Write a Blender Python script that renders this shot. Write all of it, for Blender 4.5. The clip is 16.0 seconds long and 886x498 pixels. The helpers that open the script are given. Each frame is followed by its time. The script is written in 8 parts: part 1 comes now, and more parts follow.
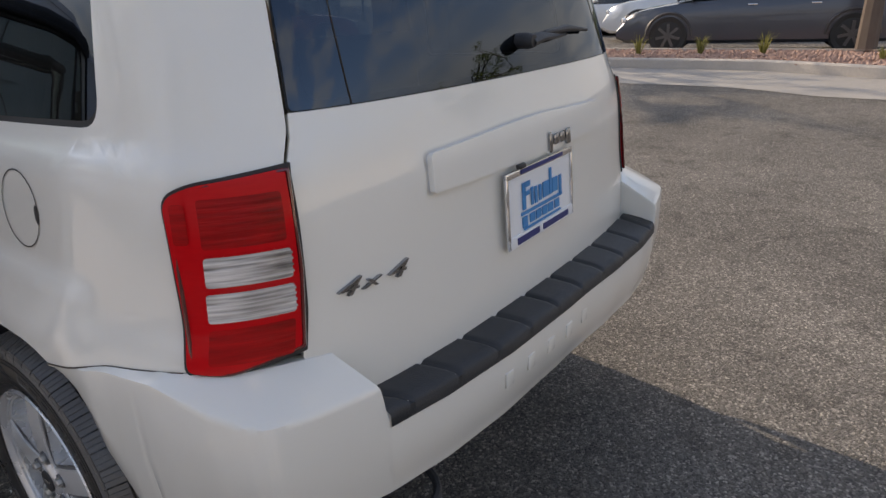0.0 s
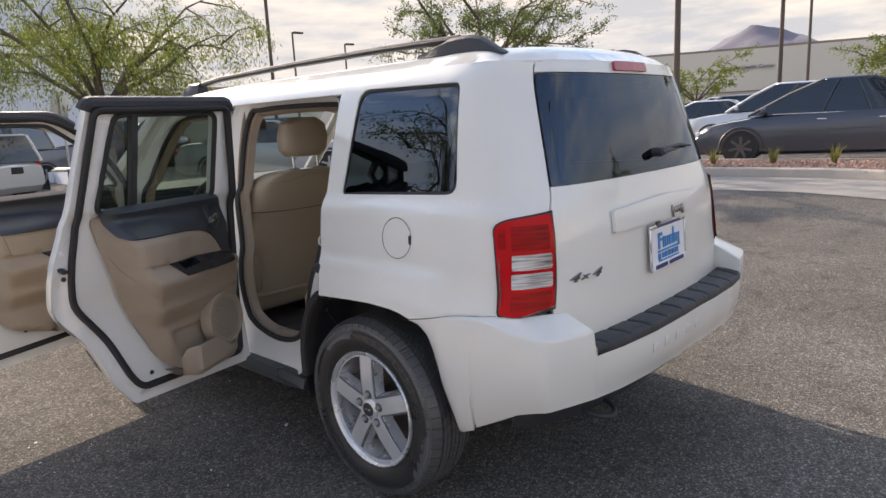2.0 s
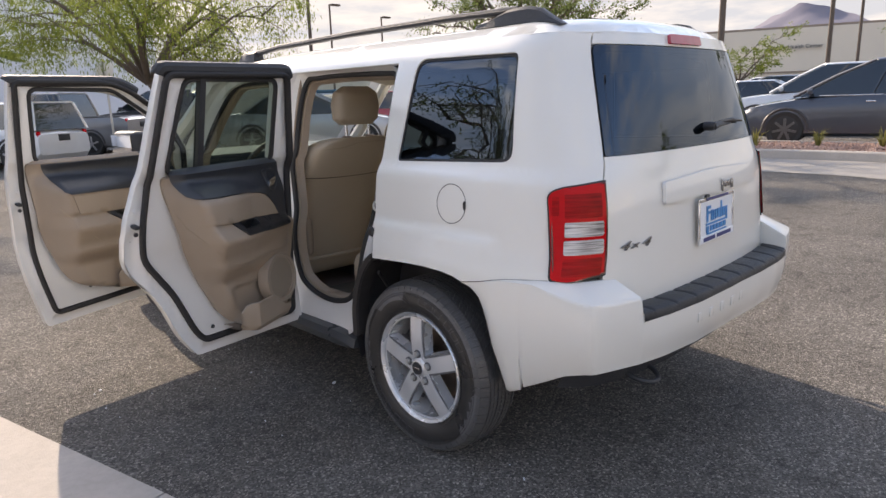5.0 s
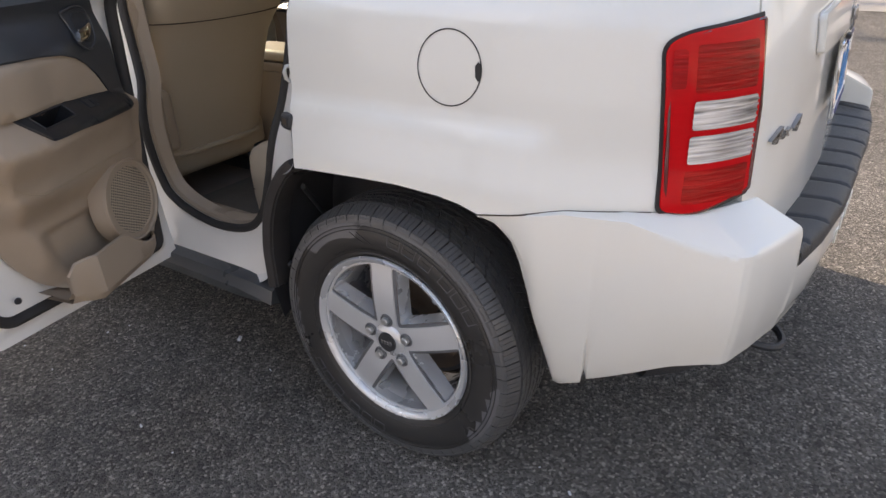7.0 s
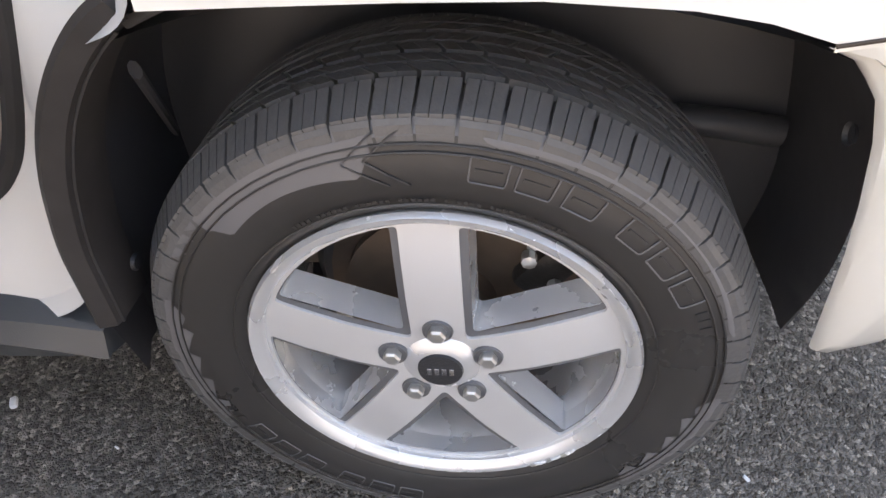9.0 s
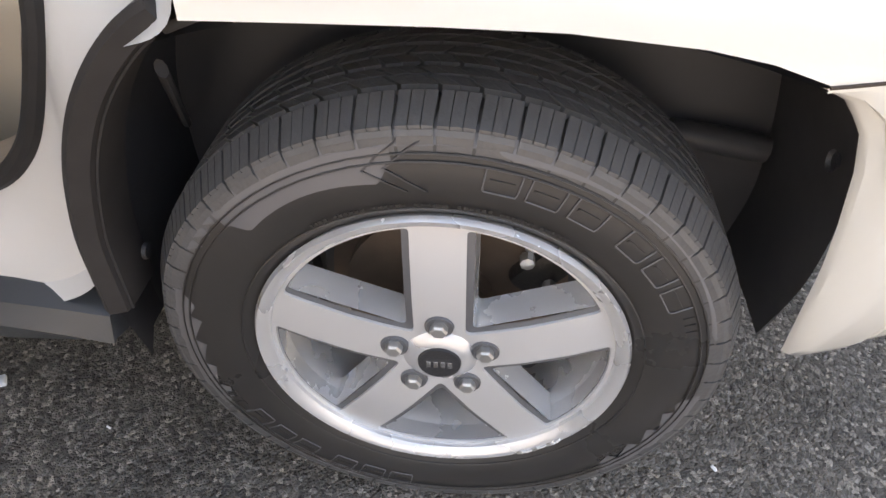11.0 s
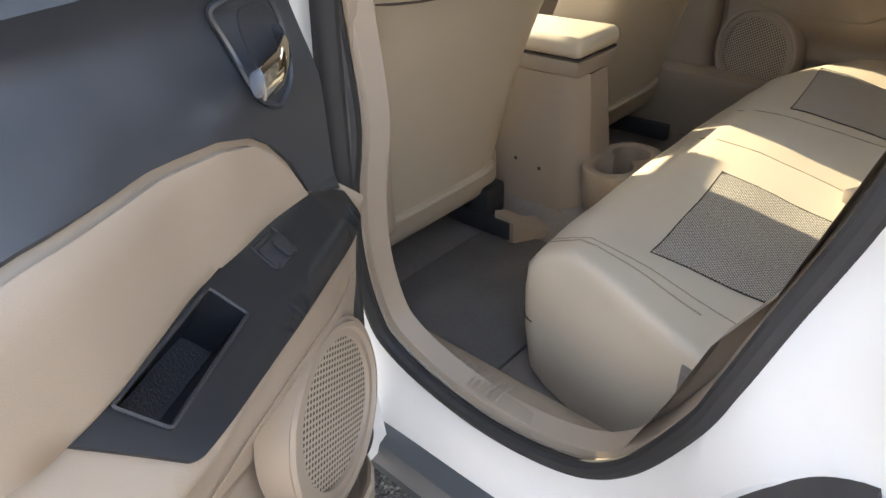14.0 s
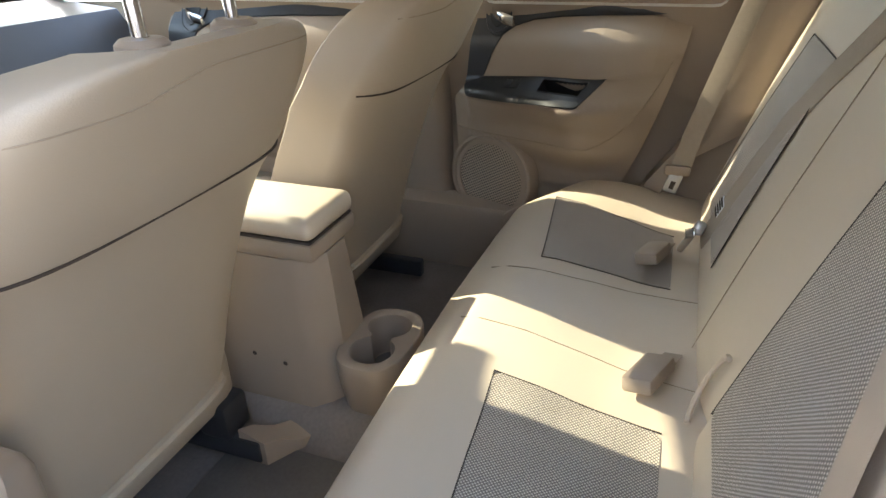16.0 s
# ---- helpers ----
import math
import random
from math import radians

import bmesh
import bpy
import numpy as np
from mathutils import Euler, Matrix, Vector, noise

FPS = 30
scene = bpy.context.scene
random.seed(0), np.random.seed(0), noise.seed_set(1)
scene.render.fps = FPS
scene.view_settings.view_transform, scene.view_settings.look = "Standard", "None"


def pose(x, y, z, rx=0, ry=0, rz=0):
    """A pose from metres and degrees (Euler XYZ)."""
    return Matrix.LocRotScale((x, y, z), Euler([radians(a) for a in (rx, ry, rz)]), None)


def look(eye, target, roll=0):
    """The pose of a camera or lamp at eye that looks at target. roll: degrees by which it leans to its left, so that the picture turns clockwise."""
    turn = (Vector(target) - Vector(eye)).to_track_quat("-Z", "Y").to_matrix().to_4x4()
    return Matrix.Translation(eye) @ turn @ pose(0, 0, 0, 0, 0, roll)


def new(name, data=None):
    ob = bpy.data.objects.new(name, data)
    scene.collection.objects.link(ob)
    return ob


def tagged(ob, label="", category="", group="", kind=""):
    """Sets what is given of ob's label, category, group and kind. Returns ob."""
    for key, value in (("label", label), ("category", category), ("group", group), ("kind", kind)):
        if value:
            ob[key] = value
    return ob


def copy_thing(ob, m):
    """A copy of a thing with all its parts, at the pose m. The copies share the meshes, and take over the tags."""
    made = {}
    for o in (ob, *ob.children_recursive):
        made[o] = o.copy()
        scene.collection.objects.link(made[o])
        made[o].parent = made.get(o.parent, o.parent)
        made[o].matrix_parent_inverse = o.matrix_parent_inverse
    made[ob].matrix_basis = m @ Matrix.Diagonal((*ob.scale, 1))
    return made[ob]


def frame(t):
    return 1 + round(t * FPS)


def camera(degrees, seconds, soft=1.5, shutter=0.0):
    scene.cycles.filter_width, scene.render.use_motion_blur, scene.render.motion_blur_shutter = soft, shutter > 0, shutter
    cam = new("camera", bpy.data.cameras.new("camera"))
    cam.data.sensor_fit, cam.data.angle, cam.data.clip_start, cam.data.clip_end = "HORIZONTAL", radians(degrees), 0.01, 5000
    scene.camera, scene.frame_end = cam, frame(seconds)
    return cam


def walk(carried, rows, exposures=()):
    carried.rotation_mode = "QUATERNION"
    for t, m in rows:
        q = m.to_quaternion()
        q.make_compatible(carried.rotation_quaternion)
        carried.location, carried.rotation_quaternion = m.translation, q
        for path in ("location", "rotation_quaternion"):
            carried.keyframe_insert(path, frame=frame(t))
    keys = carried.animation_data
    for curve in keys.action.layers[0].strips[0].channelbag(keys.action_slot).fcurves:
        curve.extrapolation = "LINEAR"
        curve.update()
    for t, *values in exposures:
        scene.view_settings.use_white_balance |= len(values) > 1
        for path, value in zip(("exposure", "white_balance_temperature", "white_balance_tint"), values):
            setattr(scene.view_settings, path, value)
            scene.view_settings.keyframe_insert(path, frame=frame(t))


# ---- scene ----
# the camera and its way
cam = camera(68.6, 16.0)
PATH = [
    (0, (-1.264, -0.561, 1.309), (0.228, 0.565, 0.599), -2.2),
    (0.5, (-1.591, -0.66, 1.317), (-0.015, 0.41, 0.705), -2.0),
    (1, (-1.841, -0.738, 1.331), (-0.279, 0.395, 0.804), -3.5),
    (1.5, (-2.131, -0.78, 1.368), (-0.598, 0.417, 0.903), -4.8),
    (2, (-2.308, -0.889, 1.373), (-0.87, 0.447, 0.99), -2.9),
    (2.5, (-2.411, -0.99, 1.366), (-1.049, 0.422, 0.976), -2.0),
    (3, (-2.51, -1.013, 1.394), (-1.165, 0.41, 0.986), -2.3),
    (5.5, (-2.351, -0.774, 1.34), (-0.972, 0.591, 0.855), -1.4),
    (6, (-2.218, -0.523, 1.321), (-0.776, 0.706, 0.681), -0.7),
    (6.5, (-2.012, -0.263, 1.277), (-0.587, 0.906, 0.499), -2.3),
    (7, (-1.847, 0.019, 1.24), (-0.381, 1.037, 0.338), -2.2),
    (7.5, (-1.694, 0.311, 1.178), (-0.137, 1.081, 0.185), -0.3),
    (8, (-1.529, 0.538, 1.062), (0.077, 1.077, -0.001), 1.5),
    (8.5, (-1.39, 0.696, 0.989), (0.131, 0.975, -0.28), 3.1),
    (9, (-1.319, 0.819, 0.929), (0.169, 0.997, -0.395), -1.3),
    (11.5, (-1.351, 0.883, 1.002), (0.103, 0.957, -0.368), 4.0),
    (12, (-1.389, 0.937, 1.068), (0.12, 1.321, -0.187), 1.9),
    (12.5, (-1.419, 0.997, 1.115), (0.05, 1.712, -0.039), -1.0),
    (13, (-1.381, 1.052, 1.139), (-0.018, 2.035, 0.054), -1.9),
    (13.5, (-1.318, 1.098, 1.164), (-0.05, 2.243, 0.123), -2.0),
    (14, (-1.296, 1.138, 1.185), (-0.072, 2.309, 0.123), -2.9),
    (14.5, (-1.318, 1.187, 1.219), (0.079, 2.157, 0.168), -2.8),
    (15, (-1.281, 1.212, 1.251), (0.283, 1.95, 0.246), -2.1),
    (15.5, (-1.119, 1.234, 1.273), (0.518, 1.912, 0.345), -1.1),
    (16, (-0.969, 1.28, 1.283), (0.701, 1.911, 0.381), -1.5),
]
walk(cam, [(t, look(eye, target, roll)) for t, eye, target, roll in PATH],
     exposures=[(0.0, 0.88, 8000, 15), (0.5, 1.03, 8000, 16), (1.0, 1.12, 7900, 16), (2.0, 1.20, 7800, 16), (5.5, 1.40, 7800, 17), (7.0, 1.64, 8350, 17), (8.0, 1.82, 8550, 14), (8.5, 2.10, 8800, 15),
                (9.0, 2.66, 8700, 17), (11.5, 2.56, 9200, 16), (12.0, 2.26, 9200, 14), (12.5, 2.32, 9100, 14), (13.0, 2.60, 8800, 14), (13.5, 2.92, 8300, 13), (14.5, 3.12, 7800, 12),
                (15.0, 2.98, 7700, 12), (15.5, 2.92, 7500, 12), (16.0, 3.24, 7200, 12)])
# ---- light: a low sun ahead and to the right of the car, a partly cloudy sky ----
SUN_EL, SUN_AZ = 29.5, 10.5  # degrees up; degrees from +y towards +x
world = bpy.data.worlds.new("sky")
scene.world = world
world.use_nodes = True
wn, wl = world.node_tree.nodes, world.node_tree.links
wn.clear()
sky = wn.new("ShaderNodeTexSky")
sky.sky_type, sky.sun_disc = "NISHITA", False
sky.sun_elevation, sky.sun_rotation = radians(SUN_EL), radians(SUN_AZ)
sky.air_density, sky.dust_density, sky.ozone_density = 1.0, 0.5, 2.6
geo = wn.new("ShaderNodeTexCoord")
stretch = wn.new("ShaderNodeMapping")
stretch.inputs["Scale"].default_value = (1.0, 1.0, 2.6)
cloud = wn.new("ShaderNodeTexNoise")
cloud.inputs["Scale"].default_value, cloud.inputs["Detail"].default_value, cloud.inputs["Roughness"].default_value = 3.4, 9.0, 0.62
ramp = wn.new("ShaderNodeValToRGB")
ramp.color_ramp.elements[0].position, ramp.color_ramp.elements[1].position = 0.49, 0.74
cmix = wn.new("ShaderNodeMixRGB")
# thin cloud scatters forward: it is brightest round the sun
_e, _a = radians(SUN_EL), radians(SUN_AZ)
SUN_DIR = Vector((math.sin(_a) * math.cos(_e), math.cos(_a) * math.cos(_e), math.sin(_e)))
toward = wn.new("ShaderNodeVectorMath")
toward.operation, toward.inputs[1].default_value = "DOT_PRODUCT", SUN_DIR
bright = wn.new("ShaderNodeMapRange")
bright.interpolation_type = "SMOOTHSTEP"
bright.inputs["From Min"].default_value, bright.inputs["From Max"].default_value = -0.3, 1.0
bright.inputs["To Min"].default_value, bright.inputs["To Max"].default_value = 4.0, 8.2
aureole = wn.new("ShaderNodeMapRange")
aureole.interpolation_type = "SMOOTHERSTEP"
aureole.inputs["From Min"].default_value, aureole.inputs["From Max"].default_value = 0.89, 1.0
aureole.inputs["To Min"].default_value, aureole.inputs["To Max"].default_value = 0.0, 34.0
glow = wn.new("ShaderNodeMath")
bg, wout = wn.new("ShaderNodeBackground"), wn.new("ShaderNodeOutputWorld")
bg.inputs["Strength"].default_value = 0.15
wl.new(geo.outputs["Generated"], stretch.inputs["Vector"])
wl.new(geo.outputs["Generated"], toward.inputs[0])
wl.new(toward.outputs["Value"], bright.inputs["Value"])
wl.new(toward.outputs["Value"], aureole.inputs["Value"])
wl.new(bright.outputs["Result"], glow.inputs[0])
wl.new(aureole.outputs["Result"], glow.inputs[1])
wl.new(glow.outputs[0], cmix.inputs["Color2"])
wl.new(stretch.outputs["Vector"], cloud.inputs["Vector"])
wl.new(cloud.outputs["Fac"], ramp.inputs["Fac"])
wl.new(ramp.outputs["Color"], cmix.inputs["Fac"])
wl.new(sky.outputs["Color"], cmix.inputs["Color1"])
# a thin grey cloud bank low over the horizon, added all round to dim the low sky
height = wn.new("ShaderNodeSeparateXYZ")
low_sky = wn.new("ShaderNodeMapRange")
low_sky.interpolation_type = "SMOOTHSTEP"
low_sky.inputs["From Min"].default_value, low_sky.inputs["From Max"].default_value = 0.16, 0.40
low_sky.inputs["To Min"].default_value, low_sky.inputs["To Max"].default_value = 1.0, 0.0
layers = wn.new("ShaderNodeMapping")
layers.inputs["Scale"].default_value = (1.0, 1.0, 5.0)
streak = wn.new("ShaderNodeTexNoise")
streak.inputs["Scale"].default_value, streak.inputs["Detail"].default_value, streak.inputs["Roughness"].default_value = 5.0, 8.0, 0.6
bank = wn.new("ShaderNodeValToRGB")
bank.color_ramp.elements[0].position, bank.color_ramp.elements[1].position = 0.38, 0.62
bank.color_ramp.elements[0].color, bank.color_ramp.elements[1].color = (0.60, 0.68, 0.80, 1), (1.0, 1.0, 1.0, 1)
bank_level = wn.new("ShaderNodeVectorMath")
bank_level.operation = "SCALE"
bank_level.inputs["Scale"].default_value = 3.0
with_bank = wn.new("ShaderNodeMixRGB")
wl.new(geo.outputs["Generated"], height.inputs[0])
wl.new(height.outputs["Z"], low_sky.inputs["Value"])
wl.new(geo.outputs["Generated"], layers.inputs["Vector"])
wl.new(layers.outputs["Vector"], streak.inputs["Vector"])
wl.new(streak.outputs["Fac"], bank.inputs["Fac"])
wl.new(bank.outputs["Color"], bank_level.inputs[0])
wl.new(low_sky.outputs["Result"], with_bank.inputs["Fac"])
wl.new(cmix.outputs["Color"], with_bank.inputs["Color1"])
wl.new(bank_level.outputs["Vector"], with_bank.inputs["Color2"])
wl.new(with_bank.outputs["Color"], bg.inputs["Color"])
wl.new(bg.outputs["Background"], wout.inputs["Surface"])
sun_data = bpy.data.lights.new("sun", "SUN")
sun_data.energy, sun_data.angle, sun_data.color = 2.25, radians(0.55), (1.0, 0.93, 0.82)
sun = new("sun", sun_data)
sun.matrix_world = look(SUN_DIR * 60, (0, 0, 0))

# ---- materials ----
def material(name, colour, rough=0.5, metal=0.0, tint=None, amount=0.5, scale=20.0, bump=0.0, bump_scale=None, coat=0.0,
             detail=4.0, kind="noise", spec=0.5, rand=0.0, aniso=None, wear=None):
    """A procedural surface: two tints mixed by a fine and a coarse pattern, with relief of its own."""
    m = bpy.data.materials.new(name)
    m.use_nodes = True
    n, l = m.node_tree.nodes, m.node_tree.links
    b = n["Principled BSDF"]
    b.inputs["Base Color"].default_value = (*colour, 1)
    b.inputs["Roughness"].default_value, b.inputs["Metallic"].default_value = rough, metal
    b.inputs["Specular IOR Level"].default_value = spec
    b.inputs["Coat Weight"].default_value, b.inputs["Coat Roughness"].default_value = coat, 0.04
    tc = n.new("ShaderNodeTexCoord")
    mp = n.new("ShaderNodeMapping")
    l.new(tc.outputs["Object"], mp.inputs["Vector"])
    if aniso:
        mp.inputs["Scale"].default_value = aniso
    if kind == "voronoi":
        f = n.new("ShaderNodeTexVoronoi")
        f.inputs["Scale"].default_value = scale
        out = f.outputs["Distance"]
    else:
        f = n.new("ShaderNodeTexNoise")
        f.inputs["Scale"].default_value, f.inputs["Detail"].default_value = scale, detail
        out = f.outputs["Fac"]
    l.new(mp.outputs["Vector"], f.inputs["Vector"])
    if tint:
        big = n.new("ShaderNodeTexNoise")
        big.inputs["Scale"].default_value, big.inputs["Detail"].default_value = scale * 0.09, 3.0
        l.new(tc.outputs["Object"], big.inputs["Vector"])
        add = n.new("ShaderNodeMath")
        add.operation = "MULTIPLY_ADD"
        add.inputs[1].default_value, add.inputs[2].default_value = 0.5, 0.0
        l.new(big.outputs["Fac"], add.inputs[0])
        half = n.new("ShaderNodeMath")
        half.operation = "MULTIPLY_ADD"
        half.inputs[1].default_value = 0.5
        l.new(out, half.inputs[0])
        l.new(add.outputs[0], half.inputs[2])
        r = n.new("ShaderNodeValToRGB")
        r.color_ramp.elements[0].position, r.color_ramp.elements[1].position = 0.5 - amount / 2, 0.5 + amount / 2
        r.color_ramp.elements[0].color, r.color_ramp.elements[1].color = (*colour, 1), (*tint, 1)
        l.new(half.outputs[0], r.inputs["Fac"])
        src = r.outputs["Color"]
        if rand:
            oi, hs = n.new("ShaderNodeObjectInfo"), n.new("ShaderNodeHueSaturation")
            mr = n.new("ShaderNodeMapRange")
            mr.inputs["To Min"].default_value, mr.inputs["To Max"].default_value = 1 - rand, 1 + rand
            l.new(oi.outputs["Random"], mr.inputs["Value"])
            l.new(mr.outputs["Result"], hs.inputs["Value"])
            l.new(src, hs.inputs["Color"])
            src = hs.outputs["Color"]
        l.new(src, b.inputs["Base Color"])
    if bump:
        bf = n.new("ShaderNodeTexVoronoi" if kind == "voronoi" else "ShaderNodeTexNoise")
        bf.inputs["Scale"].default_value = bump_scale or scale
        l.new(mp.outputs["Vector"], bf.inputs["Vector"])
        bu = n.new("ShaderNodeBump")
        bu.inputs["Strength"].default_value, bu.inputs["Distance"].default_value = min(1.0, bump), 0.004
        l.new(bf.outputs["Distance" if kind == "voronoi" else "Fac"], bu.inputs["Height"])
        l.new(bu.outputs["Normal"], b.inputs["Normal"])
    if wear:
        wv = n.new("ShaderNodeTexNoise")
        wv.inputs["Scale"].default_value, wv.inputs["Detail"].default_value = wear[0], 6.0
        l.new(tc.outputs["Object"], wv.inputs["Vector"])
        wr = n.new("ShaderNodeMapRange")
        wr.inputs["From Min"].default_value, wr.inputs["From Max"].default_value = 0.35, 0.65
        wr.inputs["To Min"].default_value, wr.inputs["To Max"].default_value = wear[1], wear[2]
        l.new(wv.outputs["Fac"], wr.inputs["Value"])
        l.new(wr.outputs["Result"], b.inputs["Roughness"])
    return m


def glass(name, tint, rough=0.0, mix=0.0, sheen=(1.0, 1.0, 1.0)):
    m = bpy.data.materials.new(name)
    m.use_nodes = True
    n, l = m.node_tree.nodes, m.node_tree.links
    n.clear()
    t, g, mx, o = n.new("ShaderNodeBsdfTransparent"), n.new("ShaderNodeBsdfGlossy"), n.new("ShaderNodeMixShader"), n.new("ShaderNodeOutputMaterial")
    fr, pw = n.new("ShaderNodeLayerWeight"), n.new("ShaderNodeMath")
    fr.inputs["Blend"].default_value = 0.5
    pw.operation, pw.inputs[1].default_value = "POWER", 5.0
    l.new(fr.outputs["Facing"], pw.inputs[0])
    t.inputs["Color"].default_value = (*tint, 1)
    g.inputs["Roughness"].default_value = rough
    g.inputs["Color"].default_value = (*sheen, 1)
    ad = n.new("ShaderNodeMath")
    ad.operation, ad.inputs[1].default_value, ad.inputs[2].default_value, ad.use_clamp = "MULTIPLY_ADD", 0.9, 0.045 + mix, True
    l.new(pw.outputs[0], ad.inputs[0])
    l.new(ad.outputs[0], mx.inputs["Fac"])
    l.new(t.outputs["BSDF"], mx.inputs[1])
    l.new(g.outputs["BSDF"], mx.inputs[2])
    l.new(mx.outputs["Shader"], o.inputs["Surface"])
    return m


PAINT = material("white_paint", (0.78, 0.768, 0.712), 0.28, 0, (0.815, 0.803, 0.75), 0.6, 5, coat=1.0)
JAMB = material("jamb_paint", (0.78, 0.77, 0.74), 0.3, 0, (0.72, 0.71, 0.68), 0.5, 6, coat=0.6)
BLACK = material("black_plastic", (0.022, 0.023, 0.026), 0.5, 0, (0.035, 0.036, 0.04), 0.6, 60, bump=0.25, bump_scale=400)
PAD = material("grey_black_pad", (0.016, 0.018, 0.021), 0.5, 0, (0.034, 0.037, 0.042), 0.6, 9, bump=0.3, bump_scale=300)
RUBBER = material("seal_rubber", (0.018, 0.017, 0.017), 0.65, 0, (0.03, 0.029, 0.03), 0.6, 40)
LINER = material("arch_liner", (0.04, 0.039, 0.041), 0.42, 0, (0.066, 0.064, 0.067), 0.6, 9, bump=0.35, bump_scale=14)
TYRE = material("tyre_rubber", (0.028, 0.0262, 0.0255), 0.34, 0, (0.046, 0.0432, 0.0415), 0.7, 12, wear=(7, 0.27, 0.42), spec=0.6)
# smooth rubber; the sky's sheen on it is put in as lighter grey
TYRE_BAND = material("sheen_grey_tyre_band", (0.125, 0.123, 0.127), 0.34, 0, (0.155, 0.152, 0.156), 0.6, 16, wear=(9, 0.28, 0.42))
TREAD = material("tread_rubber", (0.072, 0.071, 0.071), 0.36, 0, (0.125, 0.123, 0.122), 0.7, 26, spec=0.6, bump=0.2, bump_scale=160)
ALLOY = material("painted_alloy", (0.60, 0.605, 0.61), 0.36, 0.3, (0.66, 0.665, 0.67), 0.6, 8, coat=0.5, wear=(9, 0.30, 0.44))
ALLOY_BRIGHT = material("machined_alloy", (0.72, 0.73, 0.745), 0.26, 0.55, (0.80, 0.81, 0.82), 0.6, 14, coat=0.4, wear=(12, 0.2, 0.34))
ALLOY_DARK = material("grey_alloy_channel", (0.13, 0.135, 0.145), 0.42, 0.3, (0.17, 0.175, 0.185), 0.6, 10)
CHROME = material("chrome", (0.82, 0.83, 0.85), 0.08, 1.0, (0.7, 0.71, 0.73), 0.5, 30)
# chrome with darker reflections put into its colour, so the badges stand out
DARK_CHROME = material("shaded_chrome", (0.34, 0.35, 0.37), 0.14, 1.0, (0.26, 0.27, 0.29), 0.5, 30)
DARK_IRON = material("dark_cast_iron", (0.035, 0.032, 0.030), 0.5, 0.5, (0.075, 0.066, 0.060), 0.6, 40, bump=0.3, bump_scale=200)
RUST = material("brake_iron", (0.10, 0.075, 0.06), 0.6, 0.4, (0.2, 0.14, 0.10), 0.6, 30)
RED = material("red_lens", (0.52, 0.004, 0.008), 0.10, 0, (0.66, 0.008, 0.012), 0.7, 30, coat=0.06, spec=0.14, aniso=(1, 1, 6))
RED_DARK = material("deep_red_lens", (0.10, 0.0008, 0.0015), 0.16, 0, (0.62, 0.008, 0.010), 0.42, 60, coat=0.06, spec=0.14, aniso=(0.14, 0.14, 2.2), bump=0.4, bump_scale=90)
CLEAR = material("clear_ribbed_lens", (0.10, 0.09, 0.085), 0.10, 0.1, (0.90, 0.87, 0.85), 0.30, 60, coat=0.6, aniso=(0.14, 0.14, 3.4), bump=0.6, bump_scale=60)
RED_HIGH = material("high_brake_lens", (0.36, 0.02, 0.045), 0.18, 0, (0.50, 0.06, 0.09), 0.5, 40, coat=0.5, aniso=(1.0, 0.2, 0.4))
# the blue of the mirrored sky is put into its gloss colour
TINTED = glass("tinted_privacy_glass", (0.055, 0.066, 0.075), 0.0, 0.045, (0.72, 0.84, 1.0))
DOOR_GLASS = glass("green_tinted_door_glass", (0.30, 0.36, 0.32), 0.0, 0.02)
# cleared beyond this window's own privacy tint, to let more sun in
FAR_GLASS = glass("lightly_tinted_door_glass", (0.62, 0.68, 0.64), 0.0, 0.0)
WINDOW = glass("side_glass", (0.74, 0.80, 0.76), 0.0, 0.0)
SCREEN = glass("windscreen_glass", (0.62, 0.68, 0.64), 0.0, 0.0)
TAN = material("tan_plastic", (0.325, 0.256, 0.194), 0.46, 0, (0.352, 0.280, 0.213), 0.6, 14, bump=0.08, bump_scale=900)
TAN_INSERT = material("tan_soft_insert", (0.335, 0.267, 0.205), 0.52, 0, (0.36, 0.288, 0.222), 0.6, 12, bump=0.08, bump_scale=800)
# the bench's tan vinyl with the front seats' dimness put into its colour
SEAT_BACK = material("tan_seat_back", (0.44, 0.365, 0.272), 0.46, 0, (0.48, 0.40, 0.30), 0.6, 10, bump=0.10, bump_scale=700)
STRIP = material("weathered_strip", (0.026, 0.024, 0.024), 0.5, 0, (0.05, 0.046, 0.045), 0.6, 30, spec=0.3)
# black plastic; part of its bluish sheen is put in as grey
SILL = material("sheen_grey_sill_plastic", (0.045, 0.050, 0.055), 0.32, 0, (0.07, 0.077, 0.083), 0.6, 6, bump=0.1, bump_scale=500, wear=(5, 0.24, 0.42), spec=0.7)
TAN_SOFT = material("tan_vinyl", (0.575, 0.482, 0.366), 0.46, 0, (0.62, 0.524, 0.40), 0.6, 10, bump=0.10, bump_scale=700)
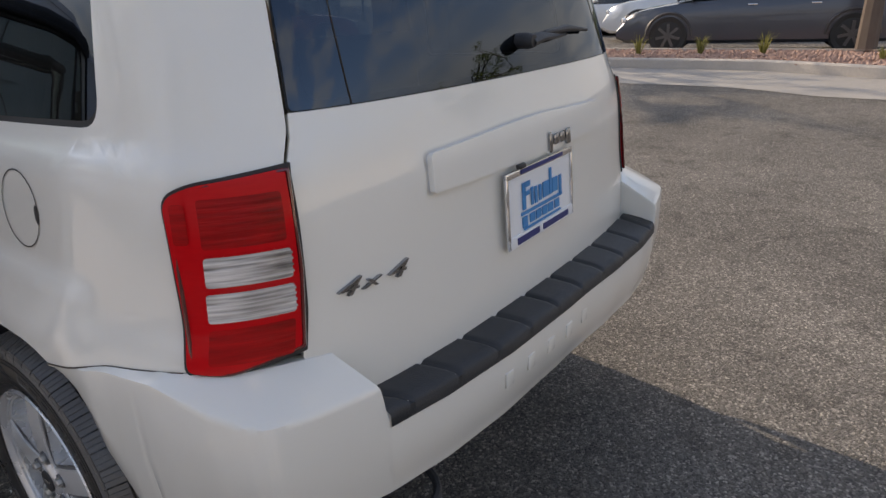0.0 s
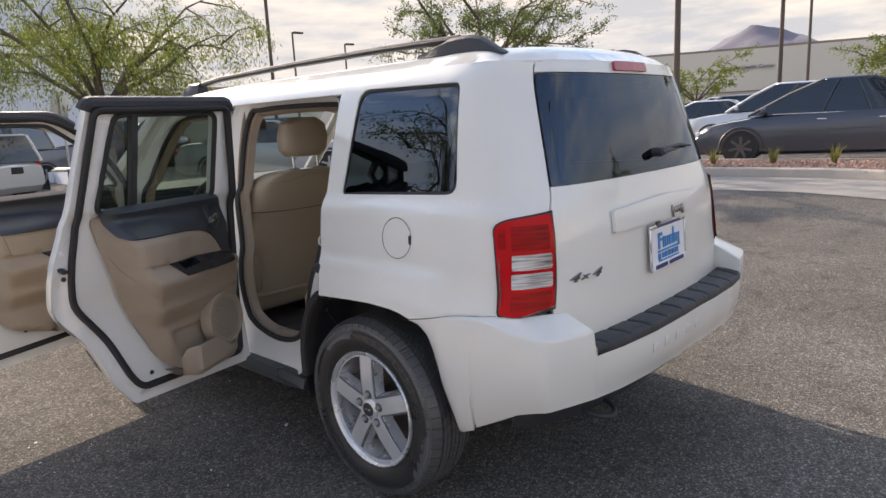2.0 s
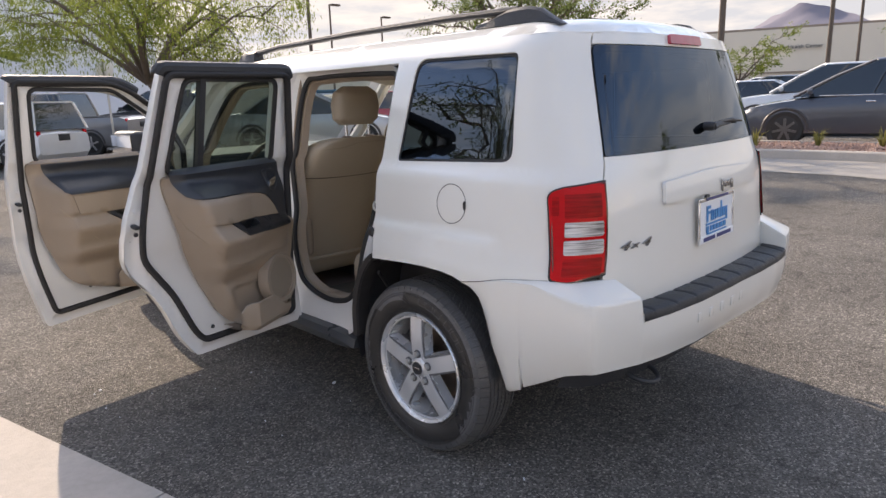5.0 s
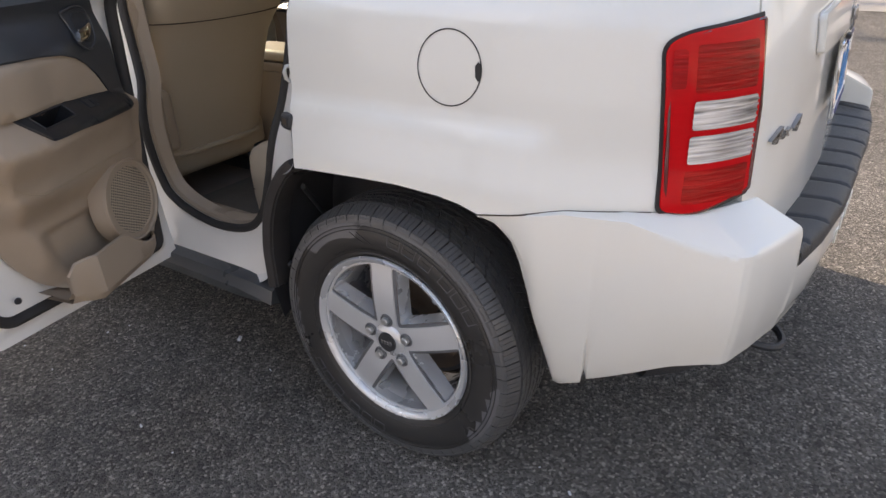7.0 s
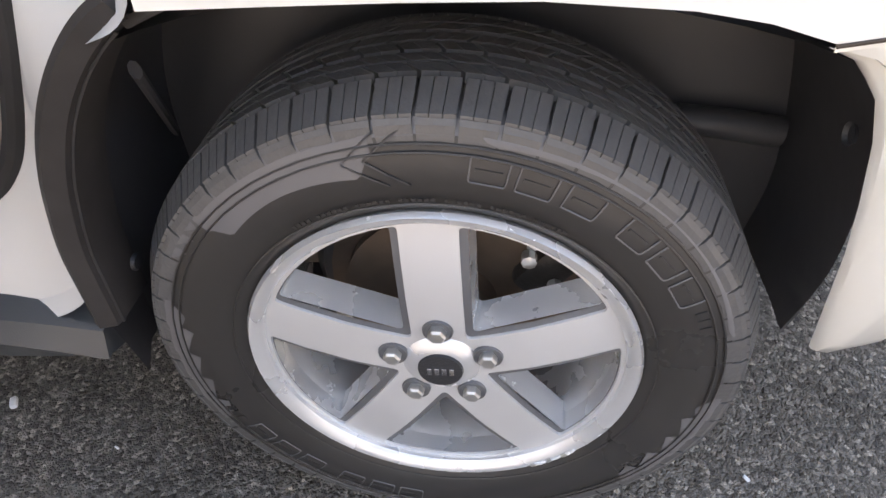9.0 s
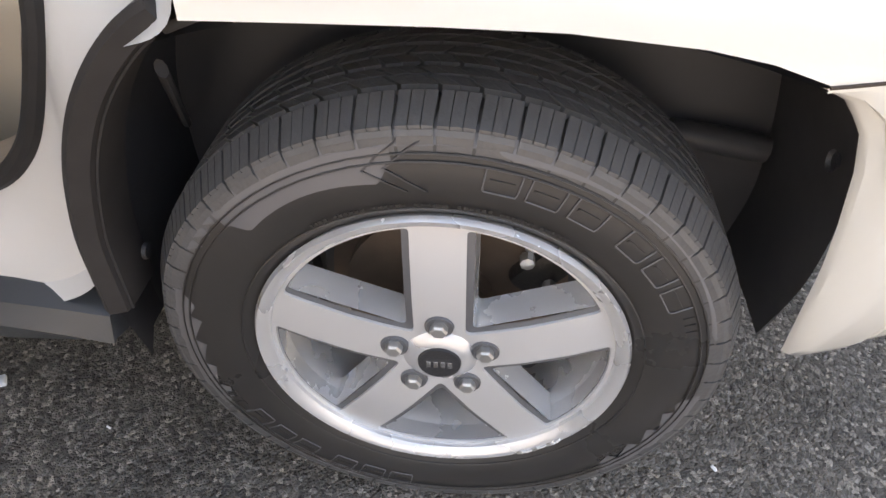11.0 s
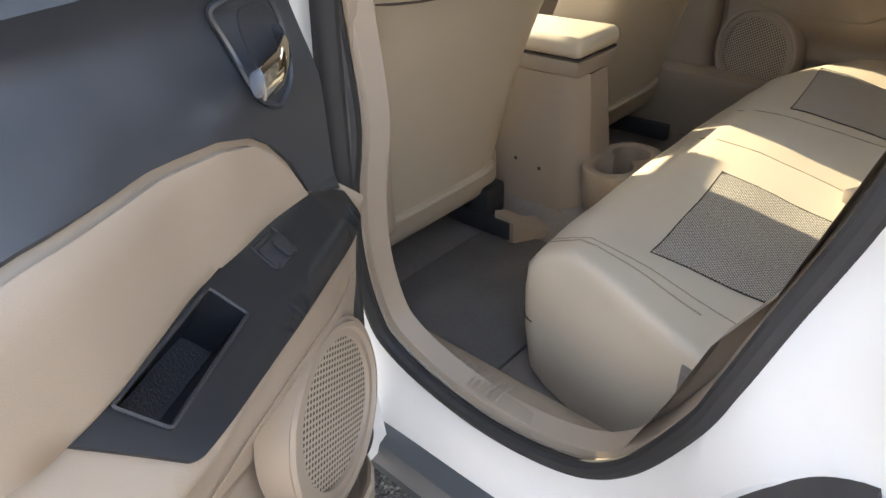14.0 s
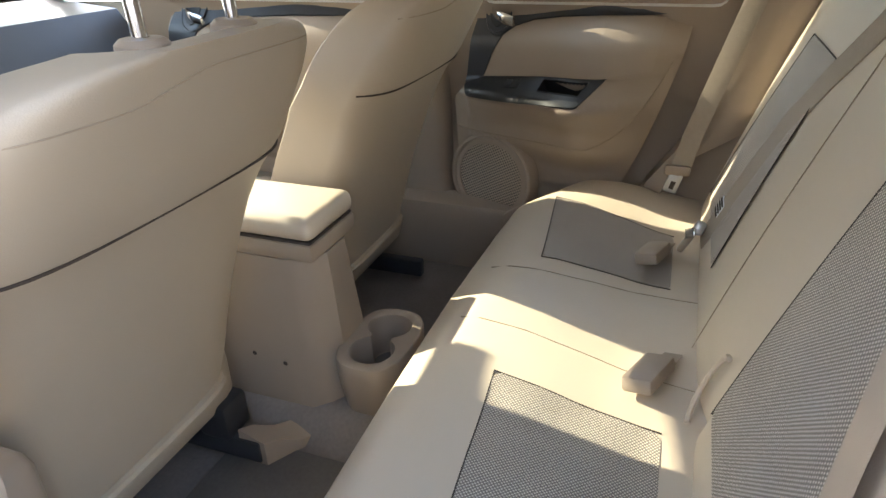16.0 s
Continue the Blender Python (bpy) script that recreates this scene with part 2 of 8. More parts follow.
def dotted(name, low, high, axes, scale, edge=(0.15, 0.45), rough=0.8, bump=0.8, turn=45.0, loose=0.12):
    """A regular fine grid of dots across two axes: woven cloth or a punched mesh."""
    m = bpy.data.materials.new(name)
    m.use_nodes = True
    n, l = m.node_tree.nodes, m.node_tree.links
    b = n["Principled BSDF"]
    b.inputs["Roughness"].default_value = rough
    tc, sp, cb, mp = n.new("ShaderNodeTexCoord"), n.new("ShaderNodeSeparateXYZ"), n.new("ShaderNodeCombineXYZ"), n.new("ShaderNodeMapping")
    l.new(tc.outputs["Object"], sp.inputs["Vector"])
    for i, a in enumerate(axes):
        l.new(sp.outputs[a], cb.inputs[i])
    mp.inputs["Rotation"].default_value = (0, 0, radians(turn))
    l.new(cb.outputs["Vector"], mp.inputs["Vector"])
    v = n.new("ShaderNodeTexVoronoi")
    v.voronoi_dimensions = "2D"
    v.inputs["Scale"].default_value, v.inputs["Randomness"].default_value = scale, loose
    l.new(mp.outputs["Vector"], v.inputs["Vector"])
    big = n.new("ShaderNodeTexNoise")
    big.inputs["Scale"].default_value, big.inputs["Detail"].default_value = 9.0, 4.0
    l.new(tc.outputs["Object"], big.inputs["Vector"])
    r, r2, mx = n.new("ShaderNodeValToRGB"), n.new("ShaderNodeMapRange"), n.new("ShaderNodeHueSaturation")
    r.color_ramp.elements[0].position, r.color_ramp.elements[1].position = edge
    r.color_ramp.elements[0].color, r.color_ramp.elements[1].color = (*high, 1), (*low, 1)
    l.new(v.outputs["Distance"], r.inputs["Fac"])
    r2.inputs["To Min"].default_value, r2.inputs["To Max"].default_value = 0.85, 1.15
    l.new(big.outputs["Fac"], r2.inputs["Value"])
    l.new(r2.outputs["Result"], mx.inputs["Value"])
    l.new(r.outputs["Color"], mx.inputs["Color"])
    l.new(mx.outputs["Color"], b.inputs["Base Color"])
    bu = n.new("ShaderNodeBump")
    bu.invert = True
    bu.inputs["Strength"].default_value, bu.inputs["Distance"].default_value = bump, 0.002
    l.new(v.outputs["Distance"], bu.inputs["Height"])
    l.new(bu.outputs["Normal"], b.inputs["Normal"])
    return m


WEAVE = dotted("woven_seat_cloth", (0.22, 0.188, 0.158), (0.72, 0.635, 0.53), ("X", "Y"), 250)
WEAVE_UP = dotted("woven_back_cloth", (0.26, 0.222, 0.186), (0.78, 0.69, 0.57), ("X", "Z"), 250)
CARPET = material("taupe_carpet", (0.19, 0.163, 0.143), 0.95, 0, (0.27, 0.235, 0.21), 0.5, 120, bump=0.6, bump_scale=500)
MAT_DARK = material("dark_floor_mat", (0.115, 0.108, 0.100), 0.95, 0, (0.17, 0.16, 0.148), 0.5, 130, bump=0.6, bump_scale=500)
NAVY = material("charcoal_door_plastic", (0.025, 0.029, 0.036), 0.40, 0, (0.034, 0.039, 0.048), 0.6, 30, bump=0.10, bump_scale=1400, spec=0.8)
TRAY = material("smooth_black_tray", (0.014, 0.016, 0.019), 0.32, 0, (0.020, 0.022, 0.026), 0.6, 30, bump=0.05, bump_scale=1400)
GRILLE = dotted("tan_speaker_mesh", (0.42, 0.345, 0.265), (0.05, 0.04, 0.03), ("Y", "Z"), 140, (0.26, 0.40), 0.6, 0.3, 30.0, 0.0)
BELT = material("tan_belt_webbing", (0.36, 0.30, 0.23), 0.7, 0, (0.42, 0.35, 0.27), 0.6, 90, bump=0.3, bump_scale=400)
STITCH = material("tan_thread", (0.36, 0.29, 0.21), 0.8)
SEAM = material("dark_seam", (0.06, 0.045, 0.035), 0.8)
HEADLINER = material("beige_headliner", (0.66, 0.60, 0.51), 0.9, 0, (0.70, 0.64, 0.55), 0.6, 80)
PLATE = material("plate_white", (0.78, 0.80, 0.82), 0.35, 0, (0.84, 0.85, 0.86), 0.6, 12)
PLATE_BLUE = material("plate_blue", (0.03, 0.24, 0.55), 0.4)
PLATE_NAVY = material("plate_navy", (0.02, 0.03, 0.16), 0.4)
GRIP_EDGE_GREY = material("grip_edge_grey", (0.66, 0.66, 0.65), 0.4)
STEEL = material("galvanised_steel", (0.5, 0.5, 0.49), 0.35, 0.8, (0.62, 0.62, 0.6), 0.6, 30)

# ---- building helpers ----
def part(name, data, mat, parent=None, label="", smooth=True, sharp=35.0, kind=""):
    """Link a bmesh or mesh as one object under its thing."""
    if isinstance(data, bmesh.types.BMesh):
        me = bpy.data.meshes.new(name)
        data.to_mesh(me)
        data.free()
    else:
        me = data
    if mat:
        me.materials.append(mat)
    if smooth and "custom" not in me:
        me.polygons.foreach_set("use_smooth", [True] * len(me.polygons))
        me.set_sharp_from_angle(angle=radians(sharp))
    ob = new(name, me)
    ob.parent = parent
    if label or kind:
        tagged(ob, label, kind=kind)
    return ob


def thing(name, label, category, group="", at=(0, 0, 0), kind=""):
    return_ob = new(name)
    return_ob.location = at
    return_ob.empty_display_size = 0.1
    return tagged(return_ob, label, category, group, kind)


def table(xs, ys):
    """A smooth monotone curve through the knots, as a function."""
    x, y = np.array(xs, float), np.array(ys, float)
    d = np.diff(y) / np.diff(x)
    m = np.zeros(len(x))
    for i in range(1, len(x) - 1):
        m[i] = 0 if d[i - 1] * d[i] <= 0 else 2 * d[i - 1] * d[i] / (d[i - 1] + d[i])
    m[0], m[-1] = d[0], d[-1]
    gx = np.linspace(x[0], x[-1], 600)
    i = np.clip(np.searchsorted(x, gx) - 1, 0, len(x) - 2)
    h = x[i + 1] - x[i]
    t = (gx - x[i]) / h
    gy = (2 * t**3 - 3 * t**2 + 1) * y[i] + (t**3 - 2 * t**2 + t) * h * m[i] + (3 * t**2 - 2 * t**3) * y[i + 1] + (t**3 - t**2) * h * m[i + 1]
    return lambda v: float(np.interp(v, gx, gy))


def smooth01(v):
    v = min(1.0, max(0.0, v))
    return v * v * (3 - 2 * v)


def rounded(points, default=0.02, steps=5):
    """A polygon with rounded corners; a point is (u, v) or (u, v, radius)."""
    out, n = [], len(points)
    for i in range(n):
        p, a, b = points[i], points[i - 1], points[(i + 1) % n]
        r = p[2] if len(p) > 2 else default
        p, a, b = Vector(p[:2]), Vector(a[:2]), Vector(b[:2])
        da, db = a - p, b - p
        r = min(r, da.length * 0.49, db.length * 0.49)
        if r < 1e-4:
            out.append(tuple(p))
            continue
        p0, p1 = p + da.normalized() * r, p + db.normalized() * r
        for k in range(steps + 1):
            t = k / steps
            out.append(tuple((1 - t) ** 2 * p0 + 2 * t * (1 - t) * p + t * t * p1))
    return out


def panel(name, outline, holes, fmap, step, mat, parent, lip=0.02, label="", flip=False, lip_dir=None, off=0.0):
    """A sheet cut by its outline and holes out of the surface fmap(u, v), with its edges turned in."""
    bm = bmesh.new()
    loops = [outline] + list(holes)
    for loop in loops:
        vs = [bm.verts.new((p[0], p[1], 0)) for p in loop]
        for i in range(len(vs)):
            bm.edges.new((vs[i - 1], vs[i]))
    bmesh.ops.triangle_fill(bm, use_beauty=True, use_dissolve=False, edges=bm.edges[:])
    us, vs_ = [p[0] for p in outline], [p[1] for p in outline]
    for axis, vals in ((0, us), (1, vs_)):
        lo, hi = min(vals), max(vals)
        k = max(1, int(round((hi - lo) / step)))
        for i in range(1, k):
            c = lo + (hi - lo) * (i + 0.03) / k
            co, no = ((c, 0, 0), (1, 0, 0)) if axis == 0 else ((0, c, 0), (0, 1, 0))
            bmesh.ops.bisect_plane(bm, geom=bm.verts[:] + bm.edges[:] + bm.faces[:], plane_co=co, plane_no=no, dist=1e-5)
    e, normals = 0.004, {}
    bm.verts.index_update()
    for v in bm.verts:
        u, w = v.co.x, v.co.y
        c = Vector(fmap(u, w))
        nn = (Vector(fmap(u + e, w)) - Vector(fmap(u - e, w))).cross(Vector(fmap(u, w + e)) - Vector(fmap(u, w - e)))
        nn = nn.normalized() if nn.length > 1e-12 else Vector((0, 0, 1))
        normals[v] = -nn if flip else nn
        v.co = c + normals[v] * off
    bm.normal_update()
    for f in bm.faces:
        if f.normal.dot(sum((normals[v] for v in f.verts), Vector())) < 0:
            f.normal_flip()
    if lip:
        edges = [ed for ed in bm.edges if ed.is_boundary]
        out = {}
        for ed in edges:
            f = ed.link_faces[0]
            v0, v1 = ed.verts
            t = (v1.co - v0.co).normalized()
            d = (v0.co + v1.co) / 2 - f.calc_center_median()
            d -= t * d.dot(t)
            if d.length > 1e-9:
                d.normalize()
            for v in ed.verts:
                out[v] = out.get(v, Vector()) + d
        near, twin = {}, {}
        for v, d in out.items():
            d = d.normalized() if d.length > 1e-6 else normals[v]
            near[v] = bm.verts.new(v.co)
            twin[v] = bm.verts.new(v.co - (Vector(lip_dir) if lip_dir else normals[v]) * lip)
            normals[near[v]] = (d + normals[v] * 0.35).normalized()
            normals[twin[v]] = d
        for ed in edges:
            v0, v1 = ed.verts
            f = ed.link_faces[0]
            order = [l.vert for l in f.loops]
            if order[(order.index(v0) + 1) % len(order)] != v1:
                v0, v1 = v1, v0
            bm.faces.new((near[v1], near[v0], twin[v0], twin[v1]))
    bm.verts.index_update()
    order = [normals[v] for v in bm.verts]
    me = bpy.data.meshes.new(name)
    bm.to_mesh(me)
    bm.free()
    me.polygons.foreach_set("use_smooth", [True] * len(me.polygons))
    me.normals_split_custom_set_from_vertices(order)
    me["custom"] = 1
    return part(name, me, mat, parent, label)


def loft(rings, closed=True, caps=True, bm=None):
    """A skin over rings of equally many points."""
    bm = bm or bmesh.new()
    rows = [[bm.verts.new(p) for p in r] for r in rings]
    n = len(rows[0])
    for a, b in zip(rows, rows[1:]):
        for i in range(n if closed else n - 1):
            j = (i + 1) % n
            if (a[i].co - a[j].co).length < 1e-7 and (b[i].co - b[j].co).length < 1e-7:
                continue
            bm.faces.new((a[i], a[j], b[j], b[i]))
    if caps and closed:
        bm.faces.new(rows[0][::-1])
        bm.faces.new(rows[-1])
    bmesh.ops.recalc_face_normals(bm, faces=bm.faces[:])
    return bm


def tube(points, radius, n=10, closed=False, bm=None, squash=1.0):
    """A round bar along points; radius may be a list."""
    pts = [Vector(p) for p in points]
    rad = radius if isinstance(radius, (list, tuple)) else [radius] * len(pts)
    rings, side = [], None
    for i, p in enumerate(pts):
        a = pts[i - 1] if (i or closed) else p
        b = pts[(i + 1) % len(pts)] if (i < len(pts) - 1 or closed) else p
        d = (b - a).normalized()
        if side is None:
            side = d.orthogonal().normalized()
        side = (side - d * side.dot(d)).normalized()
        up = d.cross(side)
        rings.append([p + (side * math.cos(t) + up * math.sin(t) * squash) * rad[i] for t in (2 * math.pi * k / n for k in range(n))])
    bm = bm or bmesh.new()
    rows = [[bm.verts.new(c) for c in r] for r in rings]
    span = len(rows) if closed else len(rows) - 1
    for i in range(span):
        a, b = rows[i], rows[(i + 1) % len(rows)]
        for k in range(n):
            bm.faces.new((a[k], a[(k + 1) % n], b[(k + 1) % n], b[k]))
    if not closed:
        bm.faces.new(rows[0][::-1])
        bm.faces.new(rows[-1])
    return bm


def box(size, at=(0, 0, 0), bevel=0.0, rot=None, bm=None, seg=2):
    """A box with softened edges."""
    own = bmesh.new()
    bmesh.ops.create_cube(own, size=1.0)
    bmesh.ops.scale(own, vec=size, verts=own.verts)
    if bevel:
        bmesh.ops.bevel(own, geom=own.edges[:], offset=bevel, segments=seg, profile=0.5, affect="EDGES")
    m = Matrix.Translation(at) @ (Euler([radians(a) for a in rot]).to_matrix().to_4x4() if rot else Matrix.Identity(4))
    bmesh.ops.transform(own, matrix=m, verts=own.verts)
    if bm is None:
        return own
    me = bpy.data.meshes.new("tmp")
    own.to_mesh(me)
    own.free()
    bm.from_mesh(me)
    bpy.data.meshes.remove(me)
    return bm


def spin(profile, n=48, axis="x", bm=None, centre=(0, 0, 0), cap=False):
    """A body of revolution; profile of (along, radius)."""
    rings = []
    for k in range(n):
        t = 2 * math.pi * k / n
        c, s = math.cos(t), math.sin(t)
        ring = []
        for a, r in profile:
            p = (a, r * c, r * s) if axis == "x" else ((r * c, a, r * s) if axis == "y" else (r * c, r * s, a))
            ring.append(Vector(p) + Vector(centre))
        rings.append(ring)
    bm = bm or bmesh.new()
    rows = [[bm.verts.new(p) for p in r] for r in rings]
    for k in range(n):
        a, b = rows[k], rows[(k + 1) % n]
        for i in range(len(profile) - 1):
            if profile[i][1] < 1e-6 and profile[i + 1][1] < 1e-6:
                continue
            bm.faces.new((a[i], a[i + 1], b[i + 1], b[i]))
    bmesh.ops.remove_doubles(bm, verts=bm.verts[:], dist=1e-6)
    bmesh.ops.recalc_face_normals(bm, faces=bm.faces[:])
    return bm


def prism(outline, fmap, depth, bm=None):
    """An outline given thickness: fmap(u, v, w), w from 0 to depth."""
    bm = bm or bmesh.new()
    a = [bm.verts.new(fmap(u, v, 0)) for u, v in outline]
    b = [bm.verts.new(fmap(u, v, depth)) for u, v in outline]
    n = len(a)
    for i in range(n):
        bm.faces.new((a[i], a[(i + 1) % n], b[(i + 1) % n], b[i]))
    bm.faces.new(a[::-1])
    bm.faces.new(b)
    bmesh.ops.recalc_face_normals(bm, faces=bm.faces[:])
    return bm


def lettering(text, size, m, depth=0.002, shear=0.0):
    """Raised letters in the built-in font, as a mesh."""
    cu = bpy.data.curves.new("letters", "FONT")
    cu.body, cu.size, cu.extrude, cu.align_x, cu.align_y, cu.shear = text, size, depth, "CENTER", "CENTER", shear
    ob = bpy.data.objects.new("letters", cu)
    me = bpy.data.meshes.new_from_object(ob)
    bpy.data.objects.remove(ob)
    bpy.data.curves.remove(cu)
    me.transform(m)
    return me


# ---- the car: y runs from tail to nose, the ground is z = 0 ----
W_AT = table([0.18, 0.35, 0.55, 0.72, 0.78, 0.86, 0.95, 1.03, 1.075, 1.10, 1.13, 1.17, 1.35, 1.50, 1.53, 1.56],
             [0.80, 0.838, 0.852, 0.866, 0.861, 0.841, 0.832, 0.824, 0.818, 0.806, 0.786, 0.776, 0.735, 0.692, 0.675, 0.648])
REAR_AT = table([0.3, 0.66, 0.78, 0.88, 1.0, 1.09, 1.155, 1.3, 1.51, 1.55, 1.58], [0.10, 0.115, 0.122, 0.128, 0.135, 0.15, 0.165, 0.205, 0.266, 0.276, 0.283])
_plan = [(-0.828, 0.62), (-0.827, 0.55), (-0.820, 0.47), (-0.804, 0.39), (-0.775, 0.315), (-0.722, 0.252), (-0.65, 0.207), (-0.58, 0.180),
         (-0.45, 0.156), (-0.25, 0.140), (0.0, 0.135)]
_len = [0.0]
for _p, _q in zip(_plan, _plan[1:]):
    _len.append(_len[-1] + math.hypot(_q[0] - _p[0], _q[1] - _p[1]))
PLAN_X, PLAN_Y = table(_len, [p[0] for p in _plan]), table(_len, [p[1] for p in _plan])
S_MID = 0.62 - _len[-1]  # the middle of the tail, along the skin


FAR = 1.03  # the far half, from the middle that the fit found


def wrap(s, z):
    """The left skin: s is y along the side and goes on round the tail to the middle."""
    w = W_AT(z)
    flare = 0.019 * smooth01((0.922 - z) / 0.062) * smooth01((z - 0.60) / 0.10) * smooth01((s - 0.455) / 0.075) * smooth01((1.17 - s) / 0.07)
    if s >= 0.62:
        nose = max(0.0, s - 3.3)
        return (-(w + flare) + 0.10 * nose * nose, s, z)
    d = 0.62 - s
    k = w / 0.828
    rear = smooth01((0.56 - s) / 0.42)
    return (PLAN_X(d) * k - flare * (1 - rear), PLAN_Y(d) + (REAR_AT(z) - 0.135) * rear, z)


def tail(q, z):
    """The tail's skin by the distance q from its middle; plus is left."""
    x, y, zz = wrap(S_MID + abs(q), z)
    return (x if q >= 0 else -FAR * x, y, zz)


def mirror_of(f):
    return lambda u, v: (-FAR * f(u, v)[0], f(u, v)[1], f(u, v)[2])


def s_of_x(x):
    """Where along the skin the reference half width is x."""
    lo, hi = 0.0, _len[-1]
    for _ in range(40):
        mid = (lo + hi) / 2
        lo, hi = (mid, hi) if -PLAN_X(mid) > x else (lo, mid)
    return 0.62 - lo


S_GATE = s_of_x(0.635)
Q_GATE = S_GATE - S_MID
suv = thing("suv", "white compact boxy SUV parked with two doors wide open", "car")

ARCH_TOP = [(1.090, 0.752), (1.00, 0.757), (0.90, 0.762), (0.80, 0.765), (0.70, 0.761), (0.65, 0.754)]
quarter = [(0.606, 0.742), (0.492, 0.763), (0.44, 0.7725), (0.36, 0.7795), (0.294, 0.7815), (0.312, 1.046), (0.285, 1.069), (S_GATE + 0.006, 1.085),
           (S_GATE + 0.006, 1.556), (0.30, 1.556), (0.5, 1.555), (0.8, 1.554), (1.09, 1.553), (1.095, 1.49), (1.102, 1.35), (1.116, 1.12), (1.118, 0.97), (1.110, 0.88), (1.092, 0.80)] + ARCH_TOP
Q_WIN = rounded([(1.028, 1.128, 0.02), (0.462, 1.146, 0.045), (0.492, 1.497, 0.03), (0.985, 1.505, 0.05)])
body_left = panel("rear_quarter_panel", quarter, [Q_WIN], wrap, 0.03, PAINT, suv, 0.018, "white painted quarter panel with a round fuel flap", flip=True)
body_right = panel("rear_quarter_panel", [(s, z) for s, z in quarter], [Q_WIN], mirror_of(wrap), 0.06, PAINT, suv, 0.018)
for f, fl in ((wrap, True), (mirror_of(wrap), False)):
    panel("quarter_window", rounded([(1.034, 1.122, 0.02), (0.456, 1.140, 0.045), (0.486, 1.503, 0.03), (0.991, 1.511, 0.05)]), [], f, 0.08, TINTED, suv, 0.0, "dark privacy glass", flip=fl, off=-0.008)
    panel("window_surround", rounded([(1.038, 1.118, 0.02), (0.452, 1.136, 0.045), (0.482, 1.507, 0.03), (0.995, 1.515, 0.05)]),
          [rounded([(1.018, 1.138, 0.02), (0.472, 1.156, 0.045), (0.502, 1.487, 0.03), (0.975, 1.495, 0.05)])], f, 0.05, RUBBER, suv, 0.0, flip=fl, off=-0.006)

# thin dark gap between the quarter panel and the bumper
for f in (wrap, mirror_of(wrap)):
    gap = []
    for (sa, za), (sb, zb_) in zip(quarter[:4], quarter[1:5]):
        gap += [(sa + (sb - sa) * k / 6, za + (zb_ - za) * k / 6) for k in range(6)]
    part("panel_gap", tube([Vector(f(a, b - 0.0015)) + Vector((0.0006 if f(a, b)[0] > 0 else -0.0006, 0, 0)) for a, b in gap], 0.0016, 5), SEAM, suv)
# fuel flap: a round lid in a thin dark gap
flap_ring = [(0.698 + 0.0715 * math.cos(t), 0.996 + 0.070 * math.sin(t)) for t in (2 * math.pi * k / 40 for k in range(40))]
flap_hole = [(0.698 + 0.0690 * math.cos(t), 0.996 + 0.0675 * math.sin(t)) for t in (2 * math.pi * k / 40 for k in range(40))]
panel("fuel_flap_gap", flap_ring, [flap_hole], wrap, 0.05, RUBBER, suv, 0.0, flip=True, off=0.0012)
panel("fuel_flap_notch", [(0.634, 1.012), (0.627, 1.006), (0.6265, 0.985), (0.633, 0.976), (0.640, 0.985), (0.641, 1.004)], [], wrap, 0.05, RUBBER, suv, 0.0, flip=True, off=0.0016)

# cant rail over the doors, roof and its rails
CANT = [(0, 0), (1.094, 1.496), (2.80, 1.496), (2.95, 1.44), (2.95, 1.47), (2.82, 1.55), (1.094, 1.55)]
panel("cant_rail", CANT[1:], [], wrap, 0.06, PAINT, suv, 0.018, flip=True)
def roof_at(x, y):
    h = 0.648
    e = min(1.0, max(0.0, (h - abs(x)) / 0.10))
    s = s_of_x(min(0.80, abs(x) * 0.828 / h)) if abs(x) < 0.626 else 0.35
    yr = wrap(s, 1.55)[1]
    r = min(1.0, max(0.0, (y - yr) / 0.16))
    f = min(1.0, max(0.0, (3.0 - y) / 1.2))
    gx, gr = 1 - (1 - e) ** 2.4, 1 - (1 - r) ** 2.4
    return (x, y, 1.552 + (0.045 * gx + 0.022 * (1 - (x / h) ** 2)) * gr - 0.06 * (1 - f) ** 2)


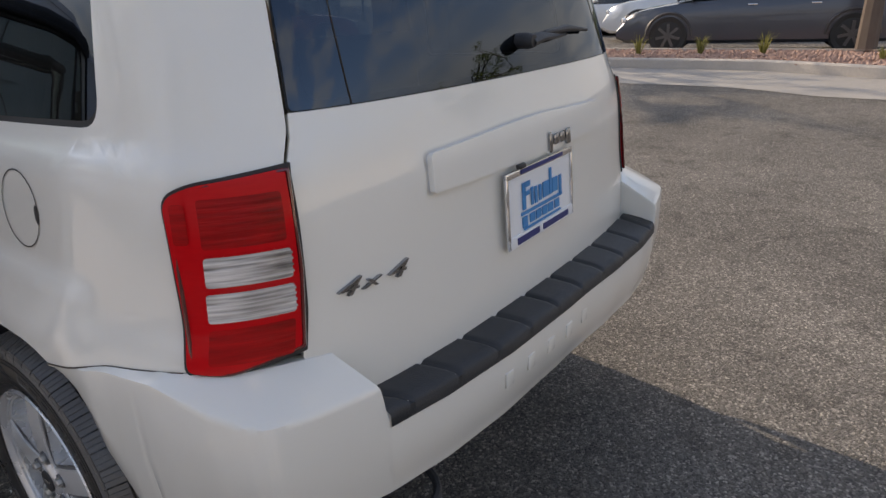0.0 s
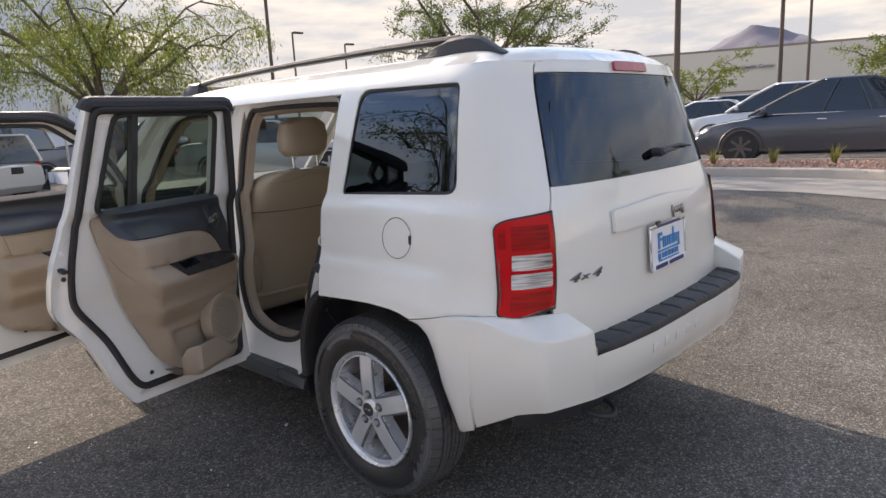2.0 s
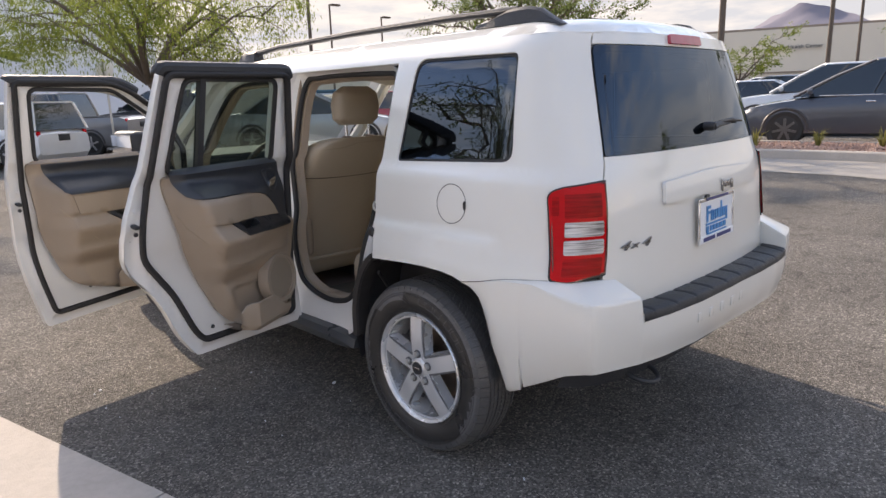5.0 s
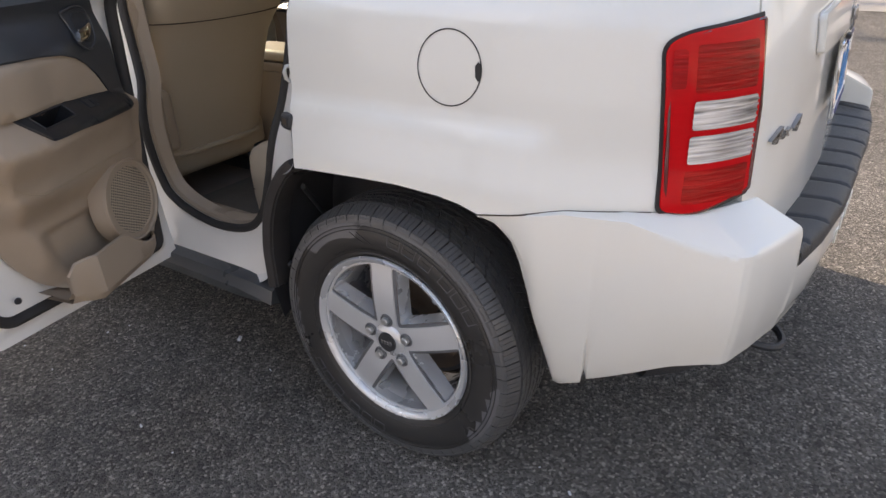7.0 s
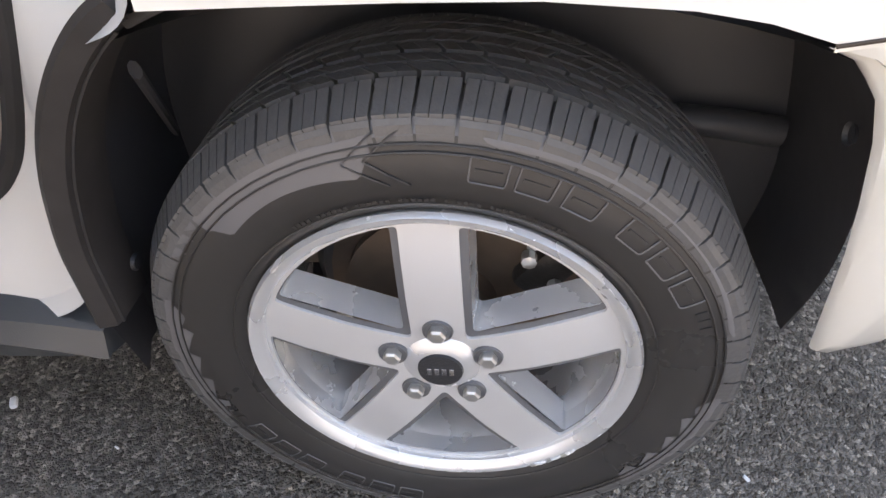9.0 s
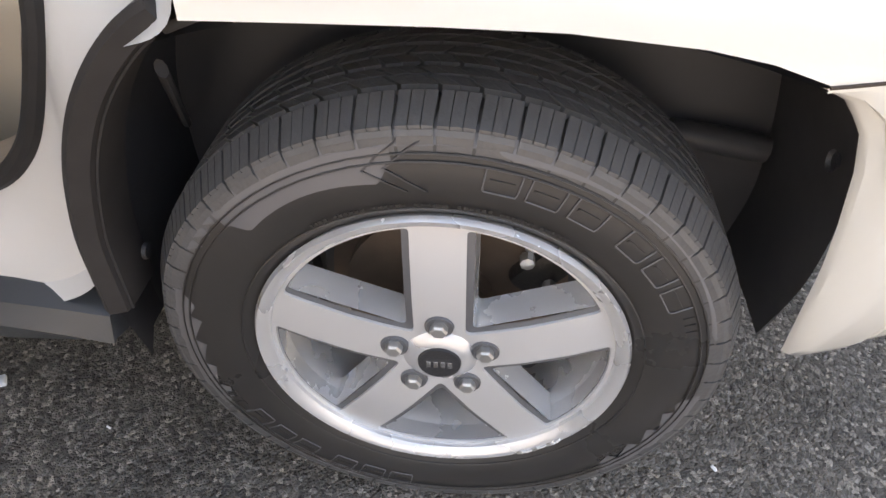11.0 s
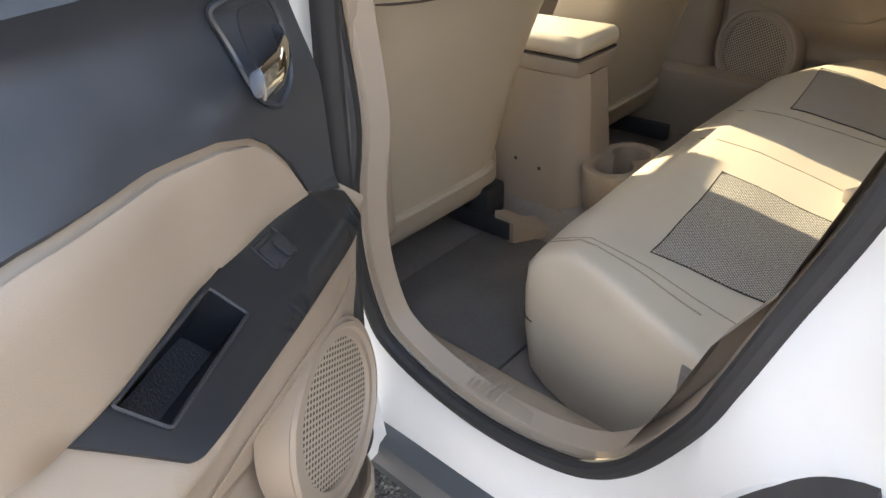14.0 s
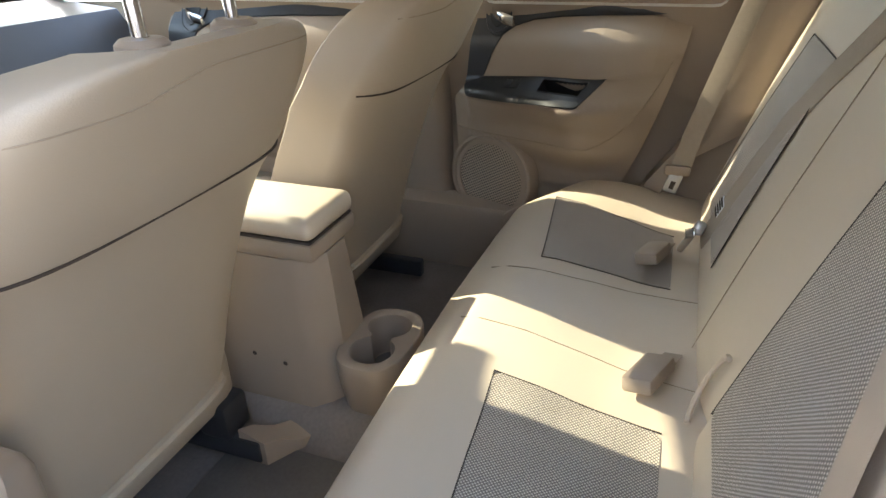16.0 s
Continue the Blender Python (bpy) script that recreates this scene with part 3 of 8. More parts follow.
edge_l = [tail(q, 1.55)[:2] for q in (0.0, 0.12, 0.24, 0.36, 0.46, 0.55, 0.62, 0.70, 0.80, 0.90, 0.98)]
roof_line = edge_l + [(-0.648, 0.7), (-0.648, 1.4), (-0.648, 2.2), (-0.635, 2.78), (-0.3, 2.86), (0.3, 2.86), (0.635, 2.78), (0.648, 2.2), (0.648, 1.4), (0.648, 0.7)] + [(-x, y) for x, y in edge_l[::-1][:-1]]
panel("roof", roof_line, [], roof_at, 0.05, PAINT, suv, 0.012, "white roof skin")
for sx in (-1, 1):
    xr = 0.545 * sx
    # rail: a slim bar between two moulded feet
    bm = tube([(xr, 0.62, 1.650), (xr, 1.0, 1.655), (xr, 1.6, 1.654), (xr, 2.2, 1.642), (xr, 2.55, 1.62)], 0.014, 8)
    rail = part("roof_rail", bm, BLACK, suv, "black roof rail with moulded feet")
    for y0, y1, top in ((0.42, 0.80, 1.656), (2.42, 2.66, 1.64)):
        rings = []
        for t in range(9):
            u = t / 8
            y = y0 + (y1 - y0) * u
            zb = roof_at(xr, y)[2] - 0.004
            hgt = (top - zb) * min(1.0, smooth01(u / 0.35) if y0 < 1 else 1.0) * (smooth01((1 - u) / 0.45) * 0.72 + 0.28 if y0 < 1 else smooth01((1 - u) / 0.5))
            hgt = max(0.006, hgt)
            rings.append([(xr - 0.032, y, zb), (xr - 0.024, y, zb + hgt * 0.8), (xr - 0.012, y, zb + hgt), (xr + 0.012, y, zb + hgt), (xr + 0.024, y, zb + hgt * 0.8), (xr + 0.032, y, zb)])
        part("foot", loft(rings), BLACK, rail)

# ---- tailgate ----
QL = Q_GATE
gate = panel("tailgate", [(QL, 0.775), (QL, 1.158), (-QL, 1.158), (-QL, 0.775), (-QL + 0.03, 0.69), (-0.53, 0.655), (0.53, 0.655), (QL - 0.03, 0.69)], [], tail, 0.035, PAINT, suv, 0.02, "white painted tailgate with pull handle", flip=True)
panel("rear_window", rounded([(QL - 0.002, 1.160, 0.012), (-QL + 0.002, 1.160, 0.012), (-QL + 0.004, 1.512, 0.02), (QL - 0.004, 1.512, 0.02)]), [], tail, 0.05, TINTED, gate, 0.004, "dark privacy glass", flip=True)
panel("window_border", rounded([(QL, 1.158, 0.012), (-QL, 1.158, 0.012), (-QL, 1.514, 0.02), (QL, 1.514, 0.02)]),
      [rounded([(QL - 0.035, 1.172, 0.03), (-QL + 0.035, 1.172, 0.03), (-QL + 0.035, 1.490, 0.03), (QL - 0.035, 1.490, 0.03)])], tail, 0.05, BLACK, gate, 0.0, flip=True, off=-0.006)
panel("gate_header", [(QL, 1.516), (-QL, 1.516), (-QL, 1.557), (QL, 1.557)], [], tail, 0.05, PAINT, gate, 0.01, flip=True)
panel("brake_light", rounded([(0.150, 1.522, 0.008), (-0.150, 1.522, 0.008), (-0.150, 1.555, 0.008), (0.150, 1.555, 0.008)]), [], tail, 0.03, RED_HIGH, gate, 0.016, "high red brake light", flip=True, off=0.012)
# pull handle moulding
panel("grip_moulding", rounded([(0.362, 0.983, 0.008), (0.360, 1.03, 0.03), (0.36, 1.054, 0.03), (0.0, 1.070, 0.1), (-0.36, 1.054, 0.03), (-0.360, 1.03, 0.03), (-0.362, 0.983, 0.008)]), [], tail, 0.03, PAINT, gate, 0.02, "white pull handle moulding", flip=True, off=0.014)
# grey rim: the soft shading along the moulding's edge, put in as colour
panel("grip_edge_shade", rounded([(0.366, 0.979, 0.008), (0.364, 1.03, 0.03), (0.364, 1.058, 0.03), (0.0, 1.074, 0.1), (-0.364, 1.058, 0.03), (-0.364, 1.03, 0.03), (-0.366, 0.979, 0.008)]), [], tail, 0.05, GRIP_EDGE_GREY, gate, 0.0, flip=True, off=0.002)
# wiper
wz = 1.225
hub = Vector(tail(-0.02, wz)) + Vector((0, -0.02, 0))
wiper = part("wiper", spin([(-0.022, 0.0), (-0.022, 0.013), (-0.008, 0.017), (0.02, 0.016)], 16, "y", centre=hub), BLACK, gate, "black rear wiper")
tip = Vector(tail(-0.40, wz + 0.005)) + Vector((0, -0.012, 0))
part("arm", tube([hub + Vector((0, -0.015, 0)), hub + Vector((0.05, -0.012, 0.006)), hub.lerp(tip, 0.5), hub.lerp(tip, 0.62)], [0.015, 0.013, 0.009, 0.005], 8, squash=0.6), BLACK, wiper)
part("blade", tube([hub.lerp(tip, 0.25) + Vector((0, -0.004, 0.01)), hub.lerp(tip, 0.6) + Vector((0, -0.004, 0.012)), tip], [0.006, 0.008, 0.004], 8), BLACK, wiper)
# badges and plate
def tail_frame(q, z, off):
    p, e = Vector(tail(q, z)), 0.01
    right = (Vector(tail(q - e, z)) - Vector(tail(q + e, z))).normalized()
    up = (Vector(tail(q, z + e)) - Vector(tail(q, z - e))).normalized()
    nrm = right.cross(up).normalized()
    m = Matrix((right, up, nrm)).transposed().to_4x4()
    m.translation = p + nrm * off
    return m


for ch, q, sz in (("4", 0.570, 0.050), ("x", 0.520, 0.039), ("4", 0.466, 0.050)):
    part("badge_figure", lettering(ch, sz, tail_frame(q, 0.868, 0.004) @ Matrix.Diagonal((1.75, 0.80, 1, 1)), 0.004, 0.35), DARK_CHROME, gate, "chrome drive badge figure", smooth=False)
# maker's badge as plain chrome strokes
bf = tail_frame(-0.100, 1.004, 0.018)
for dx, wdt, hgt in ((-0.045, 0.014, 0.046), (-0.016, 0.024, 0.024), (0.014, 0.024, 0.024), (0.045, 0.024, 0.036)):
    bm = box((wdt, hgt, 0.006), (dx, -0.004 if hgt > 0.03 else 0.0, 0), 0.004)
    bmesh.ops.transform(bm, matrix=bf, verts=bm.verts)
    part("badge_stroke", bm, DARK_CHROME, gate, "chrome maker badge stroke")
pf = tail_frame(-0.012, 0.886, 0.012)
def on(frame_m, bm):
    bmesh.ops.transform(bm, matrix=frame_m, verts=bm.verts)
    return bm


plate = part("licence_plate", on(pf, box((0.300, 0.150, 0.003), (0, 0, 0), 0.001)), PLATE, gate, "white dealer plate in a chrome frame", smooth=False)
for sz, at in (((0.318, 0.014, 0.008), (0, 0.078, 0.002)), ((0.008, 0.165, 0.008), (-0.155, 0, 0.002)), ((0.008, 0.165, 0.008), (0.155, 0, 0.002))):
    part("frame_side", on(pf, box(sz, at, 0.002)), CHROME, plate, "chrome plate frame")
part("frame_side", on(pf, box((0.318, 0.026, 0.006), (0, -0.070, 0.003), 0.002)), PLATE, plate)
for sz, at, mt in (((0.014, 0.060, 0.002), (-0.085, 0.022, 0.004), PLATE_BLUE), ((0.030, 0.012, 0.002), (-0.072, 0.046, 0.004), PLATE_BLUE), ((0.024, 0.010, 0.002), (-0.072, 0.026, 0.004), PLATE_BLUE),
                   ((0.011, 0.040, 0.002), (-0.048, 0.014, 0.004), PLATE_BLUE), ((0.011, 0.038, 0.002), (-0.030, 0.013, 0.004), PLATE_BLUE), ((0.011, 0.036, 0.002), (-0.010, 0.013, 0.004), PLATE_BLUE),
                   ((0.030, 0.036, 0.002), (0.018, 0.014, 0.004), PLATE_BLUE), ((0.011, 0.062, 0.002), (0.042, 0.027, 0.004), PLATE_BLUE), ((0.026, 0.034, 0.002), (0.064, 0.014, 0.004), PLATE_BLUE), ((0.012, 0.05, 0.002), (0.092, 0.006, 0.004), PLATE_BLUE),
                   ((0.200, 0.007, 0.002), (0.0, -0.016, 0.004), PLATE_BLUE), ((0.022, 0.024, 0.002), (-0.085, -0.036, 0.004), PLATE_BLUE),
                   ((0.024, 0.020, 0.002), (-0.050, -0.034, 0.004), PLATE_BLUE), ((0.024, 0.020, 0.002), (-0.020, -0.034, 0.004), PLATE_BLUE), ((0.024, 0.020, 0.002), (0.010, -0.034, 0.004), PLATE_BLUE), ((0.024, 0.020, 0.002), (0.040, -0.034, 0.004), PLATE_BLUE), ((0.024, 0.020, 0.002), (0.072, -0.034, 0.004), PLATE_BLUE),
                   ((0.180, 0.005, 0.002), (0.0, -0.052, 0.004), PLATE_BLUE), ((0.200, 0.009, 0.002), (0.0, 0.079, 0.0075), PLATE_NAVY),
                   ((0.100, 0.015, 0.002), (-0.075, -0.070, 0.007), PLATE_NAVY), ((0.130, 0.014, 0.002), (0.060, -0.070, 0.007), PLATE_NAVY)):
    part("print_bar", on(pf, box(sz, at)), mt, plate, smooth=False)
# high lamp over the plate
part("plate_lamp_rim", on(pf, box((0.03, 0.012, 0.012), (-0.10, 0.092, 0.008), 0.004)), BLACK, gate)

# ---- tail lamps ----
LAMP_RIM = material("dark_red_rim", (0.09, 0.006, 0.008), 0.2, 0, (0.12, 0.008, 0.01), 0.6, 30, coat=1.0)
def lamp(f, fl):
    s0, s1 = 0.312, S_GATE + 0.006
    shape = rounded([(s0 - 0.018, 0.784, 0.012), (s0, 1.052, 0.028), (0.27, 1.069, 0.02), (s1, 1.081, 0.004), (s1 - 0.002, 0.93, 0.01), (s1 - 0.001, 0.80, 0.004), (0.245, 0.776, 0.02)])
    base = panel("tail_lamp", shape, [], f, 0.02, RED, suv, 0.05, "red tail lamp with two clear reversing windows", flip=fl, off=0.010)
    part("lamp_rim", tube([Vector(f(a, z)) + Vector((0, -0.010, 0)) for a, z in shape], 0.0035, 6, True), LAMP_RIM, base, "dark red rim of the lens")
    def cell(name, a, b, z0, z1, mt, off, lab=""):
        panel(name, rounded([(a, z0, 0.006), (b, z0, 0.006), (b, z1, 0.006), (a, z1, 0.006)]), [], f, 0.015, mt, base, 0.0, lab, flip=fl, off=off)
    cell("brake_cell", 0.262, s1 + 0.012, 0.976, 1.050, RED_DARK, 0.0105)
    cell("side_cell", 0.300, 0.278, 0.985, 1.045, RED_DARK, 0.0118)
    cell("reverse_window", 0.262, s1 + 0.008, 0.917, 0.964, CLEAR, 0.0128, "clear ribbed reversing lens")
    cell("reverse_window", 0.264, s1 + 0.008, 0.860, 0.907, CLEAR, 0.0128, "clear ribbed reversing lens")
    cell("indicator_cell", 0.264, s1 + 0.010, 0.792, 0.848, RED_DARK, 0.0105)
    for z in (0.926, 0.936, 0.946, 0.955, 0.869, 0.879, 0.889, 0.898):
        part("lens_rib", tube([Vector(f(0.258 - (0.258 - s1 - 0.012) * k / 8, z + 0.002 * math.sin(k * 0.9))) + Vector((0, -0.0135, 0)) for k in range(9)], 0.0022, 5), CLEAR, base)
    panel("lamp_gasket", rounded([(s0 - 0.012, 0.778, 0.014), (s0 + 0.006, 1.056, 0.03), (0.27, 1.074, 0.02), (s1 - 0.010, 1.089, 0.004), (s1 - 0.013, 0.93, 0.01), (s1 - 0.012, 0.788, 0.004), (0.245, 0.770, 0.02)]), [], f, 0.02, RUBBER, base, 0.02, flip=fl, off=0.004)


lamp(wrap, True)
lamp(mirror_of(wrap), False)

# ---- rear bumper: its own plan, boxy at the corners ----
D_AT = table([0.0, 0.30, 0.50, 0.62], [0.100, 0.096, 0.092, 0.090])
_bx = [0.0, 0.25, 0.45, 0.592, 0.70, 0.772, 0.786, 0.800, 0.826, 0.850, 0.866, 0.877, 0.884]
_by = [0.030, 0.036, 0.056, 0.083, 0.112, 0.136, 0.146, 0.166, 0.225, 0.33, 0.440, 0.492, 0.606]
_bs = [S_MID, s_of_x(0.25), s_of_x(0.45), s_of_x(0.592), s_of_x(0.65), 0.225, 0.235, 0.245, 0.285, 0.345, 0.440, 0.492, 0.606]
_bo = [0.650, 0.650, 0.650, 0.712, 0.714, 0.718, 0.719, 0.722, 0.738, 0.772, 0.769, 0.759, 0.742]
_bt = [0.664, 0.664, 0.664, 0.768, 0.774, 0.776, 0.776, 0.778, 0.780, 0.780, 0.772, 0.762, 0.744]
_bb = [0.462, 0.464, 0.468, 0.474, 0.480, 0.482, 0.482, 0.479, 0.464, 0.408, 0.350, 0.535, 0.734]
def bumper_ring(u, sgn):
    """One cross-section; u runs from the middle (0) to the wheel arch (12)."""
    at = lambda a: float(np.interp(u, range(13), a))
    x, y, s, zo, zt, zb = at(_bx), at(_by), at(_bs), at(_bo), at(_bt), at(_bb)
    if u < 3.02:  # the pad's ledge ends short of the raised ends
        k = smooth01((u - 2.93) / 0.09)
        zo, zt = 0.650 + k * 0.062, 0.664 + k * 0.104
        zb = float(np.interp(u, [0, 3], [0.462, 0.474]))
    if 9.4 < u < 10.2:
        zb = float(np.interp(u, [9.4, 9.5, 10.0, 10.2], [0.440, 0.372, 0.348, 0.385]))
    if u > 11:  # the wheel cut-out sweeps round to its top
        zb = float(np.interp(u - 11, [0, 0.14, 0.27, 0.42, 0.70, 1.0], [0.535, 0.605, 0.655, 0.692, 0.722, 0.737]))
    b = Vector(wrap(s, zt))
    o = Vector((-x, y, 0))
    inw = Vector((b.x, b.y, 0)) - o
    tuck = Vector((0.9 * x / 0.87, 0.4, 0)).normalized()
    edge = smooth01((9.6 - u) / 2.0)
    def p(k, z, t=0.0):
        q = o + inw * k + tuck * t
        back = 0.045 * smooth01(x / 0.80) * max(0.0, 1 - max(0.0, k)) if sgn > 0 else 0.0
        return (q.x if sgn < 0 else -FAR * q.x, q.y - back, z)
    tk = float(np.interp(u, [0, 6, 8.5, 10, 11, 12], [0.03, 0.03, 0.045, 0.060, 0.030, 0.006]))
    return [p(1.25, zt - 0.002), p(0.96, zt), p(0.10, zo + 0.010 * edge), p(0.03, zo + 0.004 * edge), p(0.0, zo - 0.006), p(-0.02 * edge, zo * 0.6 + zb * 0.4, tk * 0.05), p(0.0, zo * 0.3 + zb * 0.7, tk * 0.3),
            p(0.0, zb + min(0.03, 0.3 * (zo - zb)), tk * 0.72), p(0.0, zb + min(0.004, 0.1 * (zo - zb)), tk * 0.95), p(0.0, zb, tk + 0.004), p(0.6 * edge, zb + 0.02 * edge, tk + 0.008 + 0.012 * edge)]


us = sorted(set([k * 0.15 for k in range(81)] + [2.90, 2.93, 2.95, 2.97, 2.99, 3.01, 3.03, 9.4, 9.5, 5.9, 6.0, 6.1]))
us = [u for u in us if u <= 12]
bm = loft([bumper_ring(u, 1) for u in us[::-1]] + [bumper_ring(u, -1) for u in us[1:]], closed=False, caps=False)
bumper = part("rear_bumper", bm, PAINT, suv, "white bumper with raised ends", sharp=32)
def out_at(q, z):
    e = 0.01
    t = Vector(tail(q + e, z)) - Vector(tail(q - e, z))
    return Vector((-t.y, t.x, 0)).normalized()


# black step pad on the ledge, with cross grooves
rings = []
for sgn in (1, -1):
    for k in range(140):
        u = (139 - k) / 139 * 2.93 if sgn > 0 else (k + 1) / 140 * 2.93
        at = lambda a: float(np.interp(u, range(13), a))
        x, y, s = at(_bx), at(_by), at(_bs)
        i = Vector(wrap(s, 0.66))
        o = Vector((-x, y, 0.66))
        slant = smooth01((u - 2.4) / 0.5) * 0.03
        g = 0.007 * math.exp(-(((x % 0.118) - 0.059) / 0.006) ** 2)
        d = o - i
        d.z = 0
        d.normalize()
        far_back = 0.045 * smooth01(x / 0.80) if sgn > 0 else 0.0
        q = lambda p, f, z: ((p.x + d.x * f) if sgn < 0 else -FAR * (p.x + d.x * f), p.y + d.y * f - far_back * (1.0 if p is o else 0.35), z)
        i2 = i + Vector((-slant, 0, 0))
        rings.append([q(i2, -0.010, 0.6705 - g), q(i2.lerp(o, 0.3), 0, 0.671 - g), q(i2.lerp(o, 0.7), 0, 0.670 - g), q(o, -0.006, 0.666 - g), q(o, 0.0025, 0.658), q(o, 0.0035, 0.634), q(o, -0.004, 0.628)])
part("step_pad", loft(rings, closed=False, caps=False), PAD, bumper, "grooved black plastic step pad", sharp=50)
# raised model lettering as plain bars
for i in range(7):
    x = 0.26 - i * 0.087
    u = float(np.interp(abs(x), _bx, range(13)))
    y = float(np.interp(u, range(13), _by))
    part("letter_bar", box((0.030, 0.0045, 0.034), (-x, y - 0.0005, 0.575), 0.002), PAINT, bumper, "white raised letter bar")
part("tow_loop", tube([(-0.48 + 0.060 * math.cos(t), 0.150 + 0.070 * math.sin(t), 0.415 + 0.02 * math.sin(t)) for t in (2 * math.pi * k / 20 for k in range(20))], 0.009, 8, True), BLACK, suv, "black tow loop under the bumper")
part("valance", loft([[(tail(q, 0.5)[0] * 0.97, tail(q, 0.5)[1] + 0.0, 0.45), (tail(q, 0.5)[0] * 0.97, tail(q, 0.5)[1] + 0.02, 0.40), (tail(q, 0.5)[0] * 0.9, tail(q, 0.5)[1] + 0.10, 0.36)] for q in [k * 0.08 for k in range(-10, 11)]], closed=False, caps=False), BLACK, suv)

# ---- wheel housings and floor pan ----
arch_y = table([0.0, 0.10, 0.22, 0.36, 0.50, 0.64, 0.78, 0.90, 1.0], [0.352, 0.362, 0.366, 0.322, 0.0, -0.318, -0.372, -0.388, -0.378])
arch_z = table([0.0, 0.10, 0.22, 0.36, 0.50, 0.64, 0.78, 0.90, 1.0], [-0.05, 0.05, 0.18, 0.345, 0.432, 0.375, 0.24, 0.12, 0.03])
for sx in (-1, 1):
    for yc in (0.88, 3.515):
        prof = [(arch_y(k / 48), arch_z(k / 48)) for k in range(49)]
        def rim_x(y, z):
            if y > 0.1:
                return 0.858 - 0.045 * smooth01((0.25 - z) / 0.15)
            if y < -0.25 and yc < 1:
                return float(np.interp(z, [0.0, 0.1, 0.22, 0.36], [0.790, 0.805, 0.828, 0.858]))
            return 0.858
        depths = (0.858, 0.80, 0.74, 0.68, 0.62) if sx < 0 else (0.858, 0.79, 0.785, 0.78)
        rings = []
        for i, x in enumerate(depths):
            swell = 0.012 * math.sin(math.pi * i / (len(depths) - 1))
            rings.append([(sx * min(x, rim_x(y, z)), yc + y * (1 + swell), 0.335 + z * (1 + swell)) for y, z in prof])
        bm = loft(rings, closed=False, caps=False)
        last = [v for v in bm.verts if abs(abs(v.co.x) - depths[-1]) < 1e-4]
        bm.faces.new(sorted(last, key=lambda v: math.atan2(v.co.z - 0.3, v.co.y - yc)))
        housing = part("wheel_housing", bm, LINER, suv, "black wheel arch liner")
        if sx < 0 and yc < 1:
            # pressed ribs and a pipe seen over the tyre
            for ry0, rz0, ry1, rz1 in ((0.28, 0.335, 0.335, 0.20), (0.20, 0.40, 0.10, 0.425)):
                part("liner_rib", tube([(-0.80 + 0.03 * k, yc + ry0 + (ry1 - ry0) * k / 4, 0.335 + rz0 + (rz1 - rz0) * k / 4 - 0.006) for k in range(5)], 0.010, 8, squash=0.6), LINER, housing)
            part("filler_pipe", tube([(-0.640, yc - 0.25, 0.545), (-0.640, yc - 0.31, 0.540), (-0.640, yc - 0.37, 0.532)], 0.018, 12), LINER, housing, "dark pipe behind the tyre")
            for ry, rz in ((0.352, 0.10), (0.345, 0.26), (-0.345, 0.30)):
                part("clip", spin([(0.0, 0.011), (-0.004, 0.009), (-0.005, 0.0)], 12, "y", centre=(-0.815, yc + ry, 0.335 + rz)), BLACK, housing)
part("floor_pan", box((1.44, 2.3, 0.07), (0, 2.2, 0.27), 0.01), LINER, suv, "dark underbody pan")
part("rear_underbody", box((0.86, 0.9, 0.08), (0, 0.75, 0.42), 0.02), LINER, suv)
part("load_floor", box((1.3, 0.85, 0.04), (0, 0.66, 0.72), 0.01), CARPET, suv)
part("silencer", loft([[(0.1 + 0.3 * k, 0.40 + 0.07 * math.cos(t), 0.36 + 0.05 * math.sin(t)) for t in (2 * math.pi * i / 14 for i in range(14))] for k in range(3)]), RUST, suv)

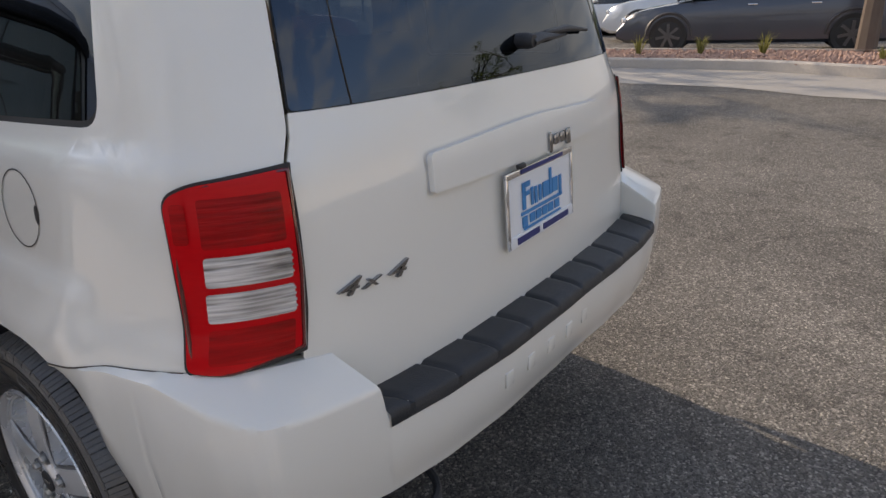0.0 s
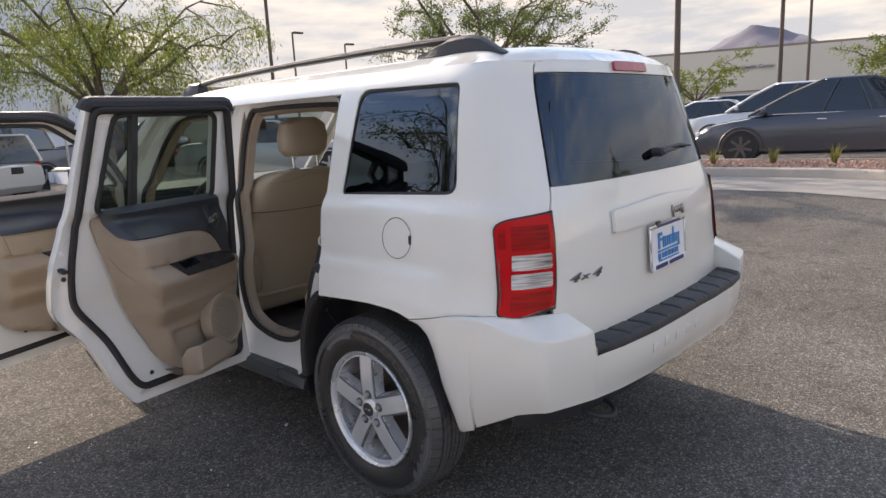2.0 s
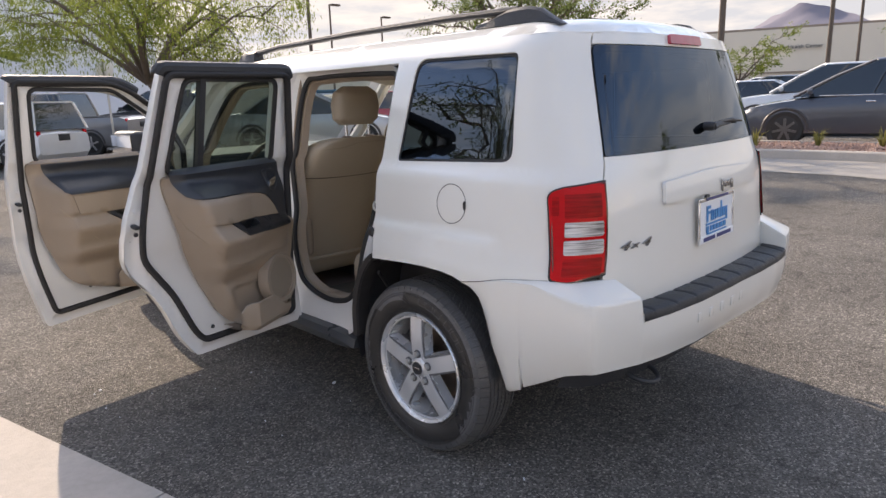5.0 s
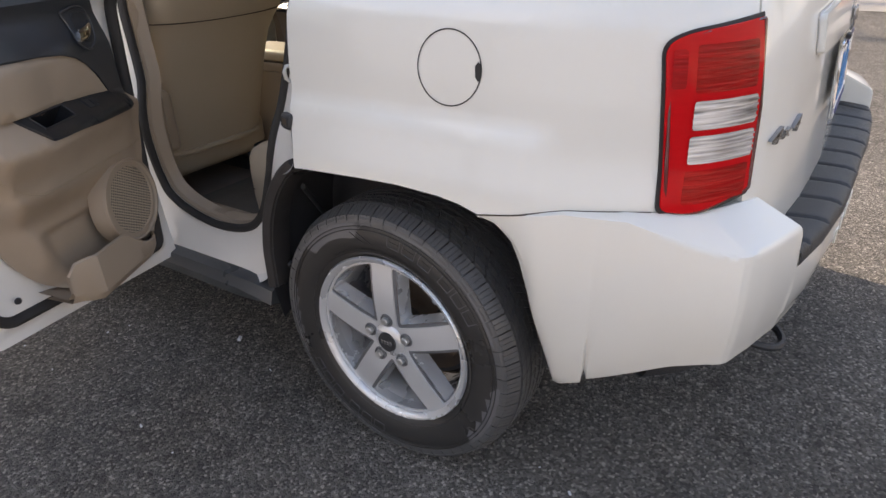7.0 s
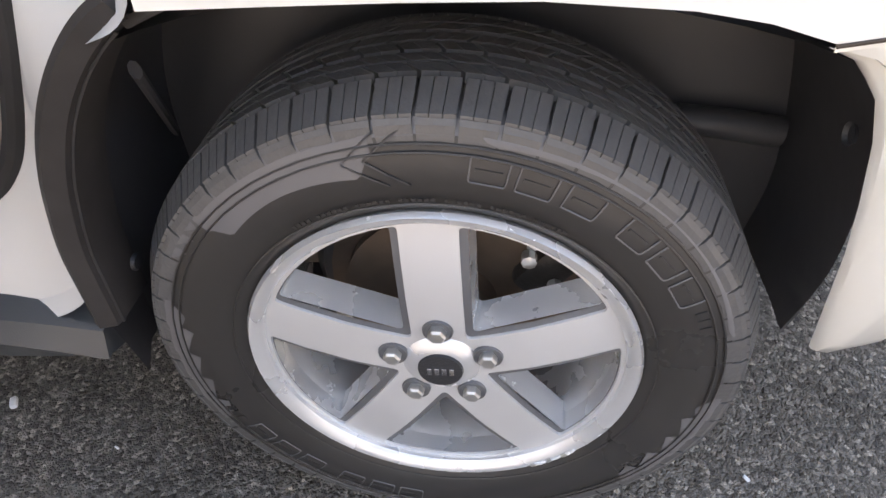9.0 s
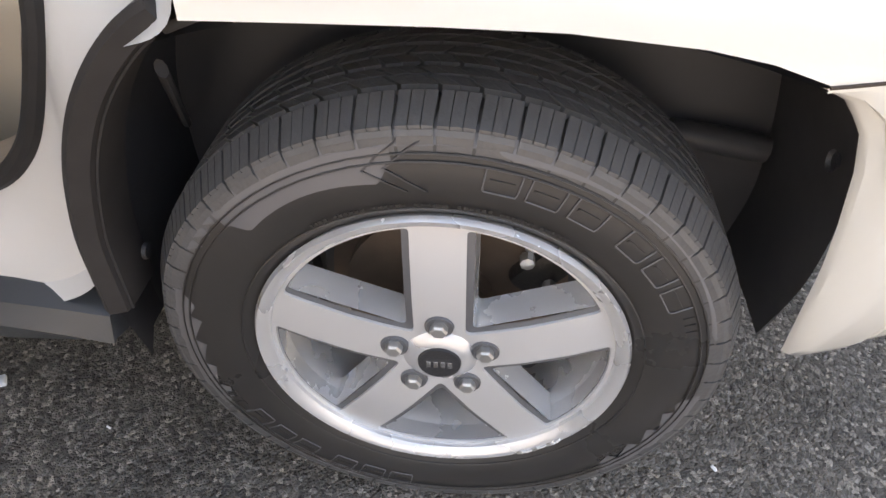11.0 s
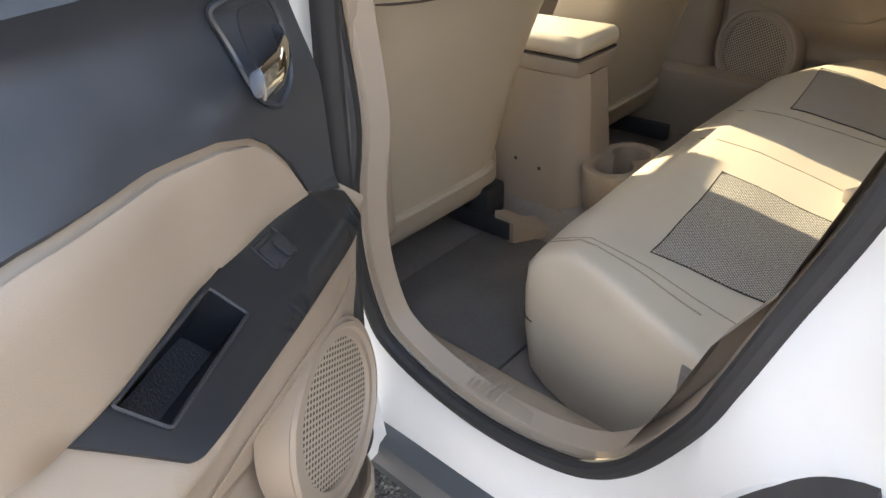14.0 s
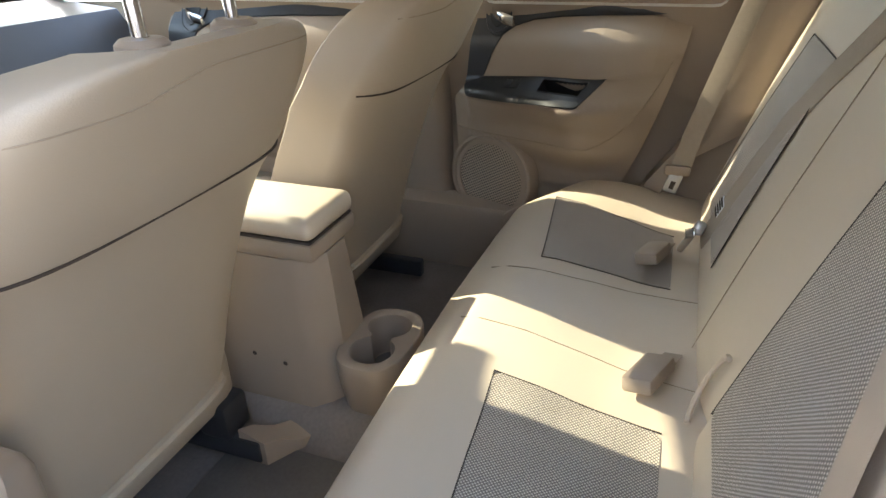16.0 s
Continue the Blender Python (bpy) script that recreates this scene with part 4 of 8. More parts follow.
# ---- wheels ----
R_T, CX = 0.345, 0.108
def make_wheel():
    """Rear left wheel, centred on its axle; outside is -x."""
    w = part("wheel", spin([(0.06, 0.03), (0.06, 0.15), (0.045, 0.16), (0.04, 0.05)], 32), RUST, None, "five-spoke silver alloy wheel with a black tyre")
    side = [(0.085, 0.218), (0.100, 0.235), (0.108, 0.275), (0.104, 0.312), (0.094, 0.328), (0.080, 0.3345)]
    prof = [(-a, r) for a, r in side] + [(-0.04, 0.3378), (0.0, 0.3385), (0.04, 0.3378)] + [(a, r) for a, r in side[::-1]]
    tyre = part("tyre", spin(prof, 96), TYRE, w, "black all-season tyre")
    # fine raised rings on the wall
    for r, a in ((0.238, 0.1015), (0.296, 0.1075), (0.304, 0.1062)):
        part("wall_ring", tube([(-a, r * math.cos(t), r * math.sin(t)) for t in (2 * math.pi * k / 72 for k in range(72))], 0.0012, 5, True), TYRE, tyre)
    # tread blocks on five ribs
    bm = bmesh.new()
    def block(x0, x1, t0, t1, skew, top=0.3465, low=0.327, arc=0.0):
        quad = []
        for r in (low, top):
            for x, t in ((x0, t0), (x1, t0 + skew), (x1, t1 + skew), (x0, t1)):
                drop = 0.012 * (abs(x) / 0.095) ** 6
                inset = 0.0 if r == low else 0.0012
                xx = x + (inset if x == x0 else -inset)
                quad.append(bm.verts.new((xx, (r - drop) * math.sin(t), (r - drop) * math.cos(t))))
        a, b = quad[:4], quad[4:]
        bm.faces.new(b)
        for i in range(4):
            bm.faces.new((a[i], a[(i + 1) % 4], b[(i + 1) % 4], b[i]))
    n1, n2 = 56, 58
    p = 2 * math.pi / n1
    for k in range(n1):
        t = p * k
        for s in (-1, 1):
            for j in range(3):  # shoulder block, cut by sipes
                block(*sorted((s * 0.1015, s * 0.066)), t + p * (0.02 + 0.312 * j), t + p * (0.02 + 0.312 * j + 0.288), 0.006 * s)
            block(*sorted((s * 0.1048, s * 0.1000)), t + p * 0.02, t + p * 0.935, 0.0, top=0.3420, low=0.326)
    p = 2 * math.pi / n2
    for k in range(n2):
        t = p * k
        for x0, x1, sk, ph in ((-0.060, -0.042, 0.045, 0), (-0.041, -0.024, 0.050, 0.03), (-0.019, -0.001, 0.030, 0.06), (0.001, 0.019, -0.030, 0.0), (0.024, 0.041, -0.050, 0.02), (0.042, 0.060, -0.045, 0.05)):
            block(x0, x1, t + ph, t + ph + p * 0.45, sk)
            block(x0, x1, t + ph + p * 0.47, t + ph + p * 0.89, sk)
    bmesh.ops.recalc_face_normals(bm, faces=bm.faces[:])
    part("tread", bm, TREAD, tyre, "blocks of the tyre tread", smooth=False, kind="stuff")
    # raised wall marks, as plain bars and an arrow
    def wall(t, r0, r1, half, deep=0.0016):
        b2 = bmesh.new()
        pts = []
        for a in (0.1070, 0.1070 + deep):
            for r, s in ((r0, -1), (r0, 1), (r1, 1), (r1, -1)):
                ang = t + s * half / r
                ax = a - 0.09 * abs(r - 0.278) ** 1.15
                pts.append(b2.verts.new((-ax, r * math.sin(ang), r * math.cos(ang))))
        a, b = pts[:4], pts[4:]
        b2.faces.new(b)
        for i in range(4):
            b2.faces.new((a[i], a[(i + 1) % 4], b[(i + 1) % 4], b[i]))
        bmesh.ops.recalc_face_normals(b2, faces=b2.faces[:])
        part("wall_mark", b2, TYRE, tyre, smooth=False)
    wall_x = lambda r: float(np.interp(r, [0.235, 0.275, 0.312, 0.330, 0.337], [0.100, 0.108, 0.104, 0.094, 0.080]))
    for t0, t1, low, teeth in ((0.0, 6.2831, 0.311, 0.0), (0.13, 0.80, 0.272, 0.0), (0.80, 1.02, 0.300, 3.0), (1.22, 1.98, 0.282, 5.0), (-0.10, -1.42, 0.304, 0.0), (-1.66, -2.36, 0.282, 5.0), (2.35, 3.0, 0.300, 4.0)):
        b3, rows = bmesh.new(), []
        for k in range(41):
            t = t0 + (t1 - t0) * k / 40
            end = smooth01(min(k, 40 - k) / 4.0) if t1 - t0 < 6 else 1.0
            r0 = low + (0.016 * ((teeth * k / 40) % 1.0) if teeth else 0.008 * math.sin(3 * k / 40)) + 0.022 * (1 - end)
            row = []
            for j in range(6):
                r = r0 + (0.3245 - r0) * j / 5
                row.append((-wall_x(r) - (0.0010 if t1 - t0 < 6 else 0.0006), r * math.sin(t), r * math.cos(t)))
            rows.append(row)
        part("wall_band", loft(rows, closed=False, caps=False, bm=b3), TYRE_BAND, tyre, "smooth band on the tyre wall, its sheen put in as grey")
    # raised marks: rounded frames and plain bars, and two chevrons
    def on_wall(r, t, lift=0.0012):
        return (-wall_x(r) - lift, r * math.sin(t), r * math.cos(t))
    def mark(t, r0, r1, half):
        loop = rounded([(t - half / 0.286, r0, 0.006), (t + half / 0.286, r0, 0.006), (t + half / 0.286, r1, 0.006), (t - half / 0.286, r1, 0.006)])
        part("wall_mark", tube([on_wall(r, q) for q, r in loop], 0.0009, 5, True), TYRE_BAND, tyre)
        wall(t, r0 + (r1 - r0) * 0.44, r0 + (r1 - r0) * 0.56, half * 0.7)
    for base in (0.0, math.pi):
        for q in (-0.22, -0.37, -0.53, -0.75, -0.905, -1.06):
            mark(base + q, 0.270, 0.296, 0.017)
        for q in (-1.185, -1.225, -1.265):
            wall(base + q, 0.281, 0.293, 0.004)
        for q in (0.03, 0.10):
            strip = []
            for k in range(13):
                u = k / 12
                r = 0.262 + 0.056 * u
                q0 = q + 0.13 * (1 - abs(2 * u - 1))
                strip.append([on_wall(r, q0 - 0.005, 0.0018), on_wall(r, q0 + 0.005, 0.0018), on_wall(r, q0 + 0.005, 0.0002), on_wall(r, q0 - 0.005, 0.0002)])
            part("chevron_edge", loft(strip), TYRE_BAND, tyre, "raised chevron on the tyre wall, in the band's sheen grey")
    # fine print round the bead, as tiny bars
    for k in range(46):
        if k % 7 != 6:
            wall(-0.55 + k * 0.024, 0.2425, 0.2465, 0.0018, 0.0008)
    # rim: lip, barrel, spokes, hub
    lip = [(-0.070, 0.205), (-0.092, 0.207), (-0.100, 0.214), (-0.102, 0.221), (-0.096, 0.2245), (-0.085, 0.222), (-0.075, 0.216)]
    rim = part("rim", spin(lip, 96), ALLOY_BRIGHT, w, "silver five-spoke alloy rim with kerb scuffs")
    part("barrel", spin([(-0.080, 0.206), (-0.055, 0.196), (0.02, 0.190), (0.09, 0.205)], 64), ALLOY_BRIGHT, rim)
    part("hub_dome", spin([(-0.084, 0.052), (-0.090, 0.047), (-0.097, 0.038), (-0.1005, 0.030), (-0.1015, 0.0)], 48), ALLOY_BRIGHT, rim)
    dome = lambda y, z, o=0.0: (-0.086 - 0.009 * math.sin(math.pi * min(1.0, math.hypot(y, z) / 0.212)) + o, y, z)
    def window(half, r_out, rad):
        pts = []
        for k in range(5):
            mid = 2 * math.pi * (k + 0.5) / 5
            inner_r = half / math.sin(radians(36))
            edge = math.acos(0) and (radians(36) - math.asin(half / r_out))
            loop = [(0.0, inner_r, rad)]
            for t in [1 - k / 8 for k in range(17)]:
                loop.append((r_out * math.sin(edge * t), r_out * math.cos(edge * t), rad * 0.8 if abs(t) == 1 else 0.0))
            out = []
            for u, v in rounded(loop, 0.0, 5):
                out.append((u * math.cos(mid) + v * math.sin(mid), -u * math.sin(mid) + v * math.cos(mid)))
            pts.append(out)
        return pts
    ring_at = lambda r: [(r * math.sin(t), r * math.cos(t)) for t in (2 * math.pi * k / 90 for k in range(90))]
    cuts = window(0.0385, 0.1995, 0.008)
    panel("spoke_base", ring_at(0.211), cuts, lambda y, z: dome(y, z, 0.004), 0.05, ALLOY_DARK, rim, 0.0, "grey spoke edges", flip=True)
    for c in cuts:
        rings = []
        for dep, k in ((0.004, 1.0), (0.016, 0.99), (0.045, 0.93)):
            my, mz = sum(p[0] for p in c) / len(c), sum(p[1] for p in c) / len(c)
            rings.append([dome(my + (y - my) * k, mz + (z - mz) * k, dep) for y, z in c])
        part("spoke_wall", loft(rings, caps=False), ALLOY_BRIGHT, rim)
    panel("spokes", ring_at(0.2065), window(0.0300, 0.2015, 0.010), dome, 0.05, ALLOY, rim, 0.004, "satin silver spoke face", flip=True)
    for k in range(5):
        la = 2 * math.pi * k / 5
        c = Vector((-0.0935, 0.0572 * math.sin(la), 0.0572 * math.cos(la)))
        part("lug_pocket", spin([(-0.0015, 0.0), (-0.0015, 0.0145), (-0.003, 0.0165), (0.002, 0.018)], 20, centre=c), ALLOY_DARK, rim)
        part("lug_nut", spin([(-0.001, 0.0105), (-0.010, 0.0105), (-0.012, 0.008), (-0.0125, 0.0)], 6, centre=c), STEEL, rim, "steel lug nut")
    part("centre_cap", spin([(-0.1005, 0.0265), (-0.104, 0.0255), (-0.1045, 0.0)], 32), BLACK, rim, "dark centre cap with a small badge")
    for i in range(4):
        bm = box((0.002, 0.006, 0.011), (-0.105, -0.013 + 0.0085 * i, 0), 0.0008)
        part("cap_mark", bm, CHROME, rim)
    # kerb scuff on the lip
    rnk = random.Random(5)
    for k in range(9):
        t = -2.62 + 0.035 * k
        part("kerb_scuff", box((0.002, 0.006 + 0.004 * rnk.random(), 0.003 + 0.003 * rnk.random()), (-0.1025, 0.2195 * math.sin(t), 0.2195 * math.cos(t)), 0.0006, (math.degrees(-t) + rnk.uniform(-20, 20), 0, 0)), PLATE if k % 3 else STEEL, rim)
    # backing plate, brake caliper and disc behind the spokes
    part("backing_plate", spin([(0.050, 0.03), (0.052, 0.172), (0.070, 0.186)], 40), LINER, w, "dark backing plate")
    part("brake_disc", spin([(0.03, 0.05), (0.03, 0.135), (0.012, 0.135), (0.012, 0.06), (-0.01, 0.055), (-0.01, 0.03)], 40), RUST, w, "rusty brake disc")
    part("caliper", box((0.06, 0.05, 0.10), (0.02, -0.125, 0.07), 0.012, (40, 0, 0)), DARK_IRON, w, "dark iron brake caliper")
    for q in (0.0, 1.0):
        part("caliper_bolt", spin([(0.0, 0.009), (-0.014, 0.009), (-0.016, 0.0)], 8, centre=(-0.012, -0.098 - 0.030 * q, 0.098 - 0.045 * q)), STEEL, w)
    part("bleed_hose", tube([(0.0, -0.10, 0.10), (-0.02, -0.115, 0.12), (0.0, -0.09, 0.135)], 0.006, 6), PLATE, w)
    return w


wheel = make_wheel()
wheel.parent = suv
wheel.matrix_basis = pose(-0.757, 0.88, 0.335, -3.0, 0, 0)
for x, y, rot in ((-0.757, 3.515, (20, 0, 0)), (0.757, 0.88, (0, 0, 180)), (0.757, 3.515, (30, 0, 180))):
    c = copy_thing(wheel, pose(x, y, 0.335, *rot))
    c.parent = suv
# ---- door openings: jambs, seals, sills ----
def closed_curve(points, n=120):
    """A smooth closed curve through points, evenly indexed between them."""
    out, m = [], len(points)
    per = max(2, n // m)
    P = [Vector(p) for p in points]
    for i in range(m):
        a, b, c, d = P[i - 1], P[i], P[(i + 1) % m], P[(i + 2) % m]
        for k in range(per):
            t = k / per
            out.append(0.5 * (2 * b + (c - a) * t + (2 * a - 5 * b + 4 * c - d) * t * t + (3 * b - a - 3 * c + d) * t**3))
    return out


def skin(y, z, inward):
    p = wrap(y, z)
    return Vector((p[0] + inward, p[1], p[2]))


def edge_gap(p, poly):
    """How far a point lies from a polygon's edge."""
    best = 9.0
    px, py = p
    for i in range(len(poly)):
        ax, ay = poly[i - 1][:2]
        bx, by = poly[i][:2]
        dx, dy = bx - ax, by - ay
        t = max(0.0, min(1.0, ((px - ax) * dx + (py - ay) * dy) / (dx * dx + dy * dy + 1e-12)))
        best = min(best, math.hypot(px - ax - t * dx, py - ay - t * dy))
    return best


def opening(outer, seal):
    o = closed_curve([(0, y, z) for y, z in outer], 168)
    s = closed_curve([(0, y, z) for y, z in seal], 168)
    r = []
    for a, b in zip(o, s):
        m1, m2 = a.lerp(b, 0.12), a.lerp(b, 0.55)
        r.append([skin(a.y, a.z, 0.0), skin(m1.y, m1.z, 0.022), skin(m2.y, m2.z, 0.040), skin(a.lerp(b, 0.85).y, a.lerp(b, 0.85).z, 0.060), skin(b.y, b.z, 0.062), skin(b.y, b.z, 0.085)])
    # tan garnish inside the seal
    mid = Vector((0, sum(b.y for b in s) / len(s), sum(b.z for b in s) / len(s)))
    g = []
    for b in s:
        q, w = b.lerp(mid, 0.015), b.lerp(mid, 0.055)
        g.append([skin(q.y, q.z, 0.076), skin(q.y, q.z, 0.080), skin(b.lerp(mid, 0.035).y, b.lerp(mid, 0.035).z, 0.084), skin(w.y, w.z, 0.115)])
    part("garnish", loft([list(x) for x in zip(*(g + g[:1]))], closed=False, caps=False), TAN, suv, "tan garnish along the door opening")
    jamb = part("door_jamb", loft([list(x) for x in zip(*(r + r[:1]))], closed=False, caps=False), JAMB, suv, "white painted door jamb")
    bm = tube([skin(b.y, b.z, 0.064) for b in s], 0.0122, 10, True)
    part("door_seal", bm, RUBBER, jamb, "black rubber door seal")
    return jamb


REAR_OUT = [(1.885, 0.40), (1.80, 0.345), (1.60, 0.342), (1.38, 0.345), (1.268, 0.43), (1.238, 0.60), (1.178, 0.700), (1.094, 0.757), (1.108, 0.88), (1.116, 1.12), (1.104, 1.38), (1.115, 1.478), (1.25, 1.499), (1.75, 1.499), (1.868, 1.46), (1.885, 1.10), (1.885, 0.75)]
REAR_SEAL = [(1.785, 0.590), (1.735, 0.505), (1.58, 0.464), (1.43, 0.484), (1.345, 0.548), (1.278, 0.670), (1.252, 0.745), (1.229, 0.82), (1.190, 0.945), (1.164, 1.08), (1.148, 1.37), (1.165, 1.450), (1.27, 1.468), (1.70, 1.470), (1.83, 1.43), (1.842, 1.15), (1.790, 0.86)]
rear_jamb = opening(REAR_OUT, REAR_SEAL)
FRONT_OUT = [(2.93, 0.42), (2.84, 0.345), (2.5, 0.342), (2.1, 0.345), (1.95, 0.40), (1.905, 0.60), (1.905, 0.80), (1.905, 1.1), (1.90, 1.38), (1.91, 1.475), (2.03, 1.499), (2.40, 1.497), (2.60, 1.46), (2.80, 1.28), (2.95, 1.08), (2.95, 0.75)]
FRONT_SEAL = [(2.84, 0.585), (2.76, 0.535), (2.5, 0.520), (2.15, 0.522), (2.05, 0.570), (2.01, 0.685), (2.0, 0.82), (1.995, 1.05), (1.985, 1.25), (1.975, 1.40), (1.99, 1.448), (2.08, 1.464), (2.38, 1.466), (2.55, 1.43), (2.76, 1.20), (2.85, 0.95)]
front_jamb = opening(FRONT_OUT, FRONT_SEAL)
# striker, its backing plate and the rubber lock bump on the rear jamb
sm = Matrix.Translation(skin(1.132, 0.945, 0.043)) @ Euler((0, radians(-8), radians(-38))).to_matrix().to_4x4()
st = part("striker_plate", on(sm, box((0.008, 0.034, 0.085), (0, 0, -0.004), 0.010)), STEEL, rear_jamb, "bright steel door striker")
part("loop", on(sm, tube([(0.0, 0.008, 0.016), (-0.026, 0.008, 0.016), (-0.032, 0.006, 0.006), (-0.032, 0.002, -0.008), (-0.026, 0.0, -0.016), (0.0, 0.0, -0.016)], 0.0048, 8)), STEEL, st)
for dz in (0.026, -0.034):
    part("bolt", on(sm, spin([(0.0, 0.008), (-0.006, 0.007), (-0.007, 0.0)], 8, "x", centre=(-0.004, 0.0, dz))), STEEL, st)
bmk = Matrix.Translation(skin(1.116, 0.850, 0.002)) @ Euler((radians(4), radians(6), radians(-9))).to_matrix().to_4x4()
lump = part("rubber_stop", on(bmk, box((0.020, 0.038, 0.038), (0, 0, 0), 0.009, seg=3)), BLACK, rear_jamb, "square black rubber stop with a hole")
part("rim", on(bmk, tube([(-0.0105, 0.010 * c, 0.009 * s) for c, s in ((1, 1), (-1, 1), (-1, -1), (1, -1))], 0.0026, 6, True)), RUBBER, lump)
part("hole", on(bmk, box((0.003, 0.020, 0.018), (-0.0098, 0, 0))), SEAM, lump)

# sill cladding and the strip ahead of the rear arch
rings = []
for y in [1.285, 1.30, 1.34, 1.42, 1.55, 1.8, 2.2, 2.6, 2.95]:
    d = 0.02 * smooth01((1.40 - y) / 0.12)
    e = 0.020 * smooth01((1.38 - y) / 0.10)  # the end tapers upwards
    rings.append([(-0.76, y, 0.282 + e), (-0.835 + d * 0.3, y, 0.284 + e), (-0.860 + d * 0.3, y, 0.302 + e * 0.6), (-0.866 + d * 0.2, y, 0.332 - d), (-0.850, y, 0.358 - d * 0.4), (-0.80, y, 0.368)])
part("sill_cladding", loft(rings), SILL, suv, "plastic sill cladding with its bluish sheen put in as grey")
fl_y = table([0.0, 0.12, 0.27, 0.47, 0.66, 0.82, 1.0], [1.088, 1.126, 1.165, 1.212, 1.243, 1.257, 1.258])
fl_z = table([0.0, 0.12, 0.27, 0.47, 0.66, 0.82, 1.0], [0.764, 0.746, 0.712, 0.644, 0.560, 0.475, 0.385])
FL = [(fl_y(u), fl_z(u)) for u in (0.085 + 0.915 * k / 28 for k in range(29))]
rings = []
for i, (y, z) in enumerate(FL):
    a, b = FL[max(0, i - 1)], FL[min(len(FL) - 1, i + 1)]
    t = Vector((b[0] - a[0], b[1] - a[1])).normalized()
    n = Vector((-t.y, t.x))
    if n.x < 0:
        n = -n
    p = Vector((y, z))
    c = [p - n * 0.017, p - n * 0.014, p + n * 0.004, p + n * 0.011]
    rings.append([(-0.80, c[0].x, c[0].y), (-0.858, c[0].x, c[0].y), (-0.868, c[1].x, c[1].y), (-0.875, c[2].x, c[2].y), (-0.870, c[3].x, c[3].y), (-0.815, c[3].x, c[3].y)])
strip = part("arch_strip", loft(rings), STRIP, suv, "black plastic strip round the arch")
part("strip_lip", tube([(r[1][0] - 0.002, r[1][1], r[1][2]) for r in rings[2:]], 0.0022, 6), RUBBER, strip, "worn lip of the strip")
part("strip_end", box((0.03, 0.040, 0.010), (-0.850, FL[0][0] - 0.018, FL[0][1] - 0.010), 0.003, (-24, 0, 0)), RUBBER, strip)
part("mud_screen", loft([[(-0.86, 1.27, 0.41), (-0.80, 1.30, 0.41), (-0.70, 1.30, 0.41)], [(-0.85, 1.25, 0.28), (-0.80, 1.27, 0.28), (-0.70, 1.27, 0.28)]], closed=False, caps=False), LINER, suv)

# ---- open doors ----
def inset(outline, d):
    """The outline's corners moved inwards along the mitres, by d(z)."""
    pts = [Vector(p[:2]) for p in outline]
    n = len(pts)
    turn = 1 if sum(pts[i - 1].x * pts[i].y - pts[i].x * pts[i - 1].y for i in range(n)) > 0 else -1
    res = []
    for i, p in enumerate(pts):
        a, b = (p - pts[i - 1]).normalized(), (pts[(i + 1) % n] - p).normalized()
        na, nb = Vector((-a.y, a.x)) * turn, Vector((-b.y, b.x)) * turn
        m = (na + nb).normalized()
        q = p + m * d(p.y) / max(0.35, m.dot(na))
        res.append((q.x, q.y, max(0.03, outline[i][2] if len(outline[i]) > 2 else 0.05)))
    return res


